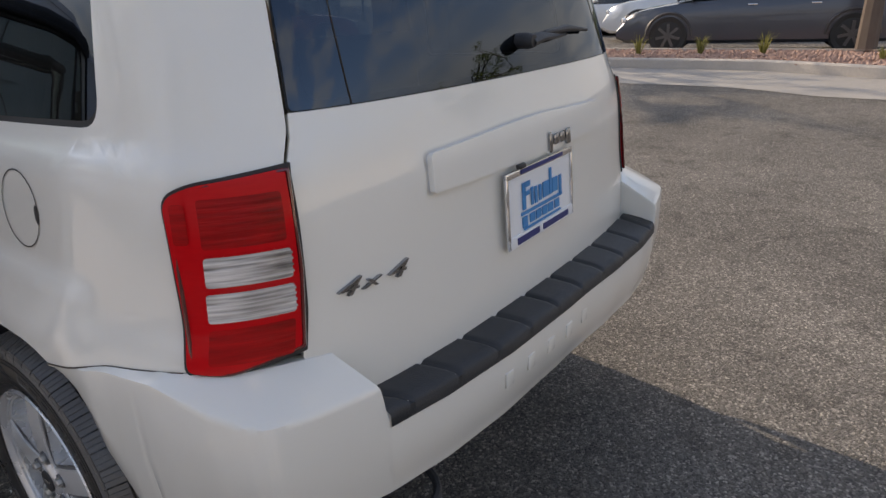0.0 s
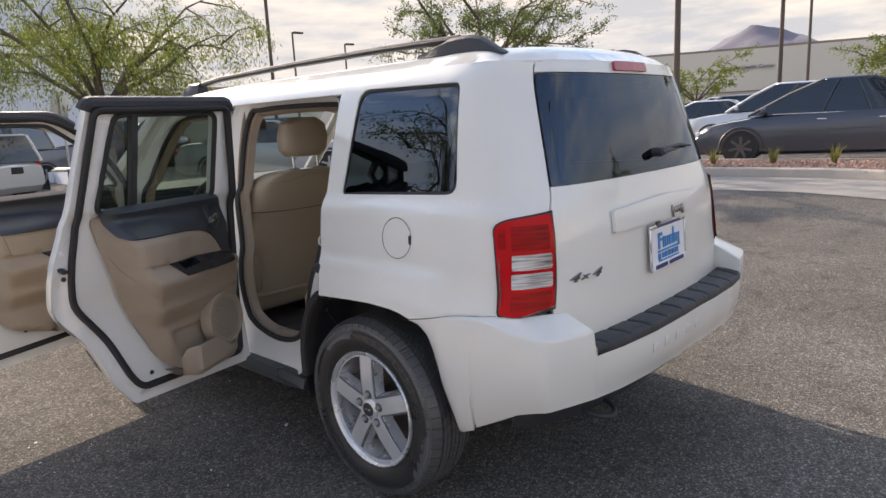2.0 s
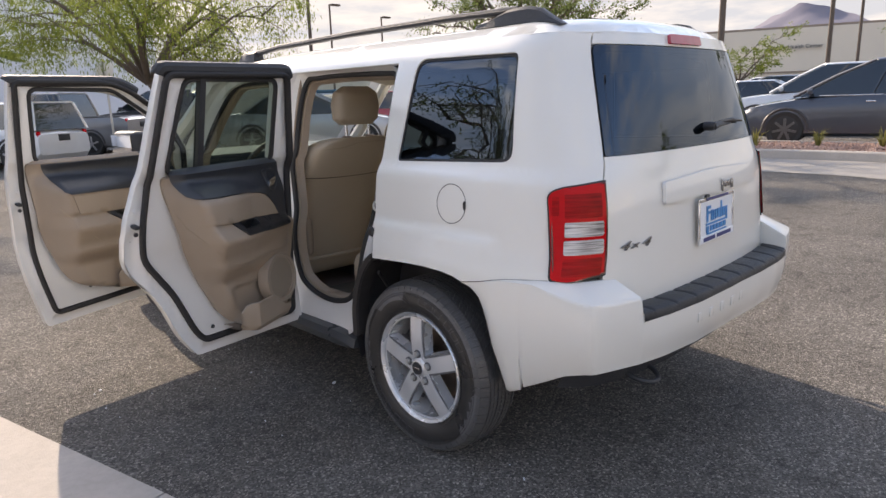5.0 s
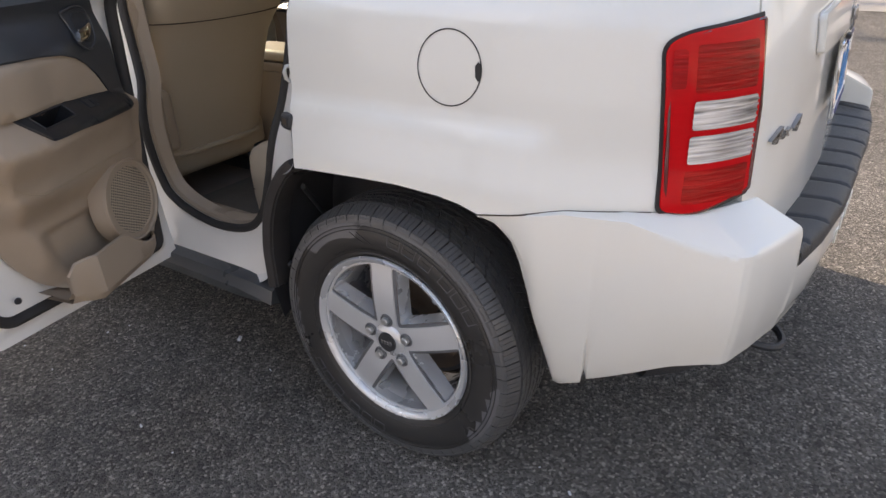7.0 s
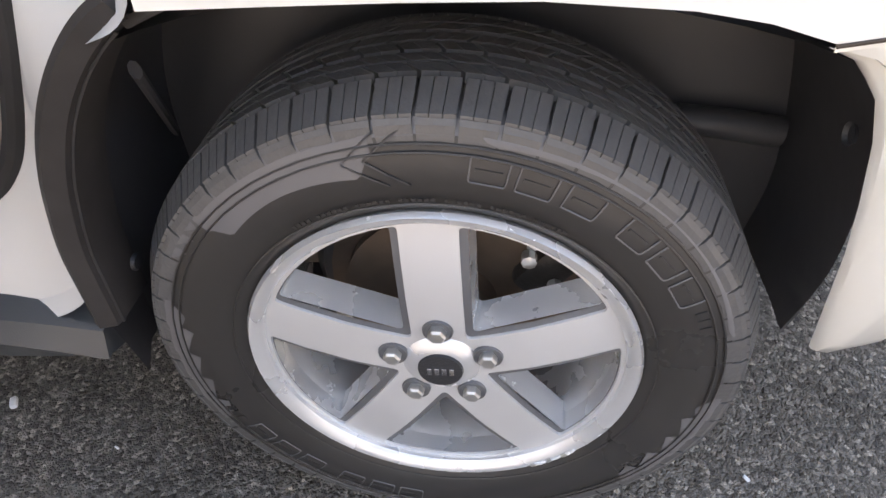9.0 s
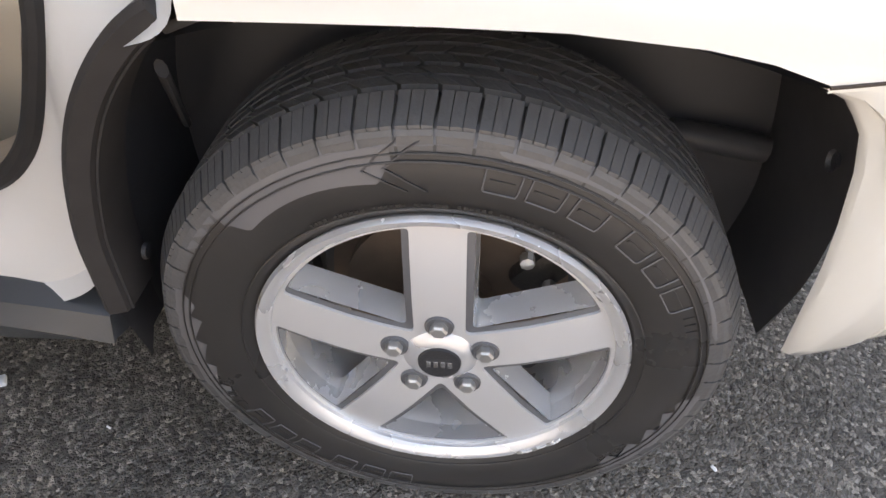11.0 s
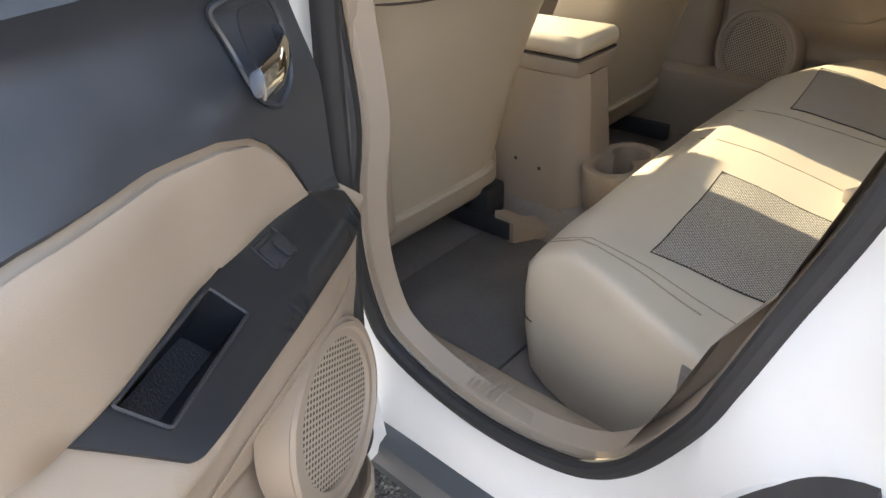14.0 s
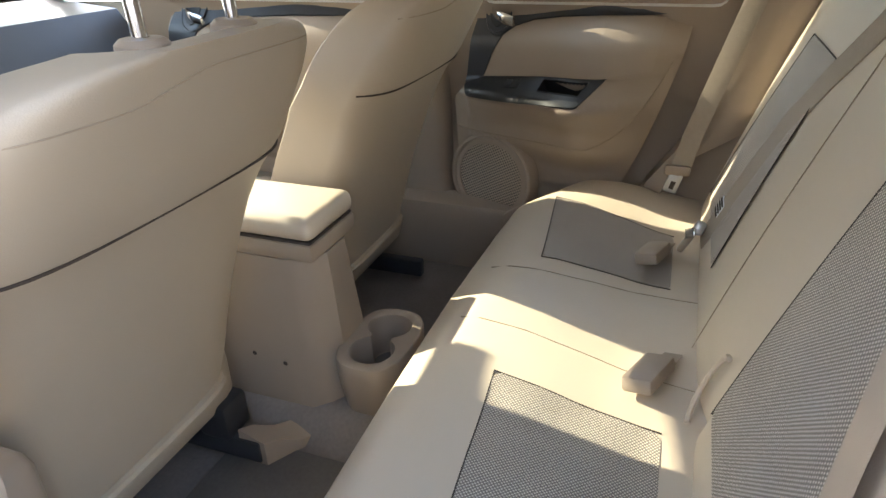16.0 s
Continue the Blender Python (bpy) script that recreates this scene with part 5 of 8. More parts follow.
def make_door(name, outline, light, hinge, turn, label, front=False, slide=0.0, bar=0.0):
    """A door built shut on the car's skin, then swung on its hinge. Depths run inwards from the skin."""
    outer = rounded(outline, 0.03)
    hole = rounded(light, 0.04)
    y_h = hinge[1]
    m = Matrix.Translation((0, slide, 0)) @ Matrix.Translation(hinge) @ Matrix.Rotation(radians(-turn), 4, "Z") @ Matrix.Translation([-c for c in hinge])
    door = panel(name, outer, [hole], wrap, 0.05, PAINT, suv, 0.033, label, flip=True)
    door.matrix_basis = m
    def inner(y, z):
        g = edge_gap((y, z), outer)
        h = edge_gap((y, z), hole)
        d = 0.036 + 0.012 * smooth01((g - 0.034) / 0.022) - 0.010 * smooth01((0.02 - h) / 0.02)
        return tuple(skin(y, z, d))
    cut = rounded([(p[0], p[1], 0.04) for p in light], 0.04)
    panel("inner_shell", outer, [cut], inner, 0.022, JAMB, door, 0.0, "white painted inner door shell")
    # seal on the inner shell
    ring = [skin(y, z, 0.051) for y, z in rounded(inset(outline, table([0.5, 0.95, 1.1, 1.5], [0.060, 0.057, 0.030, 0.019])), 0.05, 8)]
    part("door_seal", tube(ring, 0.0155, 10, True, squash=0.8), RUBBER, door, "black rubber seal")
    # black capping along the top and the upper rear edge
    top = [p for p in outer if p[1] > 1.42]
    top.sort(key=lambda p: p[0])
    bm = bmesh.new()
    tube([skin(p[0], min(p[1], 1.49), 0.024) + Vector((0, 0, 0.004)) for p in top], 0.027, 10, bm=bm)
    part("top_capping", bm, BLACK, door, "black capping on the window frame")
    # glass, its run and the upright bar
    gl = rounded([(p[0], p[1]) for p in light], 0.04)
    if not front:  # the front pane is wound down
        panel("window_glass", gl, [], lambda y, z: tuple(skin(y, z, 0.030)), 0.08, DOOR_GLASS, door, 0.0, "dark green tinted side window", flip=True)
    part("glass_run", tube([skin(y, z, 0.040) for y, z in gl], 0.010, 8, True), RUBBER, door)
    if not front:
        yb = bar
        part("window_bar", loft([[tuple(skin(y, z, d)) for y, d in ((yb + dy - 0.012, 0.022), (yb + dy + 0.012, 0.022), (yb + dy + 0.012, 0.052), (yb + dy - 0.012, 0.052))] for z, dy in ((1.115, 0.0), (1.46, 0.0))]), BLACK, door)
    # rear edge fittings: latch and plugs
    ye = min(p[0] for p in outline)
    part("latch", box((0.050, 0.020, 0.014), tuple(skin(ye + 0.03, 0.93, 0.045)), 0.004, (0, 10, 0)), BLACK, door, "black door latch")
    for z, d in ((0.99, 0.05), (0.90, 0.05), (0.875, 0.02), (0.46, 0.055)):
        yy = ye + (0.028 if z > 0.7 else 0.30)
        part("plug", spin([(0.0, 0.009), (0.004, 0.008), (0.005, 0.0)], 12, "x", centre=tuple(skin(yy, z, d + 0.010))), BLACK if z < 0.95 else JAMB, door)
    return door


REAR_DOOR = [(1.885, 0.345, 0.02), (1.315, 0.350, 0.015), (1.255, 0.44, 0.03), (1.190, 0.61, 0.05), (1.085, 0.77, 0.05), (1.085, 0.93, 0.05), (1.135, 1.06, 0.06), (1.222, 1.488, 0.02), (1.80, 1.492, 0.03), (1.868, 1.10, 0.05)]
REAR_LIGHT = [(1.735, 1.112, 0.02), (1.240, 1.112, 0.03), (1.312, 1.455, 0.06), (1.738, 1.455, 0.03)]
H_REAR = (-0.835, 1.885, 0.0)
rear_door = make_door("rear_door", REAR_DOOR, REAR_LIGHT, H_REAR, 80.9, "white rear door swung wide open, tan and charcoal trim", slide=-0.12, bar=1.385)
FRONT_DOOR = [(2.95, 0.345, 0.05), (2.06, 0.300, 0.02), (2.005, 0.58, 0.10), (1.99, 0.97, 0.05), (2.015, 1.508, 0.02), (2.52, 1.505, 0.12), (2.78, 1.34, 0.12), (2.95, 1.10, 0.05)]
FRONT_LIGHT = [(2.86, 1.120, 0.03), (2.107, 1.120, 0.03), (2.095, 1.458, 0.04), (2.49, 1.452, 0.12), (2.71, 1.310, 0.10)]
H_FRONT = (-0.835, 2.93, 0.0)
front_door = make_door("front_door", FRONT_DOOR, FRONT_LIGHT, H_FRONT, 79.2, "white front door swung wide open, tan and charcoal trim", True)


def trim_door(door, y_f, y_r, rear_slope, sgn=1, shut=False, up=0.0):
    """Tan and charcoal lining of a door from y_f (hinge) back to y_r; the armrest swells towards the rear."""
    L = y_f - y_r
    swell = table([-0.1, 0, 0.033, 0.1, 0.2, 0.383, 0.55, 0.70, 0.90], [0.02, 0.045, 0.060, 0.080, 0.103, 0.146, 0.186, 0.200, 0.210])
    shelf = table([-0.1, 0, 0.1, 0.2, 0.3, 0.4, 0.5, 0.6, 0.7, 0.90], [0.0, 0.010, 0.021, 0.034, 0.055, 0.074, 0.104, 0.132, 0.148, 0.160])
    edge = table([0.46, 0.72, 0.97, 1.095], [0.60, 0.80, 0.93, 0.965]) if rear_slope < 0.9 else table([0.43, 0.50, 0.75, 1.115], [0.62, 0.86, 0.955, 1.0])
    if shut:
        swell = table([-0.1, 0, 0.033, 0.2, 0.383, 0.55, 0.70, 0.92, 1.0], [0.02, 0.04, 0.058, 0.100, 0.138, 0.176, 0.130, 0.035, 0.0])
        shelf = table([-0.1, 0, 0.093, 0.383, 0.60, 0.75, 0.92, 1.0], [0.0, 0.008, 0.016, 0.056, 0.098, 0.070, 0.018, 0.0])
    z_out = lambda a: float(np.interp(a, [0, 0.093, 0.35, 0.61, 0.9], [0.866, 0.884, 0.898, 0.908, 0.915])) + up
    z_in = 0.846 + up
    def at(a, z, d):
        p = wrap(y_f - a * L, z)
        return (sgn * (p[0] + d), p[1], p[2])
    def base(a, z):
        zo, A, B = z_out(a), swell(a), shelf(a)
        if z >= zo:
            arm = B * (1 - smooth01((z - zo) / 0.22)) if shut else B * (1.05 - 0.80 * smooth01((z - 0.985 - 0.5 * up) / 0.11))
        elif z >= z_in:
            k = (z - z_in) / (zo - z_in)
            arm = A + (B - A) * k
        else:
            arm = A * (1 - 0.22 * smooth01((z_in - z) / 0.10) - 0.42 * smooth01((0.735 + up - z) / 0.10))
        if not shut:  # the face ends in a rounded wall along the rear edge
            arm *= smooth01((edge(z) - a) / 0.13)
        belt = (0.048 if shut else 0.012) * smooth01((z - 0.98) / 0.10)
        hollow = 0.018 * smooth01((a - 0.24) / 0.05) * smooth01((0.60 - a) / 0.08) * smooth01((0.63 - z) / 0.03) * smooth01((z - 0.44) / 0.03)
        return at(a, z, 0.072 + arm - belt - hollow)
    fl = sgn > 0
    hi = 0.034 if shut else 0.0
    z0 = lambda pts: [(q[0], q[1] + up + hi * smooth01((q[1] - 0.90) / 0.06), *q[2:]) for q in pts]
    tan = [(0.0, 0.47, 0.06), (0.16, 0.440, 0.06), (0.36, 0.425, 0.10), (0.60, 0.46, 0.10), (0.80, 0.72, 0.10), (0.93, 0.97, 0.10), (0.965, 1.095, 0.02), (0.085, 1.097, 0.02), (0.055, 1.09, 0.02), (0.005, 0.88, 0.02), (-0.055, 0.84, 0.02), (-0.055, 0.70, 0.03)]
    if rear_slope > 0.9:
        tan = [(0.0, 0.46, 0.06), (0.60, 0.43, 0.14), (0.85, 0.50, 0.10), (0.955, 0.75, 0.08), (1.0, 1.115, 0.02), (0.030, 1.115, 0.02), (0.0, 0.80, 0.02)]
    pocket = rounded(z0([(0.385, 0.8915, 0.004), (0.585, 0.8985, 0.004), (0.550, 0.870, 0.004), (0.366, 0.868, 0.004)]))
    lining = panel("lining", rounded(tan), [pocket], base, 0.018, TAN, door, 0.03, "tan moulded door lining", flip=fl)
    # charcoal upper with a curved lower line
    upper = z0([(0.004, 0.862), (0.06, 0.874), (0.090, 0.888), (0.130, 0.930), (0.175, 0.961), (0.222, 0.981), (0.30, 0.996), (0.42, 1.005), (0.593, 1.012), (0.75, 1.013), (0.85, 1.015), (0.875, 1.025)]) + [(0.93, 1.112), (0.085, 1.116), (0.06, 1.09), (0.030, 1.0)]
    panel("upper_lining", upper, [], base, 0.025, NAVY, lining, 0.035, "charcoal upper lining", flip=fl, off=0.006)
    # soft tan insert
    ins = z0([(0.098, 0.888), (0.137, 0.925), (0.180, 0.954), (0.226, 0.974), (0.302, 0.989), (0.42, 0.998), (0.593, 1.005), (0.75, 1.006), (0.845, 1.008), (0.815, 0.919), (0.61, 0.911), (0.35, 0.902)])
    panel("soft_insert", ins, [], base, 0.025, TAN_INSERT, lining, 0.012, "tan soft insert", flip=fl, off=0.008)
    part("seam", tube([Vector(base(a, z + up)) + Vector((sgn * 0.003, 0, 0)) for a, z in [(-0.04 + 0.035 * k, 0.735 - 0.004 * k / 15) for k in range(19)] + [(0.64, 0.742), (0.69, 0.76), (0.74, 0.79), (0.80, 0.84), (0.86, 0.90), (0.90, 0.95)]], 0.0012, 5), STITCH, lining)
    # black armrest tray with its pocket and switch
    tray = rounded(z0([(0.0, 0.858, 0.004), (0.050, 0.874, 0.01), (0.093, 0.883, 0.02), (0.35, 0.897, 0.02), (0.650, 0.909, 0.006), (0.548, 0.850, 0.010), (0.30, 0.843, 0.02), (0.033, 0.839, 0.012)]))
    tr = panel("armrest_tray", tray, [pocket], base, 0.016, TRAY, lining, 0.010, "black armrest tray", flip=fl, off=0.006)
    def sunk(a, z):
        ca, cz = 0.46, 0.879 + up
        return base(ca + (a - ca) * 0.9, cz + (z - cz) * 0.75)
    pk = panel("pocket", pocket, [], sunk, 0.03, BLACK, tr, 0.0, "deep black pull pocket", flip=fl, off=-0.050)
    rings = []
    for off, k in ((0.007, 0.0), (-0.02, 0.5), (-0.052, 1.0)):
        ring = []
        for a, z in pocket:
            p0, p1 = Vector(base(a, z)), Vector(sunk(a, z))
            e = 0.004
            nn = (Vector(base(a + e, z)) - Vector(base(a - e, z))).cross(Vector(base(a, z + e)) - Vector(base(a, z - e))).normalized()
            if nn.z < 0:
                nn = -nn
            ring.append(p0.lerp(p1, k) + nn * off)
        rings.append(ring)
    part("pocket_wall", loft(rings, caps=False), TRAY, tr)
    part("pocket_rim", tube([r + Vector((0, 0, 0.0005)) for r in rings[0]], 0.0018, 5, True), BLACK, tr)
    panel("window_switch", rounded(z0([(0.215, 0.8805, 0.003), (0.275, 0.8835, 0.003), (0.268, 0.868, 0.003), (0.21, 0.8655, 0.003)])), [], base, 0.02, BLACK, tr, 0.004, "black window switch", flip=fl, off=0.0085)
    panel("switch_rocker", rounded(z0([(0.222, 0.8790, 0.003), (0.246, 0.8805, 0.003), (0.241, 0.868, 0.003), (0.218, 0.867, 0.003)])), [], base, 0.02, BLACK, tr, 0.003, flip=fl, off=0.0125)
    part("switch_rim", tube([Vector(base(a, z)) + Vector((0, 0, 0.008)) for a, z in rounded(z0([(0.213, 0.8815, 0.003), (0.277, 0.8845, 0.003), (0.270, 0.867, 0.003), (0.208, 0.8645, 0.003)]))], 0.0014, 5, True), BLACK, tr)
    # speaker: a proud ring and its mesh
    low = max(up, 0.0)
    sa, sz, ra = 0.135, 0.600 + low, 0.118 if shut else 0.103
    rl = ra / L
    circle = lambda k: [(sa + k * rl * math.cos(t), sz + k * ra * math.sin(t)) for t in (2 * math.pi * j / 40 for j in range(40))]
    flat = lambda a, z: at(a, z, 0.096 + 0.20 * a)
    panel("speaker_ring", circle(1.10), [circle(0.86)], flat, 0.05, TAN, lining, 0.045, "tan speaker surround", flip=fl, off=0.010)
    part("ring_edge", tube([Vector(flat(a, z)) + Vector((sgn * 0.010, 0, 0)) for a, z in circle(1.03)], 0.006, 6, True), TAN, lining)
    panel("speaker_mesh", circle(0.87), [], flat, 0.05, GRILLE, lining, 0.0, "perforated tan speaker mesh", flip=fl, off=0.004)
    # map pocket with its bowed lip below and behind the speaker
    rings = []
    for k in range(17):
        a = 0.02 + 0.58 * k / 16
        h = smooth01((a - 0.02) / 0.10) * smooth01((0.605 - a) / 0.12)
        d = 0.080 + 0.20 * a + 0.052 * h
        zt = 0.492 + 0.066 * smooth01((a - 0.15) / 0.18) * smooth01((0.66 - a) / 0.12) + low
        zb = 0.440 - 0.012 * h + low
        rings.append([at(a, zb, 0.085), at(a, zb + 0.006, d - 0.02), at(a, zb + 0.03, d), at(a, zt - 0.004, d + 0.004), at(a, zt, d), at(a, zt - 0.006, d - 0.007), at(a, zb + 0.035, d - 0.010), at(a, zb + 0.014, d - 0.03), at(a, zb + 0.012, 0.06)])
    part("map_pocket", loft(rings, closed=False, caps=False), TAN, lining, "open tan map pocket below the speaker")
    # inner handle: chrome lever in a dark upright cup
    cup = rounded([(0.195, 1.012 + up, 0.02), (0.150, 0.990 + up, 0.03), (0.100, 1.010 + up, 0.03), (0.082, 1.055 + up, 0.03), (0.105, 1.085 + up, 0.02), (0.150, 1.092 + up, 0.02), (0.218, 1.082 + up, 0.01), (0.200, 1.055 + up, 0.03)])
    cp = panel("handle_cup", cup, [], base, 0.02, NAVY, lining, 0.006, "dark handle cup", flip=fl, off=0.010)
    part("cup_rim", tube([Vector(base(a, z)) + Vector((sgn * 0.011, 0, 0)) for a, z in cup], 0.0030, 6, True), NAVY, cp)
    # black sheet laid over the cup, for the shade of its hollow
    well = rounded([(0.172, 1.020 + up, 0.02), (0.145, 1.003 + up, 0.02), (0.112, 1.018 + up, 0.02), (0.098, 1.055 + up, 0.02), (0.115, 1.078 + up, 0.02), (0.165, 1.080 + up, 0.02), (0.175, 1.055 + up, 0.03)])
    panel("cup_recess_shade", well, [], base, 0.02, BLACK, cp, 0.003, flip=fl, off=0.0125)
    inw = Vector((sgn, 0, 0))
    h0, h1 = Vector(base(0.230, 1.030 + up)), Vector(base(0.112, 1.050 + up))
    rings = []
    for k, rise_, hw in ((0.0, 0.040, 0.010), (0.04, 0.046, 0.0135), (0.35, 0.050, 0.0145), (0.7, 0.042, 0.013), (0.95, 0.024, 0.011), (1.0, 0.014, 0.008)):
        c = h0.lerp(h1, k) + inw * rise_
        rings.append([c + Vector((sgn * 0.005 * math.cos(t), 0, hw * math.sin(t))) for t in (2 * math.pi * j / 14 for j in range(14))])
    part("handle", loft(rings), CHROME, cp, "chrome inner door handle")
    pl = Vector(base(0.098, 1.088 + up)) - inw * 0.006
    part("lock_pin", tube([pl, pl + Vector((0, 0, 0.022)), pl + Vector((0, 0, 0.030))], [0.0045, 0.0045, 0.0035], 10), CHROME, lining, "chrome lock pin")
    part("pin_collar", spin([(0.0, 0.011), (0.003, 0.010), (0.004, 0.0055)], 16, "z", centre=tuple(pl)), BLACK, lining)
    return lining


trim_door(rear_door, 1.80, 1.20, 0.0)
trim_door(front_door, 2.86, 2.06, 1.0, up=-0.05)
# wing mirror on the front door
mm = skin(2.69, 1.15, -0.13)
mirror = part("wing_mirror", box((0.23, 0.10, 0.17), tuple(mm), 0.035, seg=3), BLACK, front_door, "black wing mirror")
part("mirror_glass", box((0.19, 0.004, 0.13), tuple(mm + Vector((0, -0.0535, 0))), 0.001), material("mirror_silver", (0.9, 0.9, 0.9), 0.02, 1.0), mirror)
part("stalk", box((0.10, 0.05, 0.05), tuple(mm + Vector((0.11, 0, -0.05))), 0.015), BLACK, mirror)
# ---- inside ----
part("cabin_floor", box((1.36, 2.3, 0.03), (0, 2.10, 0.335), 0.005), CARPET, suv, "taupe cabin carpet")
part("heel_board", box((1.30, 0.04, 0.30), (0, 1.33, 0.46), 0.005), CARPET, suv)
part("floor_mat", box((0.46, 0.34, 0.012), (-0.40, 1.86, 0.356), 0.004), MAT_DARK, suv, "dark carpet floor mat")
part("tunnel", loft([[(x, y, z) for x, z in ((-0.17, 0.34), (-0.13, 0.40), (-0.08, 0.425), (0.08, 0.425), (0.13, 0.40), (0.17, 0.34))] for y in (1.34, 3.0)]), CARPET, suv)
# sill scuff plate with ribs
prof = lambda y: [(-0.766, y, 0.470), (-0.760, y, 0.485), (-0.742, y, 0.490), (-0.700, y, 0.480), (-0.672, y, 0.455), (-0.665, y, 0.35)]
plate_rings = [prof(y) for y in (1.40, 1.44, 1.6, 1.74, 1.86)]
scuff = part("scuff_plate", loft(plate_rings, closed=False, caps=False), TAN, suv, "tan ribbed sill plate")
for k in range(16):
    y = 1.565 + 0.0105 * k
    part("rib", tube([(-0.757, y, 0.4875), (-0.742, y, 0.491), (-0.712, y, 0.4835)], 0.0030, 5), TAN, scuff)
part("scuff_plate", loft([prof(y) for y in (1.95, 2.3, 2.85)], closed=False, caps=False), TAN, suv)
# trims of the pillars
pz = [0.50, 0.60, 0.80, 1.0, 1.09, 1.2, 1.47]
p_rear, p_front, p_x = table(pz, [1.790, 1.802, 1.802, 1.803, 1.822, 1.855, 1.838]), table(pz, [2.05, 2.04, 2.02, 2.0, 1.995, 1.985, 1.97]), table(pz, [-0.735, -0.74, -0.735, -0.722, -0.71, -0.69, -0.635])
rb = []
for k in range(28):
    z = 0.50 + 0.97 * k / 27
    y0, y1, x = p_rear(z), p_front(z), p_x(z)
    rb.append([(x - 0.03, y0, z), (x + 0.012, y0 + 0.001, z), (x + 0.025, y0 + 0.010, z), (x + 0.033, y0 + 0.03, z), (x + 0.034, y0 + 0.06, z), (x + 0.034, y1 - 0.05, z), (x - 0.03, y1, z)])
part("pillar_trim", loft(rb), TAN, suv, "tan centre pillar trim", sharp=75)
part("recliner_cover", box((0.06, 0.13, 0.20), (-0.665, 1.93, 0.70), 0.025, seg=3), TAN, suv, "tan seat side shield")
for sgn in (-1, 1):
    rc = []
    for z, y0, y1, x in ((0.36, 1.38, 1.345, 0.70), (0.52, 1.40, 1.345, 0.72), (0.66, 1.345, 1.315, 0.725), (0.74, 1.29, 1.24, 0.722), (0.82, 1.245, 1.12, 0.72), (1.0, 1.195, 0.99, 0.70), (1.12, 1.18, 0.98, 0.68), (1.38, 1.15, 0.97, 0.63), (1.46, 1.14, 0.96, 0.60)):
        if sgn < 0 and z < 0.70:
            x, y0 = x + 0.015, y0 - 0.03
        rc.append([(sgn * (x + 0.03), y0, z), (sgn * (x - 0.012), y0 - 0.004, z), (sgn * (x - 0.035), y0 - 0.05, z), (sgn * (x - 0.03), y1, z)])
    part("rear_pillar_trim", loft(rc, closed=False, caps=False), TAN, suv, "tan rear pillar trim")
part("headliner", loft([[(x, y, 1.46 + 0.05 * (1 - (x / 0.62) ** 4)) for x in (-0.62, -0.5, -0.25, 0, 0.25, 0.5, 0.62)] for y in (0.46, 1.2, 2.0, 2.75)], closed=False, caps=False), HEADLINER, suv, "beige headliner")

# rear bench: cushion in one length with woven panels
X_L, X_R = -0.655, 0.725
def cushion_front(x):
    return 1.660 + 0.012 * math.cos(x * 3) - 0.075 * smooth01((x - 0.50) / 0.22) ** 1.5


def cushion_top(x, y):
    u = (cushion_front(x) + 0.005 - y) / 0.43
    z = 0.612 + 0.039 * smooth01(u / 0.26) - 0.030 * smooth01((u - 0.35) / 0.65) + 0.008 * math.cos(x * 2.0)
    dip = 0.012 * math.exp(-(((abs(x) - 0.36) / 0.15) ** 4)) * smooth01((u - 0.15) / 0.2)
    ripple = 0.0016 * math.sin(x * 31 + y * 17) * math.sin(y * 37 - x * 9)
    return z - dip + ripple


rings = []
ends = [0.0, 0.002, 0.006, 0.012, 0.020, 0.030]
for x in [X_L + d for d in ends] + [X_L + 0.045 + (X_R - X_L - 0.09) * k / 50 for k in range(51)] + [X_R - d for d in ends[::-1]]:
    e = math.sqrt(max(0.0, 1 - (1 - min(1.0, min(x - X_L, X_R - x) / 0.030)) ** 2))
    f = cushion_front(x)
    pts = [(x, 1.36, 0.36), (x, f - 0.035 - 0.03 * (1 - e), 0.36), (x, f - 0.008 - 0.03 * (1 - e), 0.38), (x, f + 0.004 - 0.03 * (1 - e), 0.46), (x, f + 0.006 - 0.03 * (1 - e), 0.54), (x, f + 0.001 - 0.03 * (1 - e), 0.588)]
    for j in range(14):
        v = j / 13
        y = (f - 0.02 - 0.03 * (1 - e)) * (1 - v) + (1.16 + 0.16 * smooth01((-0.56 - x) / 0.05)) * v
        pts.append((x, y, cushion_top(x, y) - 0.03 * (1 - e) ** 2))
    if x < -0.45:
        t = smooth01((-0.45 - x) / 0.2)
        pts = [(px + 0.085 * t * smooth01((py - 1.28) / 0.36), py, pz) for px, py, pz in pts]
    rings.append(pts)
bench = part("rear_bench", loft([r + [(r[-1][0], max(r[-1][1], 1.33) - 0.02, 0.36)] for r in rings]), TAN_SOFT, suv, "tan vinyl rear bench with woven panels", sharp=50)
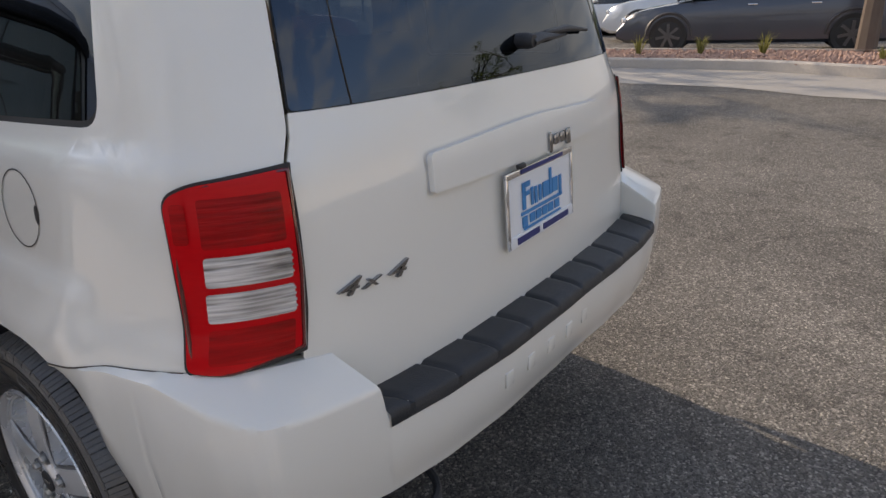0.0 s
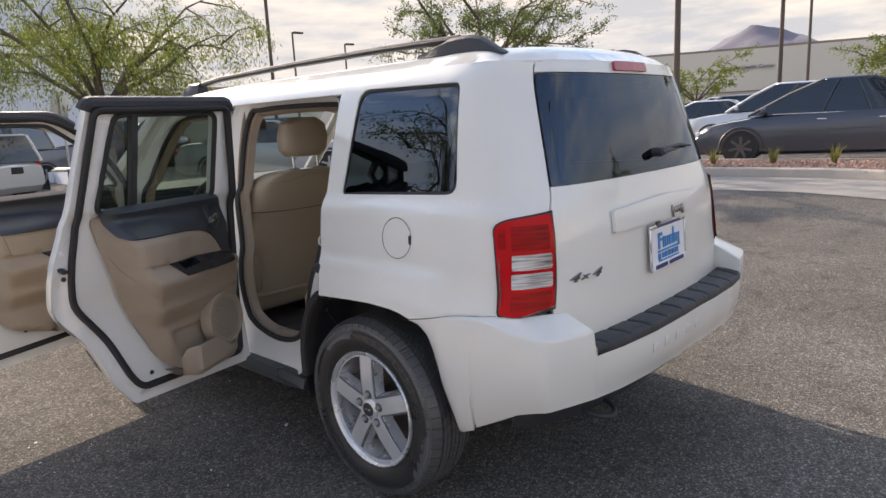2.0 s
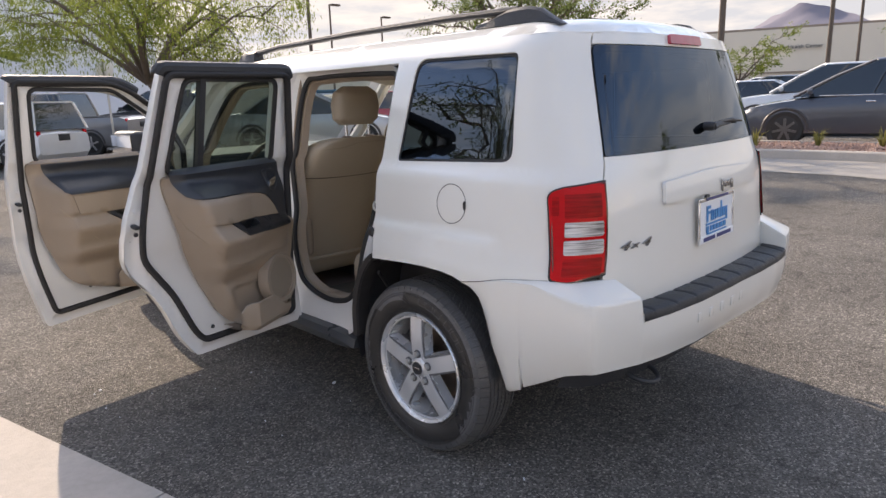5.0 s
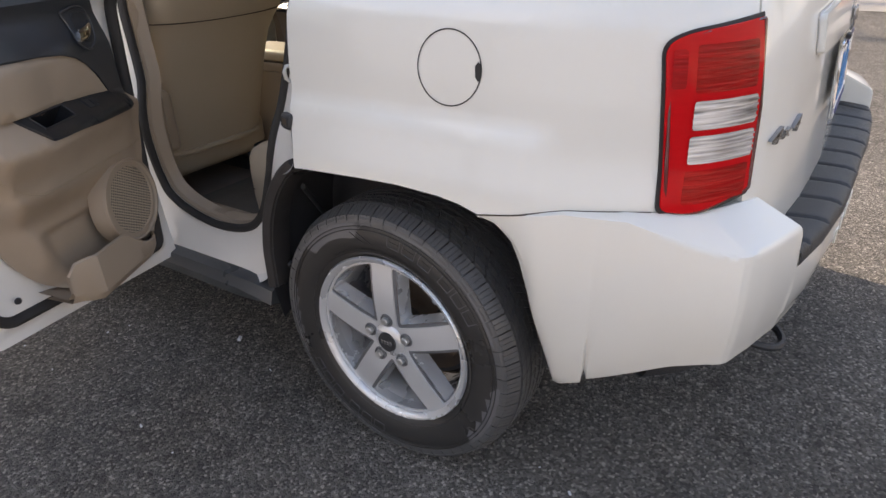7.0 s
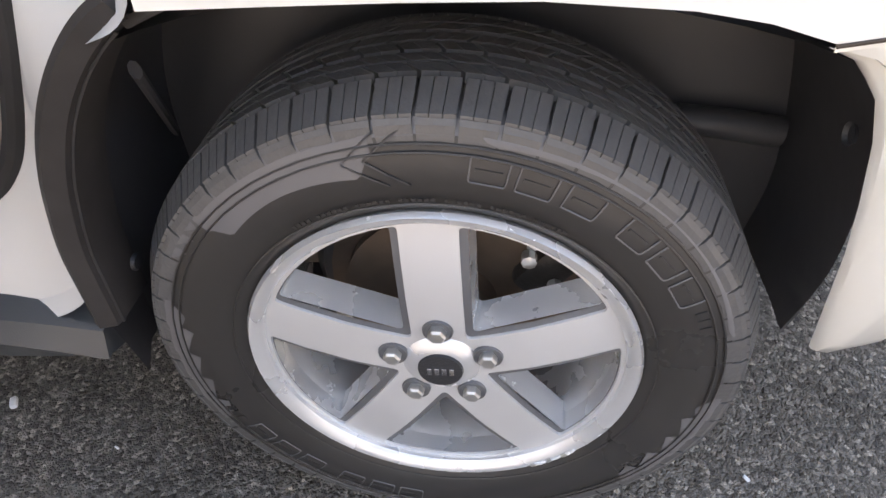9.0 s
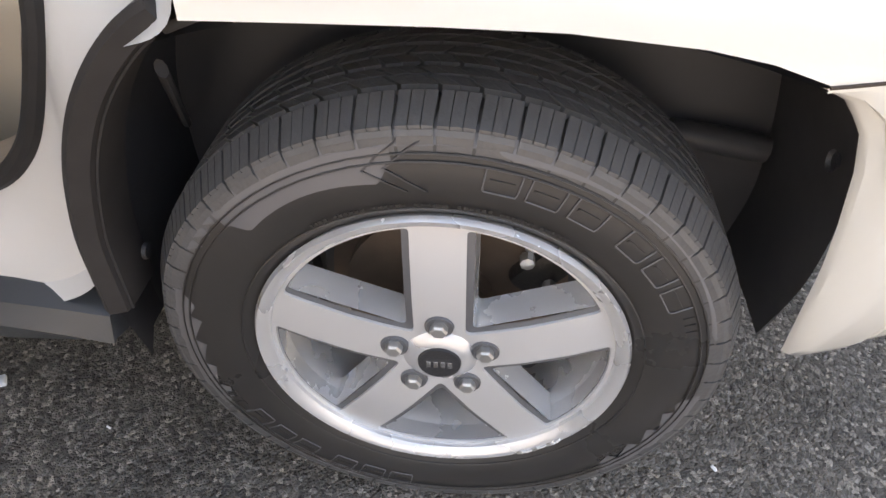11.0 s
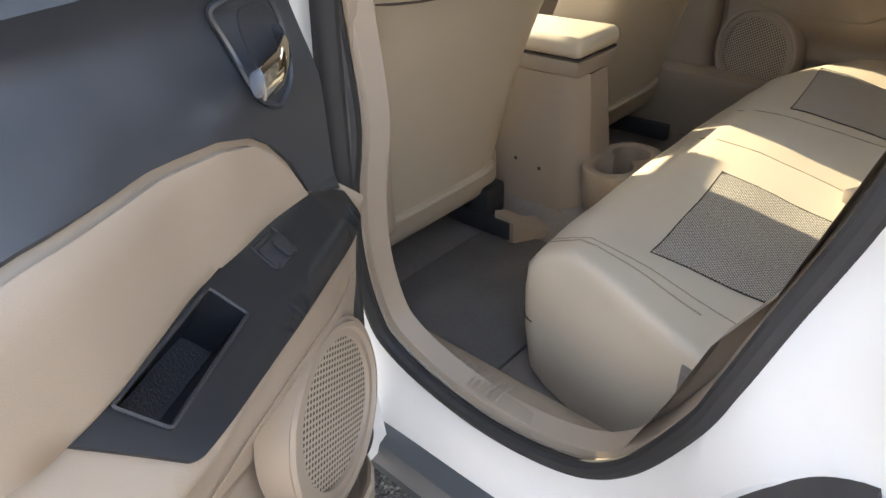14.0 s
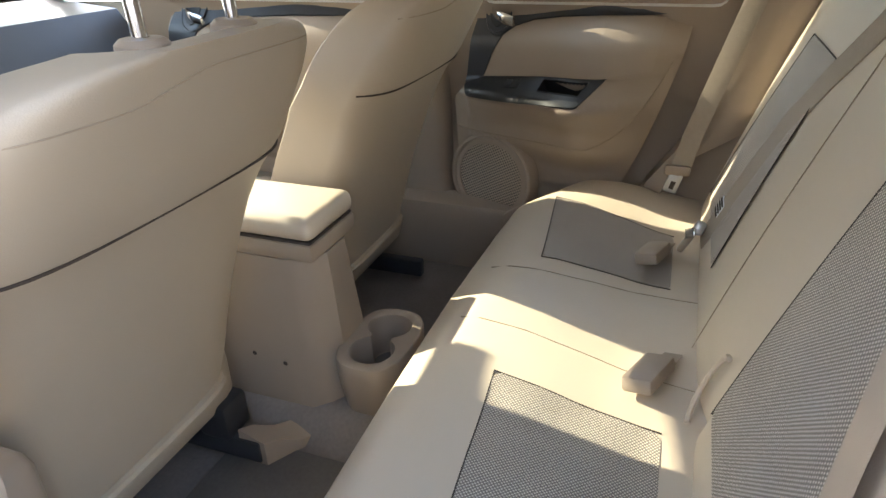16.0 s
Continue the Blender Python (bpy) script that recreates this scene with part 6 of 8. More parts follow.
for (x0, y0), (x1, y1), (x2, y2), (x3, y3) in (((-0.470, 1.238), (-0.205, 1.244), (-0.180, 1.498), (-0.489, 1.478)), ((0.218, 1.252), (0.475, 1.256), (0.556, 1.546), (0.230, 1.513))):
    panel("woven_panel", rounded([(x0, y0, 0.02), (x1, y1, 0.02), (x2, y2, 0.02), (x3, y3, 0.02)]), [], lambda x, y: (x, y, cushion_top(x, y)), 0.02, WEAVE, bench, 0.0, "grey-brown woven seat panel", off=0.0016)
    edge = []
    for (p, q), (r, t) in (((x0, y0), (x3, y3)), ((x3, y3), (x2, y2)), ((x2, y2), (x1, y1))):
        edge += [(p + (r - p) * k / 8, q + (t - q) * k / 8) for k in range(8)]
    edge.append((x1, y1))
    part("seam", tube([(x, y, cushion_top(x, y) + 0.0012) for x, y in edge], 0.0014, 5), SEAM, bench)
for (xa, ya), (xb, yb) in (((-0.04, 1.60), (-0.10, 1.19)), ((0.155, 1.60), (0.175, 1.20))):
    pts = [(xa + (xb - xa) * k / 10, ya + (yb - ya) * k / 10) for k in range(11)]
    part("seam", tube([(x, y, cushion_top(x, y) + 0.0004) for x, y in pts], 0.0010, 5), STITCH, bench)
# stitched seams: over the left edge and along the front
part("seam", tube([(r[4][0], r[4][1] + 0.0006, 0.487) for r in rings], 0.0013, 5), SEAM, bench)
part("seam", tube([Vector(q) + Vector((0, 0, 0.0006)) for q in rings[7][5:16]], 0.0012, 5), STITCH, bench)
part("seam", tube([Vector(q) + Vector((0, 0, 0.0006)) for q in rings[8][5:16]], 0.0009, 5), STITCH, bench)

# rear backrests, split in two, leaning back
def backrest(x0, x1, name, label):
    rings = []
    for k in range(15):
        u = k / 14
        z = 0.60 + 0.62 * u
        yc = 1.175 - 0.205 * u - 0.03 * math.sin(math.pi * u) * 0.3
        th = 0.055 * (0.75 + 0.25 * math.sin(math.pi * min(1, u * 1.1)))
        end = smooth01(min(u / 0.04, (1 - u) / 0.06) + 0.15)
        hw, cx = (x1 - x0) / 2, (x0 + x1) / 2
        if u > 0.6:
            hw *= 1 - 0.06 * smooth01((u - 0.6) / 0.4)
        ring = []
        for i in range(44):
            t = 2 * math.pi * i / 44
            c, s = math.cos(t), math.sin(t)
            ring.append((cx + hw * math.copysign(abs(c) ** 0.28, c), yc + th * end * math.copysign(abs(s) ** 0.55, s), z))
        rings.append(ring)
    return part(name, loft(rings), TAN_SOFT, suv, label, sharp=60)


def back_face(x, z):
    u = (z - 0.60) / 0.62
    th = 0.055 * (0.75 + 0.25 * math.sin(math.pi * min(1, u * 1.1)))
    return (x, 1.175 - 0.205 * u - 0.009 * math.sin(math.pi * u) + th, z)


left_back = backrest(-0.612, -0.190, "rear_backrest", "tan rear backrest with woven panel")
right_back = backrest(-0.182, 0.690, "rear_backrest", "tan rear backrest with woven panel")
for own, quad in ((left_back, ((-0.53, 0.70), (-0.235, 0.70), (-0.245, 1.13), (-0.52, 1.13))), (right_back, ((0.185, 0.70), (0.575, 0.70), (0.470, 1.075), (0.186, 1.075)))):
    panel("woven_panel", rounded([(*q, 0.02) for q in quad]), [], back_face, 0.03, WEAVE_UP, own, 0.0, "grey-brown woven seat panel", flip=True, off=0.0035)
    (xa, za), (xb, zb), (xc, zc), (xd, zd) = quad
    line = []
    for (p, q), (r, t) in (((xa, za), (xd, zd)), ((xd, zd), (xc, zc)), ((xc, zc), (xb, zb))):
        line += [(p + (r - p) * k / 6, q + (t - q) * k / 6) for k in range(7)]
    part("seam", tube([Vector(back_face(x, z)) + Vector((0, 0.003, 0.001)) for x, z in line], 0.0014, 5), SEAM, own)
part("seam", tube([Vector(back_face(0.02, 0.62 + 0.5 * k / 8)) + Vector((0, 0.001, 0)) for k in range(9)], 0.0010, 5), STITCH, right_back)
# hollow at the foot of the wide backrest where the centre strap comes out
part("strap_hollow", tube([Vector(back_face(-0.176 + 0.034 * math.sin(t), 0.690 + 0.060 * math.cos(t))) + Vector((0, 0.004, 0)) for t in (math.pi * k / 12 for k in range(13))], 0.0045, 6), TAN_SOFT, right_back)
# tan fillers between the backrests and the body sides
for sgn in (-1, 1):
    rings = []
    for z in ((0.80, 0.90, 1.10, 1.30, 1.45) if sgn < 0 else (0.50, 0.70, 0.90, 1.10, 1.30, 1.45)):
        yb = 1.165 - 0.30 * (z - 0.6)
        xw = float(np.interp(z, [0.5, 0.9, 1.1, 1.45], [0.75, 0.74, 0.70, 0.61]))
        rings.append([(sgn * (xw - 0.16), yb - 0.02, z), (sgn * (xw - 0.07), yb, z), (sgn * (xw - 0.02), yb + 0.06, z), (sgn * xw, yb + 0.14, z)])
    part("side_filler", loft(rings, closed=False, caps=False), TAN, suv, "tan side trim beside the backrest")

# buckles and belts
def buckle(x, y, z, yaw, lab):
    m = Matrix.Translation((x, y, z)) @ Euler((radians(-12), radians(8), radians(yaw))).to_matrix().to_4x4()
    b = part("belt_buckle", on(m, box((0.105, 0.048, 0.026), (0, 0, 0), 0.006)), TAN, suv, lab)
    part("strap", on(m, box((0.05, 0.03, 0.004), (0.068, -0.006, -0.004), 0.001)), BELT, b)


buckle(-0.105, 1.272, 0.652, -18, "tan seat belt buckle")
buckle(0.315, 1.295, 0.652, -14, "tan seat belt buckle")
def webbing(pts, width, side):
    rings = []
    for p in pts:
        p = Vector(p)
        s = Vector(side) * width / 2
        rings.append([p - s, p + s, p + s + Vector((0, 0.002, 0.001)), p - s + Vector((0, 0.002, 0.001))])
    return loft(rings)


def on_back(x, z, d=0.006):
    return Vector(back_face(x, z)) + Vector((0, d, d * 0.3))


belt_path = [(0.372, 0.665), (0.343, 0.716), (0.292, 0.84), (0.238, 0.963), (0.165, 1.055), (0.082, 1.141), (0.02, 1.21)]
shoulder = part("seat_belt", webbing([on_back(x, z) for x, z in belt_path], 0.046, (0.86, 0.1, 0.45)), BELT, suv, "tan seat belt lying across the backrest")
part("edge", webbing([on_back(x + 0.022, z + 0.010, 0.0065) for x, z in belt_path], 0.004, (0.86, 0.1, 0.45)), SEAM, shoulder)
lb = part("belt_label", webbing([on_back(0.352, 0.735, 0.0095), on_back(0.338, 0.770, 0.0095)], 0.030, (0.86, 0.1, 0.45)), PLATE, shoulder, "white belt label")
for k in range(4):
    q = Vector((0.352 - 0.0035 * k, 0, 0.739 + 0.0085 * k))
    part("print_bar", webbing([on_back(q.x, q.z, 0.0118), on_back(q.x - 0.001, q.z + 0.003, 0.0118)], 0.024, (0.86, 0.1, 0.45)), SEAM, lb)
anchor = part("belt_anchor", box((0.055, 0.022, 0.030), tuple(on_back(0.368, 0.690, 0.022)), 0.007, (20, 25, 0)), STEEL, suv, "steel belt anchor")
part("lug", box((0.035, 0.014, 0.055), tuple(on_back(0.378, 0.650, 0.030)), 0.005, (30, 20, 0)), TAN, anchor)
part("tongue", box((0.050, 0.004, 0.020), tuple(on_back(0.325, 0.690, 0.040)), 0.003, (0, 30, 20)), CHROME, anchor)
part("seat_belt", webbing([(0.672, 1.262, 0.705), (0.668, 1.245, 0.80), (0.655, 1.205, 0.95), (0.640, 1.165, 1.1), (0.615, 1.12, 1.28), (0.59, 1.08, 1.42)], 0.046, (0.35, 0.94, 0)), BELT, suv, "tan seat belt hanging at the pillar")
tg = part("belt_tongue", box((0.014, 0.062, 0.026), (0.664, 1.268, 0.715), 0.005), TAN, suv, "tan belt tongue with a steel plate")
part("tongue_plate", box((0.004, 0.034, 0.050), (0.660, 1.275, 0.682), 0.004, (15, 0, 0)), STEEL, tg)
part("slot", box((0.005, 0.012, 0.022), (0.660, 1.276, 0.677), 0.001, (15, 0, 0)), SEAM, tg)

# front seats
seat_hw = table([0, 0.12, 0.35, 0.58, 0.66, 0.75, 0.86, 0.92, 0.96, 0.985, 1.0], [0.212, 0.232, 0.238, 0.242, 0.258, 0.268, 0.260, 0.244, 0.216, 0.180, 0.12])
seat_th = table([0, 0.1, 0.8, 0.92, 0.97, 1.0], [0.060, 0.070, 0.072, 0.062, 0.046, 0.018])
def front_seat(cx, label, dy=0.0):
    seat = part("front_seat", box((0.50, 0.50, 0.16), (cx, 2.22 + dy, 0.53), 0.05, seg=3), SEAT_BACK, suv, label)
    rings = []
    for u in [k / 26 for k in range(24)] + [0.905, 0.93, 0.95, 0.965, 0.978, 0.988, 0.995, 1.0]:
        z = 0.54 + 0.645 * u
        back = 1.950 - 0.265 * u + 0.035 * math.sin(math.pi * u) + dy - 0.010 * smooth01((u - 0.675) / 0.03)
        hw = seat_hw(u)
        th = seat_th(u)
        ring = []
        for i in range(40):
            t = 2 * math.pi * i / 40
            c, s = math.cos(t), math.sin(t)
            wing = (0.12 if s > 0 else 0.018) * abs(c) ** 3 * (1 - 0.5 * u)
            ring.append((cx + hw * math.copysign(abs(c) ** 0.42, c), back + th + th * math.copysign(abs(s) ** 0.62, s) + wing, z))
        rings.append(ring)
    br = part("backrest", loft(rings), SEAT_BACK, seat, "tan vinyl front backrest")
    def rear(x, u):
        z = 0.54 + 0.645 * u
        hw = seat_hw(u)
        th = seat_th(u)
        c = min(0.999, abs(x) / hw) ** (1 / 0.42)
        s = math.sqrt(1 - c * c)
        return Vector((cx + x, 1.950 - 0.265 * u + 0.035 * math.sin(math.pi * u) + dy - 0.010 * smooth01((u - 0.675) / 0.03) + th - th * s ** 0.62 + 0.018 * c ** 3 * (1 - 0.5 * u), z))
    # seams over the back
    part("seam", tube([rear(x, 0.690 + 0.014 * (x / 0.25) ** 2) for x in [k * 0.02 - 0.26 for k in range(27)]], 0.0020, 5), SEAM, br)
    part("seam", tube([rear(x, 0.960 - 0.035 * smooth01(-x / 0.13) - 0.01 * (x / 0.25) ** 4) for x in [k * 0.02 - 0.24 for k in range(25)]], 0.0011, 5), STITCH, br)
    hem = part("hem", tube([rear(x, 0.012) + Vector((0, -0.004, 0)) for x in [k * 0.03 - 0.21 for k in range(15)]], 0.010, 8), SEAT_BACK, br)
    # headrest on two chrome posts
    hr = []
    for k in range(13):
        u = k / 12
        z = 1.245 + 0.185 * u
        hw = 0.135 * float(np.interp(u, [0, 0.15, 0.5, 0.85, 1], [0.70, 0.94, 1.0, 0.90, 0.55]))
        th = 0.055 * float(np.interp(u, [0, 0.15, 0.5, 0.85, 1], [0.55, 0.9, 1.0, 0.85, 0.4]))
        hr.append([(cx + hw * math.copysign(abs(math.cos(t)) ** 0.55, math.cos(t)), 1.735 + dy - 0.01 * u + th * math.copysign(abs(math.sin(t)) ** 0.7, math.sin(t)), z) for t in (2 * math.pi * i / 32 for i in range(32))])
    hd = part("headrest", loft(hr), SEAT_BACK, seat, "tan headrest on two chrome posts")
    for sx in (-0.070, 0.070):
        part("post", tube([(cx + sx, 1.722 + dy, 1.15), (cx + sx, 1.726 + dy, 1.27)], 0.0075, 12), CHROME, hd, "chrome headrest post")
        part("collar", spin([(-0.006, 0.026), (0.003, 0.0255), (0.008, 0.020), (0.009, 0.008)], 20, "z", centre=(cx + sx, 1.722 + dy, 1.184)), TAN, hd, "tan post collar")
    part("seat_rail", box((0.03, 0.5, 0.05), (cx - 0.19, 2.15 + dy, 0.39), 0.006), BLACK, seat)
    part("seat_rail", box((0.03, 0.5, 0.05), (cx + 0.19, 2.15 + dy, 0.39), 0.006), BLACK, seat)
    return seat


driver = front_seat(-0.405, "tan vinyl front seat with headrest raised", 0.04)
front_seat(0.365, "tan vinyl front seat beside the console", 0.02)
rail_cover = part("rail_end_cover", loft([[(-0.225 + 0.05 * k, 1.985 - 0.030 * k, z0 + 0.02), (-0.225 + 0.05 * k, 1.985 - 0.03 * k - 0.055, z0), (-0.225 + 0.05 * k, 1.985 - 0.03 * k - 0.055, 0.36), (-0.225 + 0.05 * k, 1.985 - 0.03 * k, 0.36)] for k, z0 in ((0, 0.415), (0.5, 0.41), (1.2, 0.385), (1.8, 0.378))]), TAN, suv, "tan seat rail end cover")
part("rail_motor", box((0.07, 0.07, 0.08), (-0.205, 2.03, 0.45), 0.01), BLACK, suv, "black seat mechanism")

# centre console with its armrest lid and cup holders
rings = []
for z, x0, x1, y in ((0.36, -0.108, 0.108, 1.830), (0.50, -0.094, 0.098, 1.842), (0.70, -0.084, 0.088, 1.862), (0.735, -0.083, 0.086, 1.866)):
    rings.append([(x0, y + 0.9, z), (x0, y + 0.06, z), (x0 + 0.02, y + 0.02, z), (x0 + 0.05, y, z), (x1 - 0.05, y, z), (x1 - 0.02, y + 0.02, z), (x1, y + 0.06, z), (x1, y + 0.9, z)])
console = part("centre_console", loft(rings), TAN, suv, "tan centre console", sharp=30)
part("bin", box((0.172, 0.34, 0.036), (0.002, 2.036, 0.752), 0.008), TAN, console)
part("lid_gap", box((0.162, 0.330, 0.005), (0.002, 2.036, 0.7715), 0.001), SEAM, console)
part("armrest_lid", box((0.174, 0.34, 0.046), (0.002, 2.034, 0.796), 0.020, seg=4), TAN_SOFT, console, "tan armrest lid")
for y, z in ((2.022, 0.514), (1.952, 0.504)):
    part("screw_hole", spin([(0.0, 0.0), (0.0, 0.005)], 10, "x", centre=(-0.0950, y, z)), SEAM, console)
def cup_ring(z, kind, grow):
    """One level of the holder: its stadium outside, or the two joined wells."""
    out = []
    for k in range(72):
        t = 2 * math.pi * k / 72
        c, q = math.cos(t), math.sin(t)
        if kind == "outside":
            r = (abs(c / 0.112) ** 2.8 + abs(q / 0.072) ** 2.8) ** (-1 / 2.8)
        else:
            r = max(0.022 / max(abs(q), 0.2) ** 0.5 if abs(q) > 0.6 else 0.0, 0.044 * abs(c) + math.sqrt(max(0.045 ** 2 - (0.044 * q) ** 2, 0.0)))
        out.append((0.003 + r * grow * c, 1.785 + r * grow * q, z))
    return out


rings = [cup_ring(z, "outside", g) for z, g in ((0.37, 0.70), (0.42, 0.86), (0.47, 0.95), (0.515, 1.0), (0.530, 1.0), (0.537, 0.98), (0.539, 0.95))]
rings += [cup_ring(z, "well", g) for z, g in ((0.539, 1.03), (0.537, 0.99), (0.530, 0.965), (0.450, 0.90), (0.446, 0.80))]
holder = part("cup_holder", loft(rings), TAN, suv, "tan double cup holder at the console foot")
# dark sheet added on the floor, for the shade deep in the well
part("well_shade", loft([cup_ring(z, "well", g) for z, g in ((0.4465, 0.86), (0.449, 0.86))]), MAT_DARK, holder, "dark sheet for the shade deep in the cup well")

# right-hand doors, seen from inside, shut
def mirror_wrap(y, z):
    p = wrap(y, z)
    return (-p[0], p[1], p[2])


r_side = [(1.38, 0.345), (2.97, 0.345), (2.97, 1.10), (2.60, 1.475), (2.50, 1.548), (1.095, 1.548), (1.10, 1.49), (1.12, 1.12), (1.124, 0.97), (1.10, 0.78), (1.215, 0.61), (1.285, 0.43)]
light_a = rounded([(1.81, 1.118), (1.20, 1.118), (1.19, 1.440), (1.80, 1.448)], 0.04)
light_b = rounded([(2.86, 1.115), (1.975, 1.115), (1.95, 1.437), (2.46, 1.442)], 0.04)
shut = panel("side_doors", r_side, [light_a, light_b], mirror_wrap, 0.08, PAINT, suv, 0.05, "white shut doors of the far side")
panel("inner_frame", r_side, [light_a, light_b], lambda y, z: (mirror_wrap(y, z)[0] - 0.045, y, z), 0.08, TAN, shut, 0.0, "tan window frame lining", flip=True)
for lt in (light_a, light_b):
    panel("window_glass", lt, [], lambda y, z: (mirror_wrap(y, z)[0] - 0.03, y, z), 0.2, FAR_GLASS if lt is light_a else WINDOW, shut, 0.0)
trim_door(shut, 1.85, 1.25, 0.0, -1, True, 0.018)
trim_door(shut, 2.86, 2.06, 1.0, -1, True)
part("far_sill", box((0.12, 1.8, 0.30), (0.73, 2.15, 0.40), 0.02), TAN, suv, "tan sill lining")
rb2 = [[(-x + 0.045, y + 0.11, z) for x, y, z in r] for r in rb]
part("pillar_trim", loft(rb2), TAN, suv, "tan centre pillar trim")

# front end: windscreen, dash, bonnet, wings
part("windscreen", loft([[(-0.70, 3.52, 1.06), (-0.35, 3.60, 1.06), (0.35, 3.60, 1.06), (0.70, 3.52, 1.06)], [(-0.60, 2.82, 1.55), (-0.3, 2.88, 1.57), (0.3, 2.88, 1.57), (0.60, 2.82, 1.55)]], closed=False, caps=False), SCREEN, suv, "clear windscreen")
for sx in (-1, 1):
    part("front_pillar", tube([(sx * 0.76, 3.35, 1.06), (sx * 0.70, 3.05, 1.27), (sx * 0.645, 2.75, 1.50), (sx * 0.64, 2.5, 1.53)], [0.045, 0.042, 0.04, 0.03], 8), PAINT, suv, "white windscreen pillar")
    panel("front_wing", [(2.965, 0.50), (3.10, 0.62), (3.2, 0.74), (3.5, 0.78), (3.82, 0.74), (3.95, 0.60), (4.30, 0.55), (4.30, 1.0), (3.4, 1.075), (2.965, 1.09)], [], wrap if sx < 0 else mirror_wrap, 0.1, PAINT, suv, 0.03, "white front wing", flip=sx < 0)
    panel("front_corner", [(3.90, 0.35), (4.30, 0.35), (4.30, 0.60), (3.98, 0.60)], [], wrap if sx < 0 else mirror_wrap, 0.1, PAINT, suv, 0.03, flip=sx < 0)
part("bonnet", loft([[(x, y, z0 - 0.06 * (x / 0.75) ** 4) for x in (-0.76, -0.6, -0.3, 0, 0.3, 0.6, 0.76)] for y, z0 in ((3.40, 1.055), (3.8, 1.05), (4.2, 1.03), (4.34, 0.97), (4.36, 0.8))], closed=False, caps=False), PAINT, suv, "white bonnet")
part("front_bumper", box((1.60, 0.16, 0.36), (0, 4.32, 0.52), 0.06, seg=3), PAINT, suv)
dash = part("dashboard", loft([[(x, 3.50, 1.06), (x, 3.25, 1.085), (x, 3.00, 1.06), (x, 2.92, 0.95), (x, 2.95, 0.72), (x, 3.1, 0.55)] for x in (-0.72, 0.72)], closed=False, caps=False), NAVY, suv, "charcoal dashboard")
part("centre_stack", box((0.26, 0.10, 0.34), (0.0, 2.915, 0.86), 0.02), NAVY, dash, "charcoal radio stack")
for x, z in ((-0.07, 0.80), (0.0, 0.80), (0.07, 0.80), (-0.08, 0.93)):
    part("knob", spin([(0.0, 0.026), (-0.018, 0.022), (-0.02, 0.0)], 16, "y", centre=(x, 2.865, z)), CHROME, dash, "silver ringed knob")
part("radio_face", box((0.20, 0.006, 0.09), (0.0, 2.863, 0.95), 0.006), BLACK, dash)
wheel_c = Vector((-0.375, 2.66, 0.98))
wm = Matrix.Translation(wheel_c) @ Euler((radians(-62), 0, 0)).to_matrix().to_4x4()
steer = part("steering_wheel", on(wm, tube([(0.185 * math.cos(t), 0.185 * math.sin(t), 0) for t in (2 * math.pi * k / 36 for k in range(36))], 0.015, 8, True)), NAVY, suv, "black steering wheel")
part("spokes", on(wm, box((0.34, 0.05, 0.02), (0, 0, -0.01), 0.008)), NAVY, steer)
part("boss", on(wm, box((0.14, 0.12, 0.05), (0, 0, -0.01), 0.02)), NAVY, steer)
part("column", tube([wheel_c, wheel_c + Vector((0, 0.3, -0.12))], 0.04, 10), NAVY, steer)
part("inside_mirror", box((0.24, 0.03, 0.07), (0.0, 2.90, 1.42), 0.012), BLACK, suv, "black inside mirror")
part("front_bulkhead", box((1.5, 0.04, 0.62), (0, 3.20, 0.62), 0.01), LINER, suv)
part("tail_lining", box((1.20, 0.03, 0.40), (0, 0.24, 0.90), 0.01), TAN, suv)
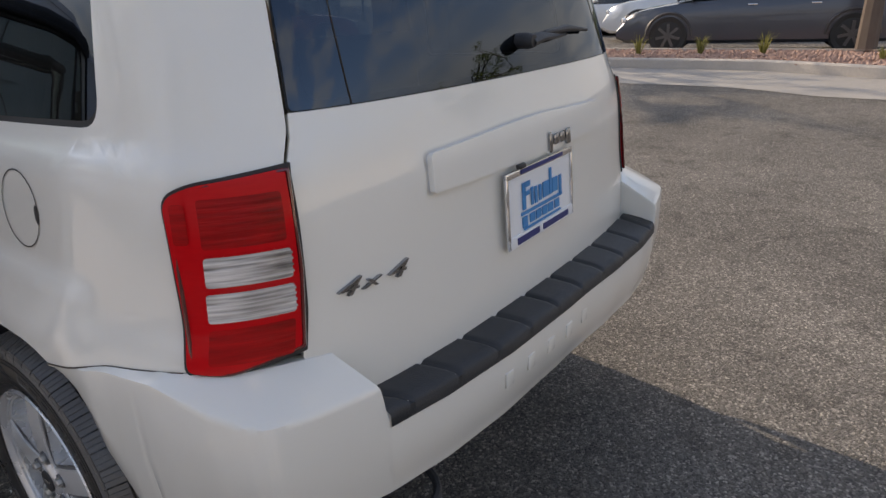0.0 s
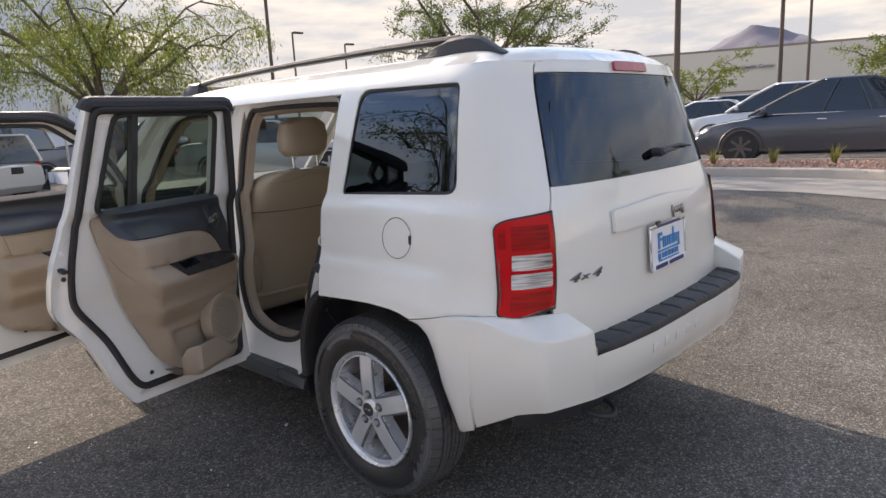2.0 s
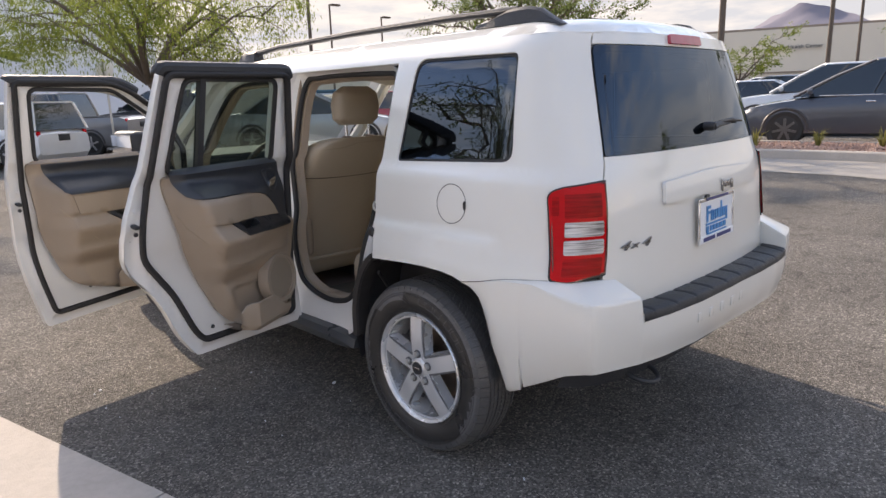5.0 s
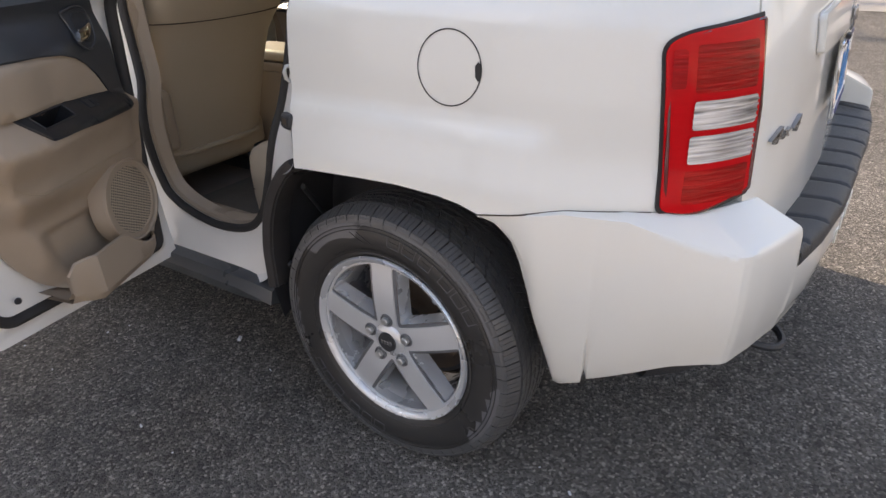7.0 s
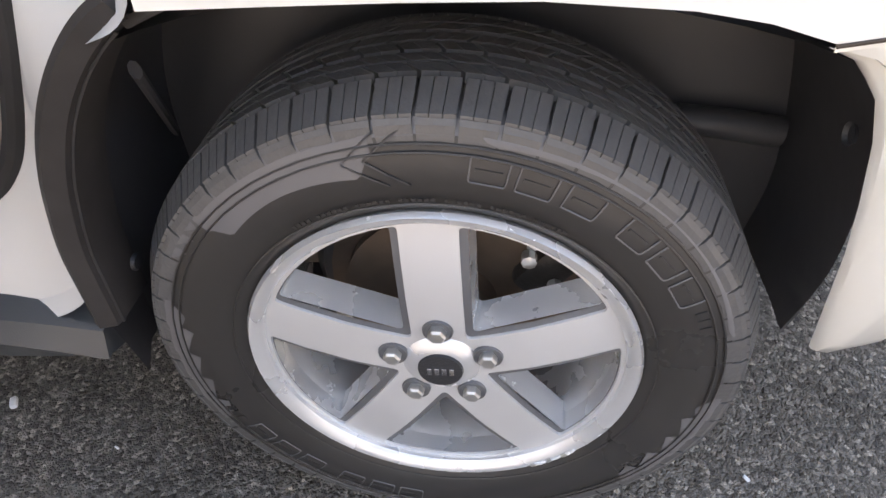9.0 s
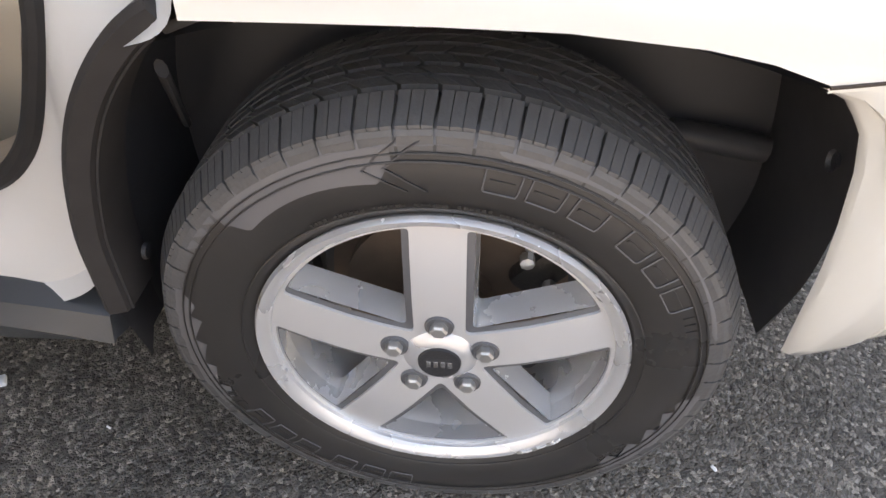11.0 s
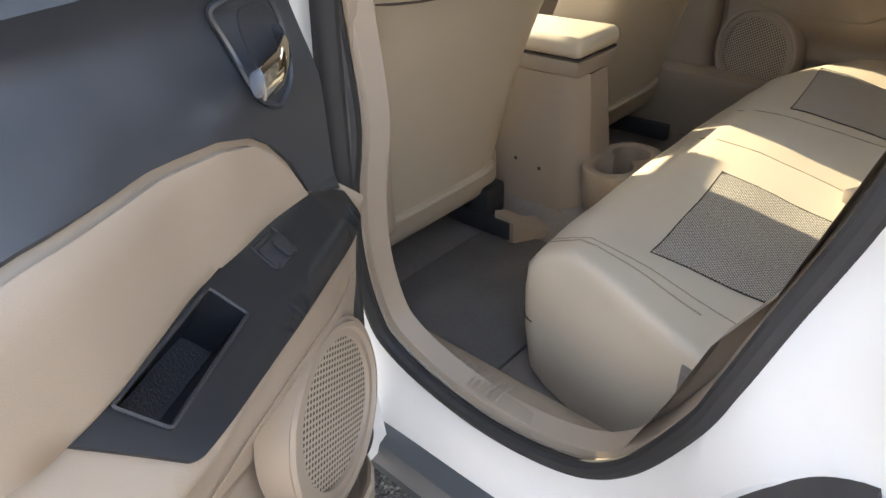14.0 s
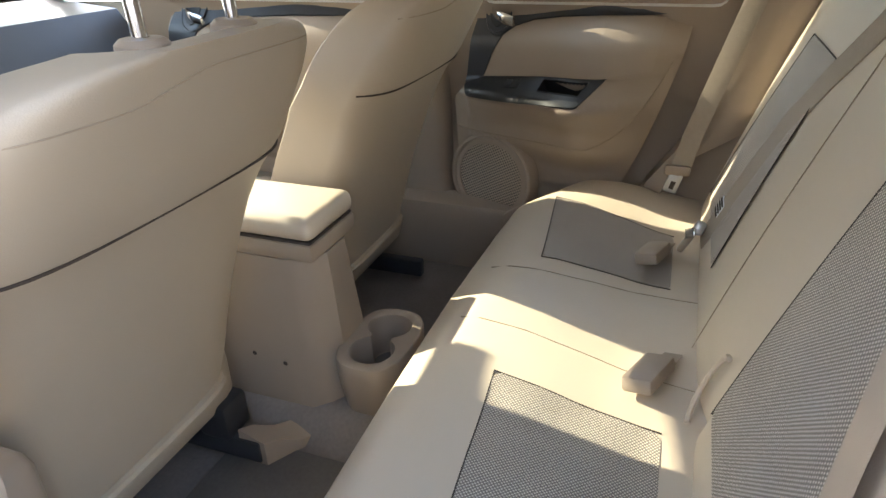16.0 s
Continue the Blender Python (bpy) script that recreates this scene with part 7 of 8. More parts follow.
# ---- ground ----
def asphalt_material():
    m = bpy.data.materials.new("worn_asphalt")
    m.use_nodes = True
    n, l = m.node_tree.nodes, m.node_tree.links
    b = n["Principled BSDF"]
    b.inputs["Roughness"].default_value = 0.92
    b.inputs["Specular IOR Level"].default_value = 0.25
    tc = n.new("ShaderNodeTexCoord")
    cell = n.new("ShaderNodeTexVoronoi")
    cell.inputs["Scale"].default_value = 140
    fine = n.new("ShaderNodeTexVoronoi")
    fine.inputs["Scale"].default_value = 260
    sep = n.new("ShaderNodeSeparateColor")
    ramp = n.new("ShaderNodeValToRGB")
    e = ramp.color_ramp.elements
    e[0].position, e[0].color = 0.0, (0.105, 0.096, 0.087, 1)
    e[1].position, e[1].color = 1.0, (0.52, 0.47, 0.41, 1)
    for pos, col in ((0.35, (0.165, 0.152, 0.137)), (0.65, (0.215, 0.198, 0.178)), (0.88, (0.30, 0.275, 0.245))):
        k = e.new(pos)
        k.color = (*col, 1)
    big = n.new("ShaderNodeTexNoise")
    big.inputs["Scale"].default_value, big.inputs["Detail"].default_value = 0.9, 7.0
    spot = n.new("ShaderNodeTexNoise")
    spot.inputs["Scale"].default_value, spot.inputs["Detail"].default_value = 6.5, 5.0
    mr, mr2 = n.new("ShaderNodeMapRange"), n.new("ShaderNodeMapRange")
    mr.inputs["From Min"].default_value, mr.inputs["From Max"].default_value = 0.3, 0.7
    mr.inputs["To Min"].default_value, mr.inputs["To Max"].default_value = 0.72, 1.15
    mr2.inputs["From Min"].default_value, mr2.inputs["From Max"].default_value = 0.35, 0.45
    mr2.inputs["To Min"].default_value, mr2.inputs["To Max"].default_value = 0.78, 1.0
    mul, mul2 = n.new("ShaderNodeMixRGB"), n.new("ShaderNodeMixRGB")
    mul.blend_type = mul2.blend_type = "MULTIPLY"
    mul.inputs["Fac"].default_value = mul2.inputs["Fac"].default_value = 1.0
    for t in (cell, fine, big, spot):
        l.new(tc.outputs["Object"], t.inputs["Vector"])
    l.new(cell.outputs["Color"], sep.inputs["Color"])
    l.new(sep.outputs["Red"], ramp.inputs["Fac"])
    l.new(big.outputs["Fac"], mr.inputs["Value"])
    l.new(spot.outputs["Fac"], mr2.inputs["Value"])
    l.new(ramp.outputs["Color"], mul.inputs["Color1"])
    l.new(mr.outputs["Result"], mul.inputs["Color2"])
    l.new(mul.outputs["Color"], mul2.inputs["Color1"])
    l.new(mr2.outputs["Result"], mul2.inputs["Color2"])
    l.new(mul2.outputs["Color"], b.inputs["Base Color"])
    bu = n.new("ShaderNodeBump")
    bu.inputs["Strength"].default_value, bu.inputs["Distance"].default_value = 0.95, 0.008
    ad = n.new("ShaderNodeMath")
    ad.operation = "ADD"
    l.new(cell.outputs["Distance"], ad.inputs[0])
    l.new(fine.outputs["Distance"], ad.inputs[1])
    l.new(ad.outputs[0], bu.inputs["Height"])
    bu.invert = True
    l.new(bu.outputs["Normal"], b.inputs["Normal"])
    return m


ASPHALT = asphalt_material()
CONCRETE = material("pale_concrete", (0.40, 0.355, 0.31), 0.9, 0, (0.52, 0.465, 0.41), 0.5, 40, bump=0.4, bump_scale=160)
GRAVEL = material("red_gravel", (0.20, 0.115, 0.085), 0.9, 0, (0.42, 0.27, 0.21), 0.6, 9)
def rise(x):
    return 0.20 * smooth01((x - 1.5) / 7.0)


bm = bmesh.new()
xs = [-600, -200, -60, -20, -8, -4] + [-2 + 0.5 * k for k in range(24)] + [10.5, 12, 20, 60, 200, 600, 1500]
ys = [-600, -200, -60, -20, -8, -4, 0, 4, 8, 12, 20, 40, 100, 300, 900]
grid = [[bm.verts.new((x, y, rise(x))) for x in xs] for y in ys]
for a, b in zip(grid, grid[1:]):
    for i in range(len(xs) - 1):
        bm.faces.new((a[i], a[i + 1], b[i + 1], b[i]))
tagged(part("ground", bm, ASPHALT, None), "worn speckled grey asphalt of a parking lot", "ground", kind="structure")

# concrete walk beside the car, in slabs with joints
walk_dir = Vector((-0.229, 0.973))
walk_out = Vector((-0.973, -0.229))
o = Vector((-1.708, 1.314))
pavement = thing("pavement", "pale pinkish concrete walk along the asphalt", "pavement", kind="structure")
for i in range(-3, 6):
    for j in range(2):
        c = [o + walk_dir * (1.5 * i + a) + walk_out * (1.5 * j + b) for a, b in ((0.003, 0.0), (1.494, 0.0), (1.494, 1.494), (0.003, 1.494))]
        part("slab", prism([tuple(p) for p in c], lambda u, v, w: (u, v, -0.05 + w), 0.062), CONCRETE, pavement, smooth=False)

# raised planting island with kerb, gutter and red gravel
kerb_line = closed_curve([(8.95, 9.0, 0), (9.15, 6.0, 0), (9.30, 3.4, 0), (9.35, 1.6, 0), (9.0, 0.5, 0), (8.75, -0.4, 0), (9.1, -1.5, 0), (10.2, -2.0, 0), (11.4, -1.6, 0), (11.75, 0, 0), (11.6, 3, 0), (11.3, 6, 0), (11.0, 9, 0), (10.2, 10.2, 0)], 168)
centre = Vector((10.3, 3.5, 0))
rings = [[], [], [], [], []]
for i, p in enumerate(kerb_line):
    a, b = kerb_line[i - 1], kerb_line[(i + 1) % len(kerb_line)]
    t = (b - a).normalized()
    n = Vector((t.y, -t.x, 0))
    if n.dot(p - centre) < 0:
        n = -n
    z = rise(p.x)
    for r, (off, h) in zip(rings, ((0.02, -0.02), (0.0, 0.13), (-0.02, 0.15), (-0.15, 0.15), (-0.16, 0.02))):
        q = p + n * off
        r.append((q.x, q.y, z + h))
kerb = part("kerb", loft([list(x) for x in zip(*rings)] + [[r[0] for r in rings]], closed=False, caps=False), CONCRETE, None)
tagged(kerb, "pale concrete kerb round a planting island", "kerb", kind="structure")
g_in = [p + (centre - p).normalized() * 0.12 for p in kerb_line]
bm = bmesh.new()
f = bm.faces.new([bm.verts.new((p.x, p.y, rise(p.x) + 0.10)) for p in g_in])
bmesh.ops.triangulate(bm, faces=[f])
tagged(part("gravel_bed", bm, GRAVEL, None), "red gravel bed of the planting island", "gravel", kind="structure")
# gutter apron
gut = []
for p in kerb_line[:84]:
    if p.y < 8.9:
        gut.append(p)
rows = [[(p.x - d, p.y - (0.3 * d if p.y < 0.4 else 0), rise(p.x - d) + 0.006) for p in gut] for d in (0.0, 0.7, 1.4, 1.9)]
GUTTER = material("worn_gutter_concrete", (0.25, 0.232, 0.208), 0.9, 0, (0.34, 0.315, 0.285), 0.5, 9, bump=0.4, bump_scale=120)
gutter = part("gutter", loft(rows, closed=False, caps=False), GUTTER, None)
tagged(gutter, "pale concrete gutter apron before the kerb", "gutter", kind="structure")
rnd = random.Random(4)
def inside(x, y, poly):
    hit = False
    for i in range(len(poly)):
        a, b = poly[i - 1], poly[i]
        if (a.y > y) != (b.y > y) and x < (b.x - a.x) * (y - a.y) / (b.y - a.y) + a.x:
            hit = not hit
    return hit


verts, faces = [], []
count = 0
while count < 5200:
    x, y = rnd.uniform(8.8, 11.7), rnd.uniform(-2, 8)
    if not inside(x, y, g_in):
        continue
    r = rnd.uniform(0.018, 0.05)
    z = rise(x) + 0.10 + r * 0.4
    k = len(verts)
    tw = rnd.uniform(0, 3)
    for a in range(4):
        t = tw + a * math.pi / 2
        verts.append((x + r * math.cos(t) * rnd.uniform(0.7, 1.2), y + r * math.sin(t) * rnd.uniform(0.7, 1.2), z + rnd.uniform(-0.3, 0.3) * r))
    verts += [(x, y, z + r * 0.8), (x, y, z - r)]
    for a in range(4):
        faces += [(k + a, k + (a + 1) % 4, k + 4), (k + (a + 1) % 4, k + a, k + 5)]
    count += 1
me = bpy.data.meshes.new("gravel")
me.from_pydata(verts, [], faces)
GRAVEL_STONE = material("gravel_stone", (0.22, 0.125, 0.095), 0.9, 0, (0.50, 0.34, 0.27), 0.5, 22)
tagged(part("gravel", me, GRAVEL_STONE, None, smooth=False), "loose red and pink gravel on the island", "gravel", kind="stuff")

# ---- plants ----
def leaf_material(name, a, b, glow=0.5):
    m = bpy.data.materials.new(name)
    m.use_nodes = True
    n, l = m.node_tree.nodes, m.node_tree.links
    n.clear()
    d, t, mx, o = n.new("ShaderNodeBsdfDiffuse"), n.new("ShaderNodeBsdfTranslucent"), n.new("ShaderNodeMixShader"), n.new("ShaderNodeOutputMaterial")
    g, r = n.new("ShaderNodeNewGeometry"), n.new("ShaderNodeValToRGB")
    r.color_ramp.elements[0].color, r.color_ramp.elements[1].color = (*a, 1), (*b, 1)
    l.new(g.outputs["Random Per Island"], r.inputs["Fac"])
    l.new(r.outputs["Color"], d.inputs["Color"])
    l.new(r.outputs["Color"], t.inputs["Color"])
    mx.inputs["Fac"].default_value = glow
    l.new(d.outputs["BSDF"], mx.inputs[1])
    l.new(t.outputs["BSDF"], mx.inputs[2])
    l.new(mx.outputs["Shader"], o.inputs["Surface"])
    return m


BARK = material("grey_brown_bark", (0.085, 0.062, 0.048), 0.9, 0, (0.16, 0.125, 0.10), 0.6, 14, bump=0.6, bump_scale=40, aniso=(1, 1, 0.3))
LEAF_FEATHER = leaf_material("feathery_leaf", (0.13, 0.17, 0.035), (0.28, 0.32, 0.09), 0.55)
LEAF_OAK = leaf_material("small_oak_leaf", (0.07, 0.11, 0.035), (0.19, 0.23, 0.08), 0.5)
LEAF_GRASS = leaf_material("desert_grass_blade", (0.16, 0.17, 0.05), (0.34, 0.32, 0.12), 0.4)
def tree(base, label, trunk_h, crown_r, crown_h, leaves, size, seed, mat, lean=(0, 0), droop=0.0, trunk_r=0.12, limbs=7, thin=1.0):
    """Trunk, limbs, branches and twigs; leaves sit in sprays along the twigs, so that gaps stay between them."""
    rn = random.Random(seed)
    t = thing("tree", label, "tree", at=base)
    top = Vector((lean[0], lean[1], trunk_h))
    bm = tube([Vector((0, 0, -0.05)), Vector((lean[0] * 0.2, lean[1] * 0.2, trunk_h * 0.4)), top], [trunk_r * 1.2, trunk_r * 0.95, trunk_r * 0.8], 8)
    sprays = []
    for i in range(limbs):
        ang = 2 * math.pi * (i + rn.uniform(-0.3, 0.3)) / limbs
        reach = crown_r * rn.uniform(0.62, 1.0)
        end = top + Vector((math.cos(ang) * reach, math.sin(ang) * reach, crown_h * rn.uniform(0.30, 0.95)))
        mid = top.lerp(end, 0.45) + Vector((rn.uniform(-0.25, 0.25), rn.uniform(-0.25, 0.25), crown_h * rn.uniform(-0.04, 0.16)))
        pts = [top - Vector((0, 0, 0.1)), top.lerp(mid, 0.5) + Vector((rn.uniform(-.12, .12), rn.uniform(-.12, .12), 0.04)), mid, mid.lerp(end, 0.55) + Vector((rn.uniform(-.15, .15), rn.uniform(-.15, .15), 0.07 * crown_h)), end]
        tube(pts, [trunk_r * 0.62, trunk_r * 0.48, trunk_r * 0.36, trunk_r * 0.22, trunk_r * 0.08], 6, bm=bm)
        for j in range(7):
            a = pts[1].lerp(pts[2], 0.5 + 0.25 * j) if j < 2 else pts[2].lerp(pts[3], (j - 2) / 2.5) if j < 4 else pts[3].lerp(pts[4], (j - 4) / 2)
            out = (a - top)
            out.z = 0
            d = (out.normalized() * 0.7 + Vector((rn.gauss(0, 0.7), rn.gauss(0, 0.7), rn.gauss(0.25, 0.5)))).normalized()
            b = a + d * crown_r * rn.uniform(0.22, 0.42)
            kink = a.lerp(b, 0.5) + Vector((rn.gauss(0, 0.05), rn.gauss(0, 0.05), 0.07)) * crown_r * 0.4
            tube([a, kink, b], [trunk_r * 0.20, trunk_r * 0.13, trunk_r * 0.05], 5, bm=bm)
            for k in range(6):
                p = kink.lerp(b, k / 5) if k > 1 else a.lerp(kink, 0.4 + 0.4 * k)
                e = (d * 0.5 + Vector((rn.gauss(0, 0.8), rn.gauss(0, 0.8), rn.gauss(0.1 - droop * 0.9, 0.5)))).normalized()
                q = p + e * crown_r * rn.uniform(0.10, 0.22)
                tube([p, p.lerp(q, 0.5) + Vector((0, 0, 0.02)), q], [trunk_r * 0.055, trunk_r * 0.04, trunk_r * 0.02], 4, bm=bm)
                sprays.append((p, q, e))
    part("trunk", bm, BARK, t, "branching grey-brown trunk")
    vs, fs = [], []
    per = max(1, leaves // len(sprays))
    for p, q, e in sprays:
        if rn.random() < 0.10:
            continue
        hang = crown_r * rn.uniform(0.04, 0.13) * droop
        for i in range(int(per * rn.uniform(0.6, 1.5))):
            u = rn.random()
            c = p.lerp(q, u) + Vector((rn.gauss(0, 1), rn.gauss(0, 1), rn.gauss(0, 0.8))) * crown_r * 0.028 + Vector((0, 0, -hang * rn.random() * 2 * u))
            s = size * rn.uniform(0.6, 1.3)
            ax = (e * 0.6 + Vector((rn.gauss(0, 0.7), rn.gauss(0, 0.7), rn.gauss(0, 0.7) - droop * 1.3))).normalized()
            sd = ax.orthogonal().normalized()
            sd.rotate(Matrix.Rotation(rn.uniform(0, 6.28), 3, ax))
            k = len(vs)
            w = s * 0.22 * thin
            vs += [c, c + ax * s * 0.5 + sd * w, c + ax * s, c + ax * s * 0.5 - sd * w]
            fs.append((k, k + 1, k + 2, k + 3))
    me = bpy.data.meshes.new("crown")
    me.from_pydata([tuple(v) for v in vs], [], fs)
    part("crown", me, mat, t, "airy crown of small leaves", smooth=False)
    return t


tree((4.1, 13.9, 0), "leaning desert tree with fine drooping yellow-green foliage", 2.0, 3.4, 2.9, 34000, 0.085, 11, LEAF_FEATHER, (-0.75, 0.2), 0.9, 0.11, 11, 0.6)
tree((9.4, 8.2, rise(9.4) + 0.08), "broad tree with dark green small leaves on the island", 2.0, 2.4, 2.1, 19000, 0.06, 5, LEAF_OAK, (0.1, 0.2), 0.0, 0.10, 9)
tree((21.7, 8.6, 0.3), "young thin-leaved tree beside a lamp pole", 1.4, 1.6, 1.8, 5000, 0.085, 9, LEAF_FEATHER, (0.1, 0), 0.2, 0.06, 6)
tree((11.4, 0.42, 0.42), "slender island tree with a pale straight trunk", 3.0, 2.4, 1.9, 7500, 0.085, 21, LEAF_OAK, (0.15, 0.0), 0.0, 0.13, 7)
tree((24.5, 2.2, 0.3), "green shade tree in the far lot", 1.8, 2.4, 2.0, 5500, 0.10, 31, LEAF_FEATHER, (0, 0), 0.3, 0.12, 7)
tree((-6.2, 3.6, 0), "desert tree mirrored in the car's side glass", 1.9, 2.8, 2.8, 12000, 0.055, 41, LEAF_OAK, (0, 0), 0.2, 0.14, 8)
tree((-7.5, -1.8, 0), "desert tree mirrored in the car's side glass", 2.1, 3.0, 2.6, 12000, 0.055, 43, LEAF_OAK, (0, 0), 0.2, 0.15, 8)
# added out of view; its crown only tones down what the tail mirrors
tree((13.5, -10.5, 0.2), "tall tree added unseen behind the camera to darken reflections", 2.4, 2.6, 3.0, 6000, 0.10, 47, LEAF_FEATHER, (0, 0), 0.3, 0.14, 8)

def grass_tuft(x, y, seed, s=1.0):
    rn = random.Random(seed)
    vs, fs = [], []
    for i in range(46):
        a, ln = rn.uniform(0, 6.28), rn.uniform(0.22, 0.48) * s
        lean = rn.uniform(0.15, 0.8)
        d, sd = Vector((math.cos(a), math.sin(a), 0)), Vector((-math.sin(a), math.cos(a), 0)) * 0.008
        k = len(vs)
        p0, p1, p2 = d * 0.02, d * ln * lean * 0.45 + Vector((0, 0, ln * 0.6)), d * ln * lean + Vector((0, 0, ln * (1 - 0.35 * lean)))
        vs += [p0 - sd, p0 + sd, p1 + sd * 0.8, p1 - sd * 0.8, p2]
        fs += [(k, k + 1, k + 2, k + 3), (k + 3, k + 2, k + 4)]
    me = bpy.data.meshes.new("blades")
    me.from_pydata([tuple(v) for v in vs], [], fs)
    t = thing("grass_tuft", "spiky yellow-green desert grass in red gravel", "plant", "tufts on the island", at=(x, y, rise(x) + 0.10))
    part("blades", me, LEAF_GRASS, t, smooth=False)


for i, (x, y) in enumerate(((10.4, 3.75), (10.6, 2.75), (10.8, 1.8), (10.2, 0.1), (10.4, 5.6))):
    grass_tuft(x, y, 60 + i, 0.95 if i != 3 else 0.5)

# palm
palm = thing("palm", "small fan palm with a shaggy brown trunk", "palm tree", at=(2.3, 24.6, 0))
part("trunk", tube([(0, 0, 0), (0.02, 0, 1.2), (0.05, 0, 2.2), (0.06, 0, 3.2)], [0.26, 0.24, 0.26, 0.18], 10), BARK, palm, "shaggy palm trunk")
for i in range(26):
    rn = random.Random(100 + i)
    a, el = 2 * math.pi * i / 26 * 3.1, rn.uniform(-0.3, 1.2)
    d = Vector((math.cos(a) * math.cos(el), math.sin(a) * math.cos(el), math.sin(el)))
    side = d.cross(Vector((0, 0, 1))).normalized()
    vs, fs = [], []
    for k in range(9):
        t = (k - 4) / 4
        e = (d + side * t * 0.6).normalized() * rn.uniform(0.85, 1.05)
        j = len(vs)
        b0 = Vector((0.06, 0, 3.2)) + d * 0.25
        vs += [b0 - side * 0.01, b0 + side * 0.01, b0 + e * 0.6 + side * 0.03, b0 + e - Vector((0, 0, 0.12)), b0 + e * 0.6 - side * 0.03]
        fs.append((j, j + 1, j + 2, j + 3, j + 4))
    me = bpy.data.meshes.new("frond")
    me.from_pydata([tuple(v) for v in vs], [], fs)
    part("frond", me, LEAF_FEATHER, palm, smooth=False)

# ---- parked cars ----
CAR_GLASS = material("dark_car_glass", (0.012, 0.015, 0.018), 0.06, 0, (0.02, 0.024, 0.028), 0.6, 3, coat=1.0)
CAR_TYRE = material("far_tyre", (0.02, 0.02, 0.02), 0.7, 0, (0.035, 0.035, 0.035), 0.6, 20)
CAR_RIM = material("far_rim", (0.4, 0.41, 0.42), 0.35, 0.7, (0.5, 0.5, 0.5), 0.6, 20)
CAR_RIM_DARK = material("black_rim", (0.10, 0.10, 0.105), 0.3, 0.6, (0.15, 0.15, 0.155), 0.6, 20, coat=0.5)
HEADLIGHT = material("headlight_glass", (0.6, 0.62, 0.64), 0.12, 0.3, (0.8, 0.8, 0.8), 0.6, 20, coat=1.0)
def car_paint(name, c):
    return material(name, c, 0.28, 0.25, tuple(min(1, v * 1.15) for v in c), 0.6, 4, coat=0.9)


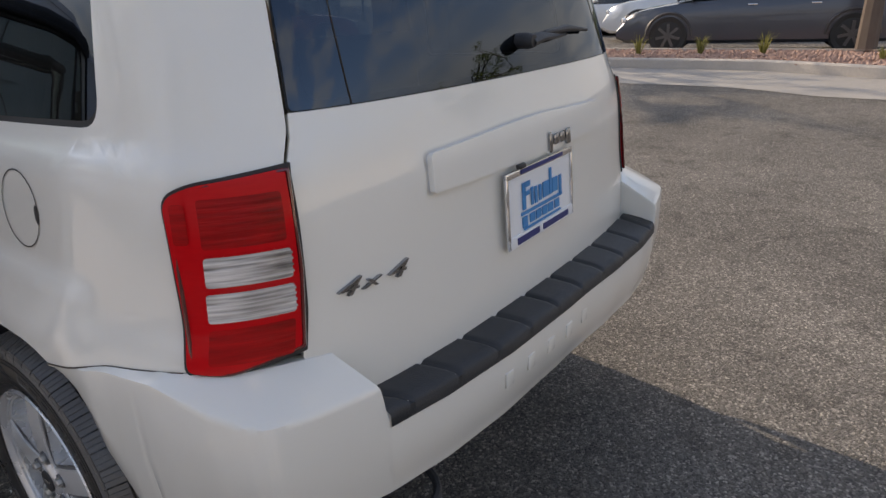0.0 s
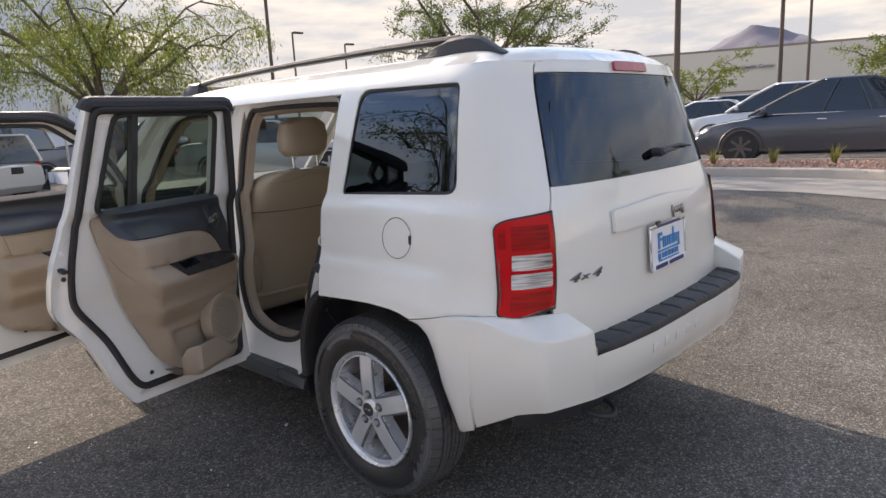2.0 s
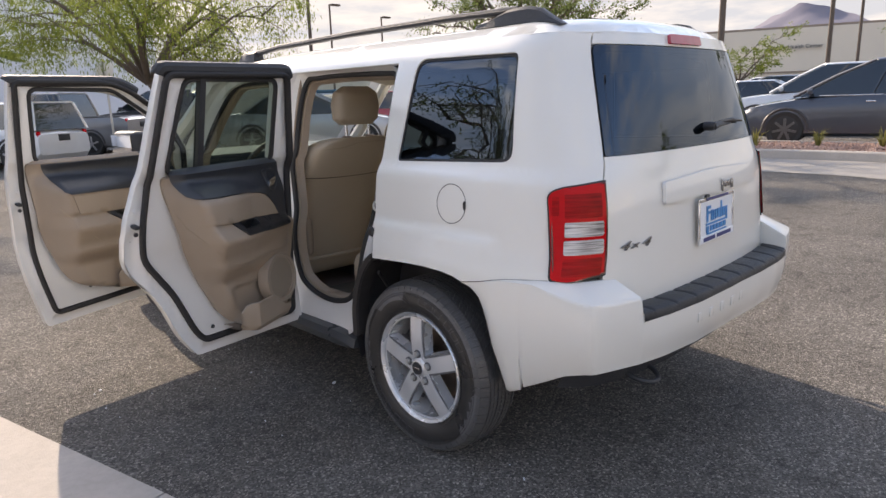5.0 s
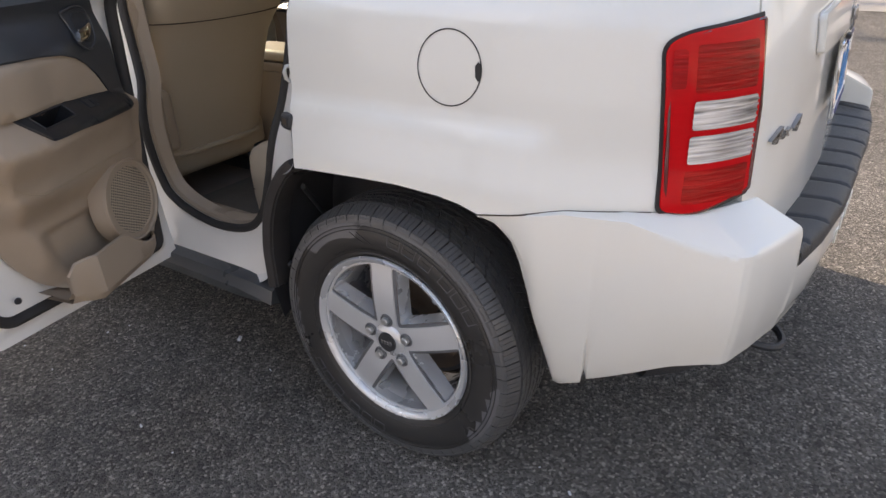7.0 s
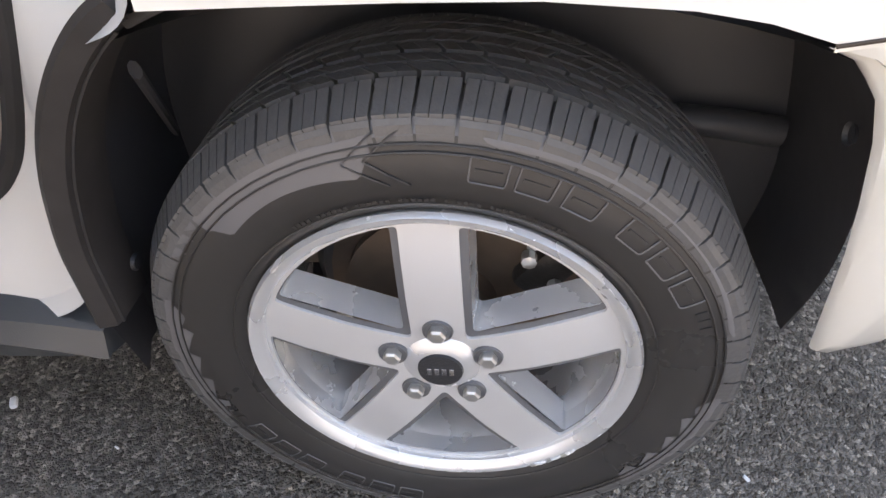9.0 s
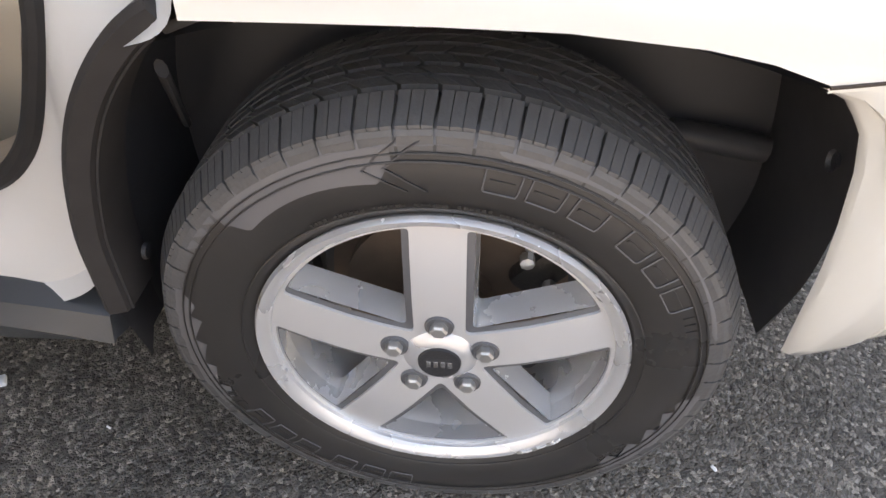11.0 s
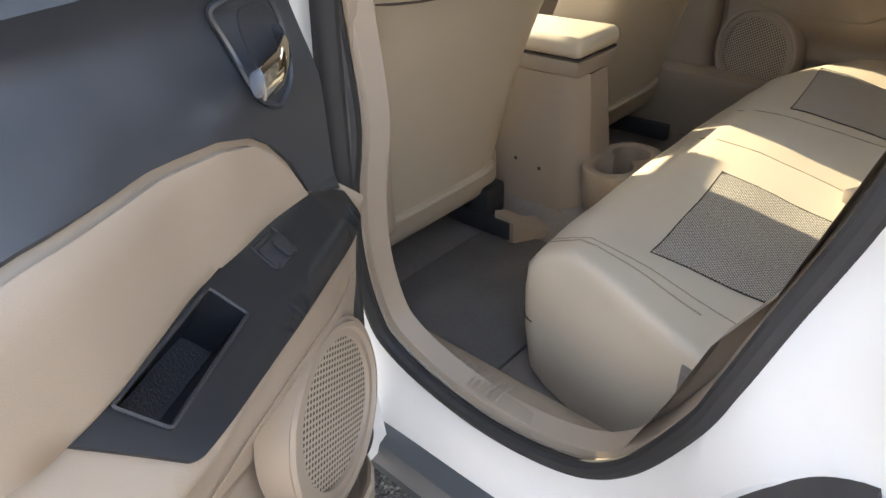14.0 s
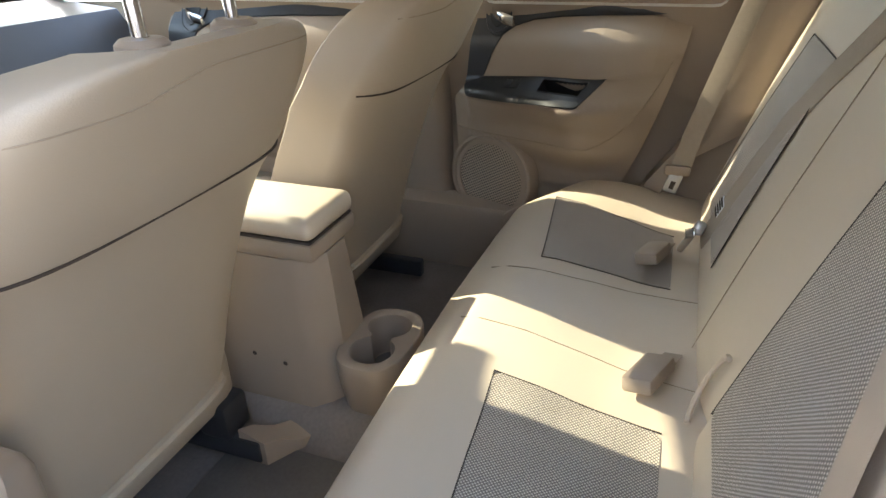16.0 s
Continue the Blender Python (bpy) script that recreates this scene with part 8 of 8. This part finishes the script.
def parked_car(label, xy, heading, paint, shape, size, group="cars in the lot", rim=None, dark_rim=False):
    """shape: suv, sedan, coupe, wagon or pickup; heading: where the nose points."""
    L, W, H = size
    ang = math.atan2(-heading[0], heading[1])
    t = thing("parked_car" if shape != "pickup" else "pickup_truck", label, "car" if shape != "pickup" else "truck", group, at=(xy[0], xy[1], rise(xy[0])))
    t.rotation_euler = (0, 0, ang)
    w2 = W / 2
    # belt line, bonnet and roof by stations from tail (0) to nose (1)
    lines = {
        "suv": ([0.0, 0.03, 0.10, 0.55, 0.70, 0.90, 0.98, 1.0], [0.50, 0.62, 0.66, 0.62, 0.60, 0.54, 0.44, 0.30], [0.05, 0.16, 0.50, 0.74], [0.02, 0.14, 0.52, 0.72]),
        "coupe": ([0.0, 0.03, 0.10, 0.55, 0.70, 0.90, 0.98, 1.0], [0.50, 0.60, 0.64, 0.60, 0.58, 0.50, 0.40, 0.28], [0.03, 0.36, 0.52, 0.78], [0.05, 0.34, 0.52, 0.76]),
        "sedan": ([0.0, 0.03, 0.12, 0.55, 0.70, 0.90, 0.98, 1.0], [0.50, 0.64, 0.68, 0.64, 0.64, 0.56, 0.46, 0.32], [0.13, 0.30, 0.52, 0.72], [0.12, 0.30, 0.52, 0.70]),
        "wagon": ([0.0, 0.02, 0.10, 0.60, 0.76, 0.92, 0.98, 1.0], [0.52, 0.60, 0.62, 0.60, 0.58, 0.52, 0.42, 0.30], [0.01, 0.05, 0.58, 0.78], [0.01, 0.05, 0.58, 0.76]),
        "pickup": ([0.0, 0.02, 0.10, 0.55, 0.72, 0.92, 0.98, 1.0], [0.55, 0.60, 0.60, 0.58, 0.60, 0.56, 0.46, 0.30], [0.36, 0.40, 0.58, 0.74], [0.36, 0.40, 0.58, 0.72]),
    }[shape]
    top = table(lines[0], [v * H for v in lines[1]])
    rings = []
    for k in range(25):
        u = k / 24
        y = (u - 0.5) * L
        zt = top(u)
        pin = 1 - 0.16 * smooth01((0.10 - u) / 0.10) - 0.22 * smooth01((u - 0.86) / 0.14)
        zb = H * 0.13 + H * 0.10 * smooth01((0.05 - u) / 0.05) + H * 0.05 * smooth01((u - 0.95) / 0.05)
        hw = w2 * pin
        rings.append([(-hw * 0.90, y, zb), (-hw * 0.985, y, zb + 0.06), (-hw, y, zb + (zt - zb) * 0.45), (-hw * 0.985, y, zb + (zt - zb) * 0.80), (-hw * 0.93, y, zt - 0.015), (-hw * 0.84, y, zt), (0, y, zt + 0.025),
                      (hw * 0.84, y, zt), (hw * 0.93, y, zt - 0.015), (hw * 0.985, y, zb + (zt - zb) * 0.80), (hw, y, zb + (zt - zb) * 0.45), (hw * 0.985, y, zb + 0.06), (hw * 0.90, y, zb)])
    part("body", loft(rings), paint, t)
    a0, a1, a2, a3 = lines[2]
    def cabin(k0, lift, inset):
        z0, z1 = top(0.5) - 0.03, H - lift
        lo = [(a0, w2 * 0.86), (a0 + 0.02, w2 * 0.89), (a1, w2 * 0.91), (a2, w2 * 0.91), (a3 - 0.02, w2 * 0.88), (a3, w2 * 0.80)]
        hi = [(a1, w2 * 0.66), (a1 + 0.01, w2 * 0.70), ((a1 * 2 + a2) / 3, w2 * 0.72), ((a1 + a2 * 2) / 3, w2 * 0.72), (a2 - 0.01, w2 * 0.70), (a2, w2 * 0.64)]
        def ring(line, z, grow=1.0):
            r = [(-w * grow, (u - 0.5) * L, z) for u, w in line]
            return r + [(w * grow, (u - 0.5) * L, z) for u, w in line[::-1]]
        mid = [((p[0] * 0.45 + q[0] * 0.55), p[1] * 0.42 + q[1] * 0.58) for p, q in zip(lo, hi)]
        return ring(lo, z0), ring(mid, z0 * 0.45 + z1 * 0.55 + 0.01), ring(hi, z1 - 0.04), ring([(u, w * 0.94) for u, w in hi], z1)
    r0, r1, r2, r3 = cabin(0, 0.0, 0)
    part("glasshouse", loft([r0, r1, r2]), CAR_GLASS, t, "dark car windows")
    part("roof", loft([r2, [(x * 0.99, y * 1.0, z + 0.02) for x, y, z in r2], r3]), paint, t)
    for sx in (-1, 1):  # pillars in body colour
        for i in (0, 2, 3, 5):
            idx = i if sx < 0 else 11 - i
            part("pillar", tube([r0[idx], r1[idx], r2[idx]], 0.035 if i in (0, 5) else 0.022, 5), paint if i in (0, 5) or shape in ("wagon", "pickup") else CAR_GLASS, t)
    if shape == "pickup":
        part("bed_opening", box((W * 0.8, L * 0.30, 0.02), (0, -L * 0.30, top(0.2) + 0.022)), LINER, t)
    r_w = 0.355 if H > 1.55 else 0.325
    for y in (-0.30 * L, 0.30 * L):
        for sx in (-1, 1):
            w = part("wheel", spin([(-0.11, 0.0), (-0.11, r_w * 0.66), (-0.10, r_w * 0.72), (-0.115, r_w * 0.92), (-0.08, r_w), (0.08, r_w), (0.1, r_w * 0.8)], 28, centre=(0, 0, 0)), CAR_TYRE, t)
            w.matrix_basis = pose(sx * (w2 - 0.10), y, r_w, 0, 0, 0 if sx < 0 else 180)
            bmr = bmesh.new()
            for k in range(7 if dark_rim else 5):
                an = 2 * math.pi * k / (7 if dark_rim else 5)
                box((0.015, 0.05, r_w * 0.56), (-0.118, math.sin(an) * r_w * 0.34, math.cos(an) * r_w * 0.34), 0.0, (-math.degrees(an), 0, 0), bmr)
            part("rim", bmr, CAR_RIM_DARK if dark_rim else CAR_RIM, w)
            part("hub", spin([(-0.126, 0.0), (-0.124, 0.05), (-0.105, 0.06)], 12), CAR_RIM_DARK if dark_rim else CAR_RIM, w)
            arch = [(sx * (w2 - 0.005), y + (r_w + 0.05) * math.cos(q), r_w + (r_w + 0.05) * math.sin(q)) for q in (math.pi * k / 12 for k in range(13))]
            part("arch_gap", tube(arch, 0.03, 6), LINER, t)
    # lamps, plate, mirrors, handles
    for sx in (-1, 1):
        tall = shape in ("wagon", "pickup", "suv")
        part("tail_lamp", box((0.16 if not tall else 0.10, 0.06, 0.13 if not tall else 0.30), (sx * w2 * 0.76, -L / 2 + 0.045, top(0.03) - (0.13 if not tall else 0.20)), 0.02), RED, t)
        part("headlamp", box((0.34, 0.10, 0.10), (sx * w2 * 0.62, L / 2 - 0.12, top(0.97) - 0.06), 0.03, (0, 0, -sx * 18)), HEADLIGHT, t)
        part("mirror", box((0.16, 0.09, 0.11), (sx * (w2 + 0.06), (a3 - 0.56) * L, top(0.6) + 0.09), 0.03), paint, t)
        for u in (0.32, 0.52):
            part("handle", box((0.02, 0.16, 0.025), (sx * w2 * 0.985, (u - 0.5) * L, top(0.5) - 0.13), 0.006), CHROME if dark_rim else paint, t)
        part("belt_trim", box((0.012, L * 0.42, 0.016), (sx * w2 * 0.925, -0.02 * L, top(0.5) - 0.012), 0.003), CHROME if dark_rim else BLACK, t)
    part("plate", box((0.31, 0.02, 0.155), (0, -L / 2 - 0.004, H * 0.47), 0.004), BLACK, t)
    part("lower_front", box((W * 0.6, 0.08, 0.16), (0, L / 2 - 0.03, H * 0.24), 0.03), LINER, t)
    return t


WHITE_CAR, GREY_CAR = car_paint("white_car", (0.70, 0.71, 0.72)), car_paint("graphite_car", (0.055, 0.062, 0.080))
SILVER_CAR, BLUE_CAR, DARK_CAR, RED_CAR = car_paint("silver_car", (0.40, 0.41, 0.42)), car_paint("blue_car", (0.05, 0.20, 0.34)), car_paint("black_car", (0.02, 0.022, 0.028)), car_paint("red_car", (0.35, 0.03, 0.03))
TRUCK_GREY = car_paint("grey_truck", (0.17, 0.17, 0.175))
nose = Vector((-0.21, 0.978))
parked_car("graphite electric crossover with black rims behind the island", (12.99, 2.42), nose, GREY_CAR, "coupe", (5.04, 1.98, 1.66), dark_rim=True)
parked_car("white SUV with roof bars behind the graphite crossover", (16.2, 4.3), nose, WHITE_CAR, "suv", (4.7, 1.85, 1.72))
parked_car("white sedan in the next row", (18.6, 7.2), nose, WHITE_CAR, "sedan", (4.7, 1.8, 1.42))
parked_car("black sedan in the next row", (20.6, 7.9), (-0.9, 0.4), DARK_CAR, "sedan", (4.7, 1.8, 1.42))
parked_car("silver crossover in the next row", (23.5, 8.2), nose, SILVER_CAR, "suv", (4.5, 1.8, 1.62))
parked_car("white crossover in the far row", (28.5, 10.5), nose, WHITE_CAR, "suv", (4.5, 1.8, 1.66))
parked_car("dark crossover in the far row", (31.0, 9.2), nose, DARK_CAR, "suv", (4.5, 1.8, 1.66))
parked_car("silver sedan in the far row", (34.0, 7.6), nose, SILVER_CAR, "sedan", (4.6, 1.8, 1.42))
parked_car("white sedan in the far row", (36.0, 3.0), nose, WHITE_CAR, "sedan", (4.6, 1.8, 1.42))
parked_car("white boxy wagon parked beyond the open doors", (1.38, 18.6), (-0.44, 0.90), WHITE_CAR, "wagon", (3.95, 1.69, 1.60))
parked_car("grey crew-cab pickup beyond the white wagon", (3.55, 21.9), (-0.62, 0.78), TRUCK_GREY, "pickup", (5.4, 1.95, 1.85))
parked_car("dark van beyond the pickup", (7.6, 24.5), (-0.62, 0.78), DARK_CAR, "suv", (4.9, 1.9, 1.8))
parked_car("blue hatchback seen through the cabin", (9.2, 16.2), (-0.7, -0.7), BLUE_CAR, "suv", (4.2, 1.75, 1.55))
parked_car("silver sedan seen through the cabin", (7.2, 13.6), (0.75, -0.65), SILVER_CAR, "sedan", (4.6, 1.8, 1.45))
parked_car("red sedan seen through the cabin", (11.2, 14.4), (0.75, -0.65), RED_CAR, "sedan", (4.6, 1.8, 1.45))
parked_car("white hatchback seen through the cabin", (11.6, 19.0), (0.75, -0.65), WHITE_CAR, "wagon", (4.2, 1.75, 1.5))

# ---- poles, buildings, hills ----
POLE = material("brown_steel_pole", (0.10, 0.075, 0.06), 0.6, 0.3, (0.15, 0.115, 0.09), 0.6, 6)
def lamp_pole(x, y, r, h, arm):
    p = thing("lamp_pole", "tall brown parking lot lamp pole", "lamp pole", "lot lamp poles", at=(x, y, rise(x)))
    part("shaft", tube([(0, 0, 0), (0, 0, h)], [r, r * 0.75], 10), POLE, p)
    part("base", spin([(0.0, r * 2.4), (0.55, r * 2.4), (0.6, r * 2.0), (0.6, 0.0)], 16, "z"), CONCRETE, p)
    part("head", box((0.7, 0.3, 0.12), (arm * 0.45, 0, h), 0.03), POLE, p)


for x, y, r, h, arm in ((19.6, 8.4, 0.11, 9, 1), (8.65, 15.6, 0.055, 8, -1), (26.4, 7.1, 0.09, 9, 1), (30.5, 7.1, 0.07, 9, -1), (30, 38, 0.08, 7.2, 1), (36, 34, 0.08, 7.0, 1), (44, 46, 0.08, 7.4, -1), (24, 36, 0.08, 7.4, 1), (4.5, -11, 0.09, 8.5, 1), (-3.5, -16, 0.08, 9, -1)):
    lamp_pole(x, y, r, h, arm)
STUCCO_W = material("white_stucco", (0.74, 0.76, 0.80), 0.9, 0, (0.78, 0.79, 0.82), 0.8, 0.4)
STUCCO_B = material("beige_stucco", (0.68, 0.62, 0.52), 0.9, 0, (0.73, 0.665, 0.56), 0.6, 1.0, bump=0.2, bump_scale=40)
BAND = material("brown_stone_band", (0.25, 0.20, 0.16), 0.9, 0, (0.32, 0.26, 0.21), 0.6, 1.5)
def slab_between(a, b, depth, z0, z1, bev=0.0):
    a, b = Vector((*a, 0)), Vector((*b, 0))
    d = (b - a)
    n = Vector((-d.y, d.x, 0)).normalized()
    m = Matrix((d.normalized(), n, Vector((0, 0, 1)))).transposed().to_4x4()
    m.translation = (a + b) / 2 + n * depth / 2 + Vector((0, 0, (z0 + z1) / 2))
    return on(m, box((d.length, abs(depth), z1 - z0), (0, 0, 0), bev))


hall = thing("white_building", "large plain white building in shade behind the wagon", "building")
part("wall", slab_between((-34, 33.5), (10.6, 31.6), 16, 0, 8.6), STUCCO_W, hall, "plain white wall")
part("parapet", slab_between((-34.2, 33.4), (10.8, 31.4), 0.5, 8.6, 9.0), STUCCO_W, hall)
part("door", slab_between((-1.0, 32.05), (0.6, 31.97), -0.05, 0, 2.3), BAND, hall)
for x in (-20, -12, -4, 3.5):
    part("panel_joint", slab_between((x, 32.85 - (x + 34) * 0.0426 + 0.62), (x + 0.06, 32.85 - (x + 34) * 0.0426 + 0.62), -0.03, 0, 8.6), BAND, hall)
part("ledge", slab_between((-34, 33.38), (10.6, 31.48), -0.12, 4.05, 4.2), STUCCO_W, hall)
sign = thing("road_sign", "grey sign plate seen from behind on a post", "sign", at=(3.6, 17.5, 0))
part("post", tube([(0, 0, 0), (0, 0, 2.6)], 0.03, 8), STEEL, sign)
part("plate", box((0.5, 0.02, 0.65), (0, 0.04, 2.3), 0.004, (0, 12, 20)), STEEL, sign)

clinic = thing("health_centre", "long beige stucco building with dark lettering", "building")
part("wall", slab_between((76.5, 46.0), (89.5, 5.2), 20, 0, 8.15), STUCCO_B, clinic, "beige stucco wall")
part("coping", slab_between((76.4, 46.2), (89.6, 5.0), 20.2, 8.15, 8.4), BAND, clinic)
part("plinth", slab_between((76.35, 46.0), (89.35, 5.2), -0.2, 0, 2.2), BAND, clinic)
part("rail_band", slab_between((76.35, 46.0), (89.35, 5.2), -0.15, 3.15, 3.3), BAND, clinic)
part("tower", slab_between((88.6, 6.6), (89.8, 2.9), 20, 0, 9.2), BAND, clinic, "brown stone corner")
part("low_wing", slab_between((70.0, 60.0), (76.3, 46.2), 16, 0, 7.2), STUCCO_B, clinic)
part("corner_pier", slab_between((76.1, 46.8), (76.6, 45.2), -0.4, 0, 8.1), BAND, clinic)
for k in range(4):
    c = 0.25 + 0.16 * k
    a = Vector((76.35, 46.0)).lerp(Vector((89.35, 5.2)), c)
    b = Vector((76.35, 46.0)).lerp(Vector((89.35, 5.2)), c + 0.03)
    w = part("window", slab_between(tuple(a), tuple(b), -0.12, 0.9, 2.6), BAND, clinic)
    part("pane", slab_between(tuple(a.lerp(b, 0.08)), tuple(a.lerp(b, 0.92)), -0.16, 1.0, 2.5), CAR_GLASS, w)
d = Vector((89.35 - 76.35, 5.2 - 46.0, 0)).normalized()
face_m = Matrix((d, Vector((0, 0, 1)), d.cross(Vector((0, 0, 1))))).transposed().to_4x4()
face_m.translation = Vector((83.05, 26.4, 6.05)) + d.cross(Vector((0, 0, 1))) * 0.55
part("lettering", lettering("Student Health Center", 0.62, face_m, 0.05), BLACK, clinic, "dark wall lettering", smooth=False)
mid_block = thing("low_building", "low beige building far across the lot", "building")
part("wall", slab_between((20, 84), (62, 62), 14, 0, 6.6), STUCCO_B, mid_block)
part("coping", slab_between((19.8, 84.1), (62.2, 61.9), 14.2, 6.6, 6.9), BAND, mid_block)
# unseen blocks, added behind the camera and beside the walk: they close the view and darken what the glass shows
back_block = thing("back_building", "plain beige building added unseen behind the camera", "building")
part("wall", slab_between((30, -38), (-30, -34), 12, 0, 5.0), STUCCO_B, back_block)
part("coping", slab_between((30.2, -38.1), (-30.2, -34.1), 12.2, 5.0, 5.3), BAND, back_block)
side_block = thing("side_building", "pale building added unseen beside the walk", "building")
part("wall", slab_between((-16, -30), (-17, 30), 10, 0, 4.6), STUCCO_W, side_block)
part("coping", slab_between((-15.9, -30.2), (-16.9, 30.2), 10.2, 4.6, 4.9), BAND, side_block)

# brown hill whose distance haze is put into its purple-grey colour
HILL = material("haze_tinted_hill", (0.16, 0.152, 0.185), 1.0, 0, (0.23, 0.21, 0.24), 0.6, 0.02, bump=0.0)
bm = bmesh.new()
rows = []
for j in range(9):
    row = []
    for i in range(61):
        y = 60 + 460 * i / 60
        u = (y - 60) / 460
        ridge = 66 * math.exp(-(((y - 280) / 58) ** 2)) + 42 * math.exp(-(((y - 200) / 60) ** 2)) + 40 * math.exp(-(((y - 370) / 60) ** 2)) + 20
        v = j / 8
        h = ridge * (1 - v) ** 0.8 + 9 * noise.noise(Vector((i * 0.35, j * 0.7, 0))) * (1 - v * 0.6)
        row.append(bm.verts.new((880 - 260 * v + 30 * noise.noise(Vector((i * 0.2, j * 0.3, 5))), y, h if j < 8 else -3)))
    rows.append(row)
for a, b in zip(rows, rows[1:]):
    for i in range(60):
        bm.faces.new((a[i], a[i + 1], b[i + 1], b[i]))
tagged(part("hill", bm, HILL, None), "bare desert hill on the skyline, tinted with distance haze", "hill", kind="structure")
# litter on the asphalt
chip = thing("stone_chip", "small pale stone chip on the asphalt", "stone", "chips on the asphalt", at=(-0.74, 1.636, 0.006))
part("chip", box((0.022, 0.012, 0.010), (0, 0, 0), 0.003, (0, 0, 30)), PLATE, chip)
rn = random.Random(77)
for i in range(26):
    copy_thing(chip, pose(rn.uniform(-1.7, -0.6), rn.uniform(0.2, 2.6), 0.004, rn.uniform(0, 90), 0, rn.uniform(0, 360)) @ Matrix.Scale(rn.uniform(0.25, 0.6), 4))
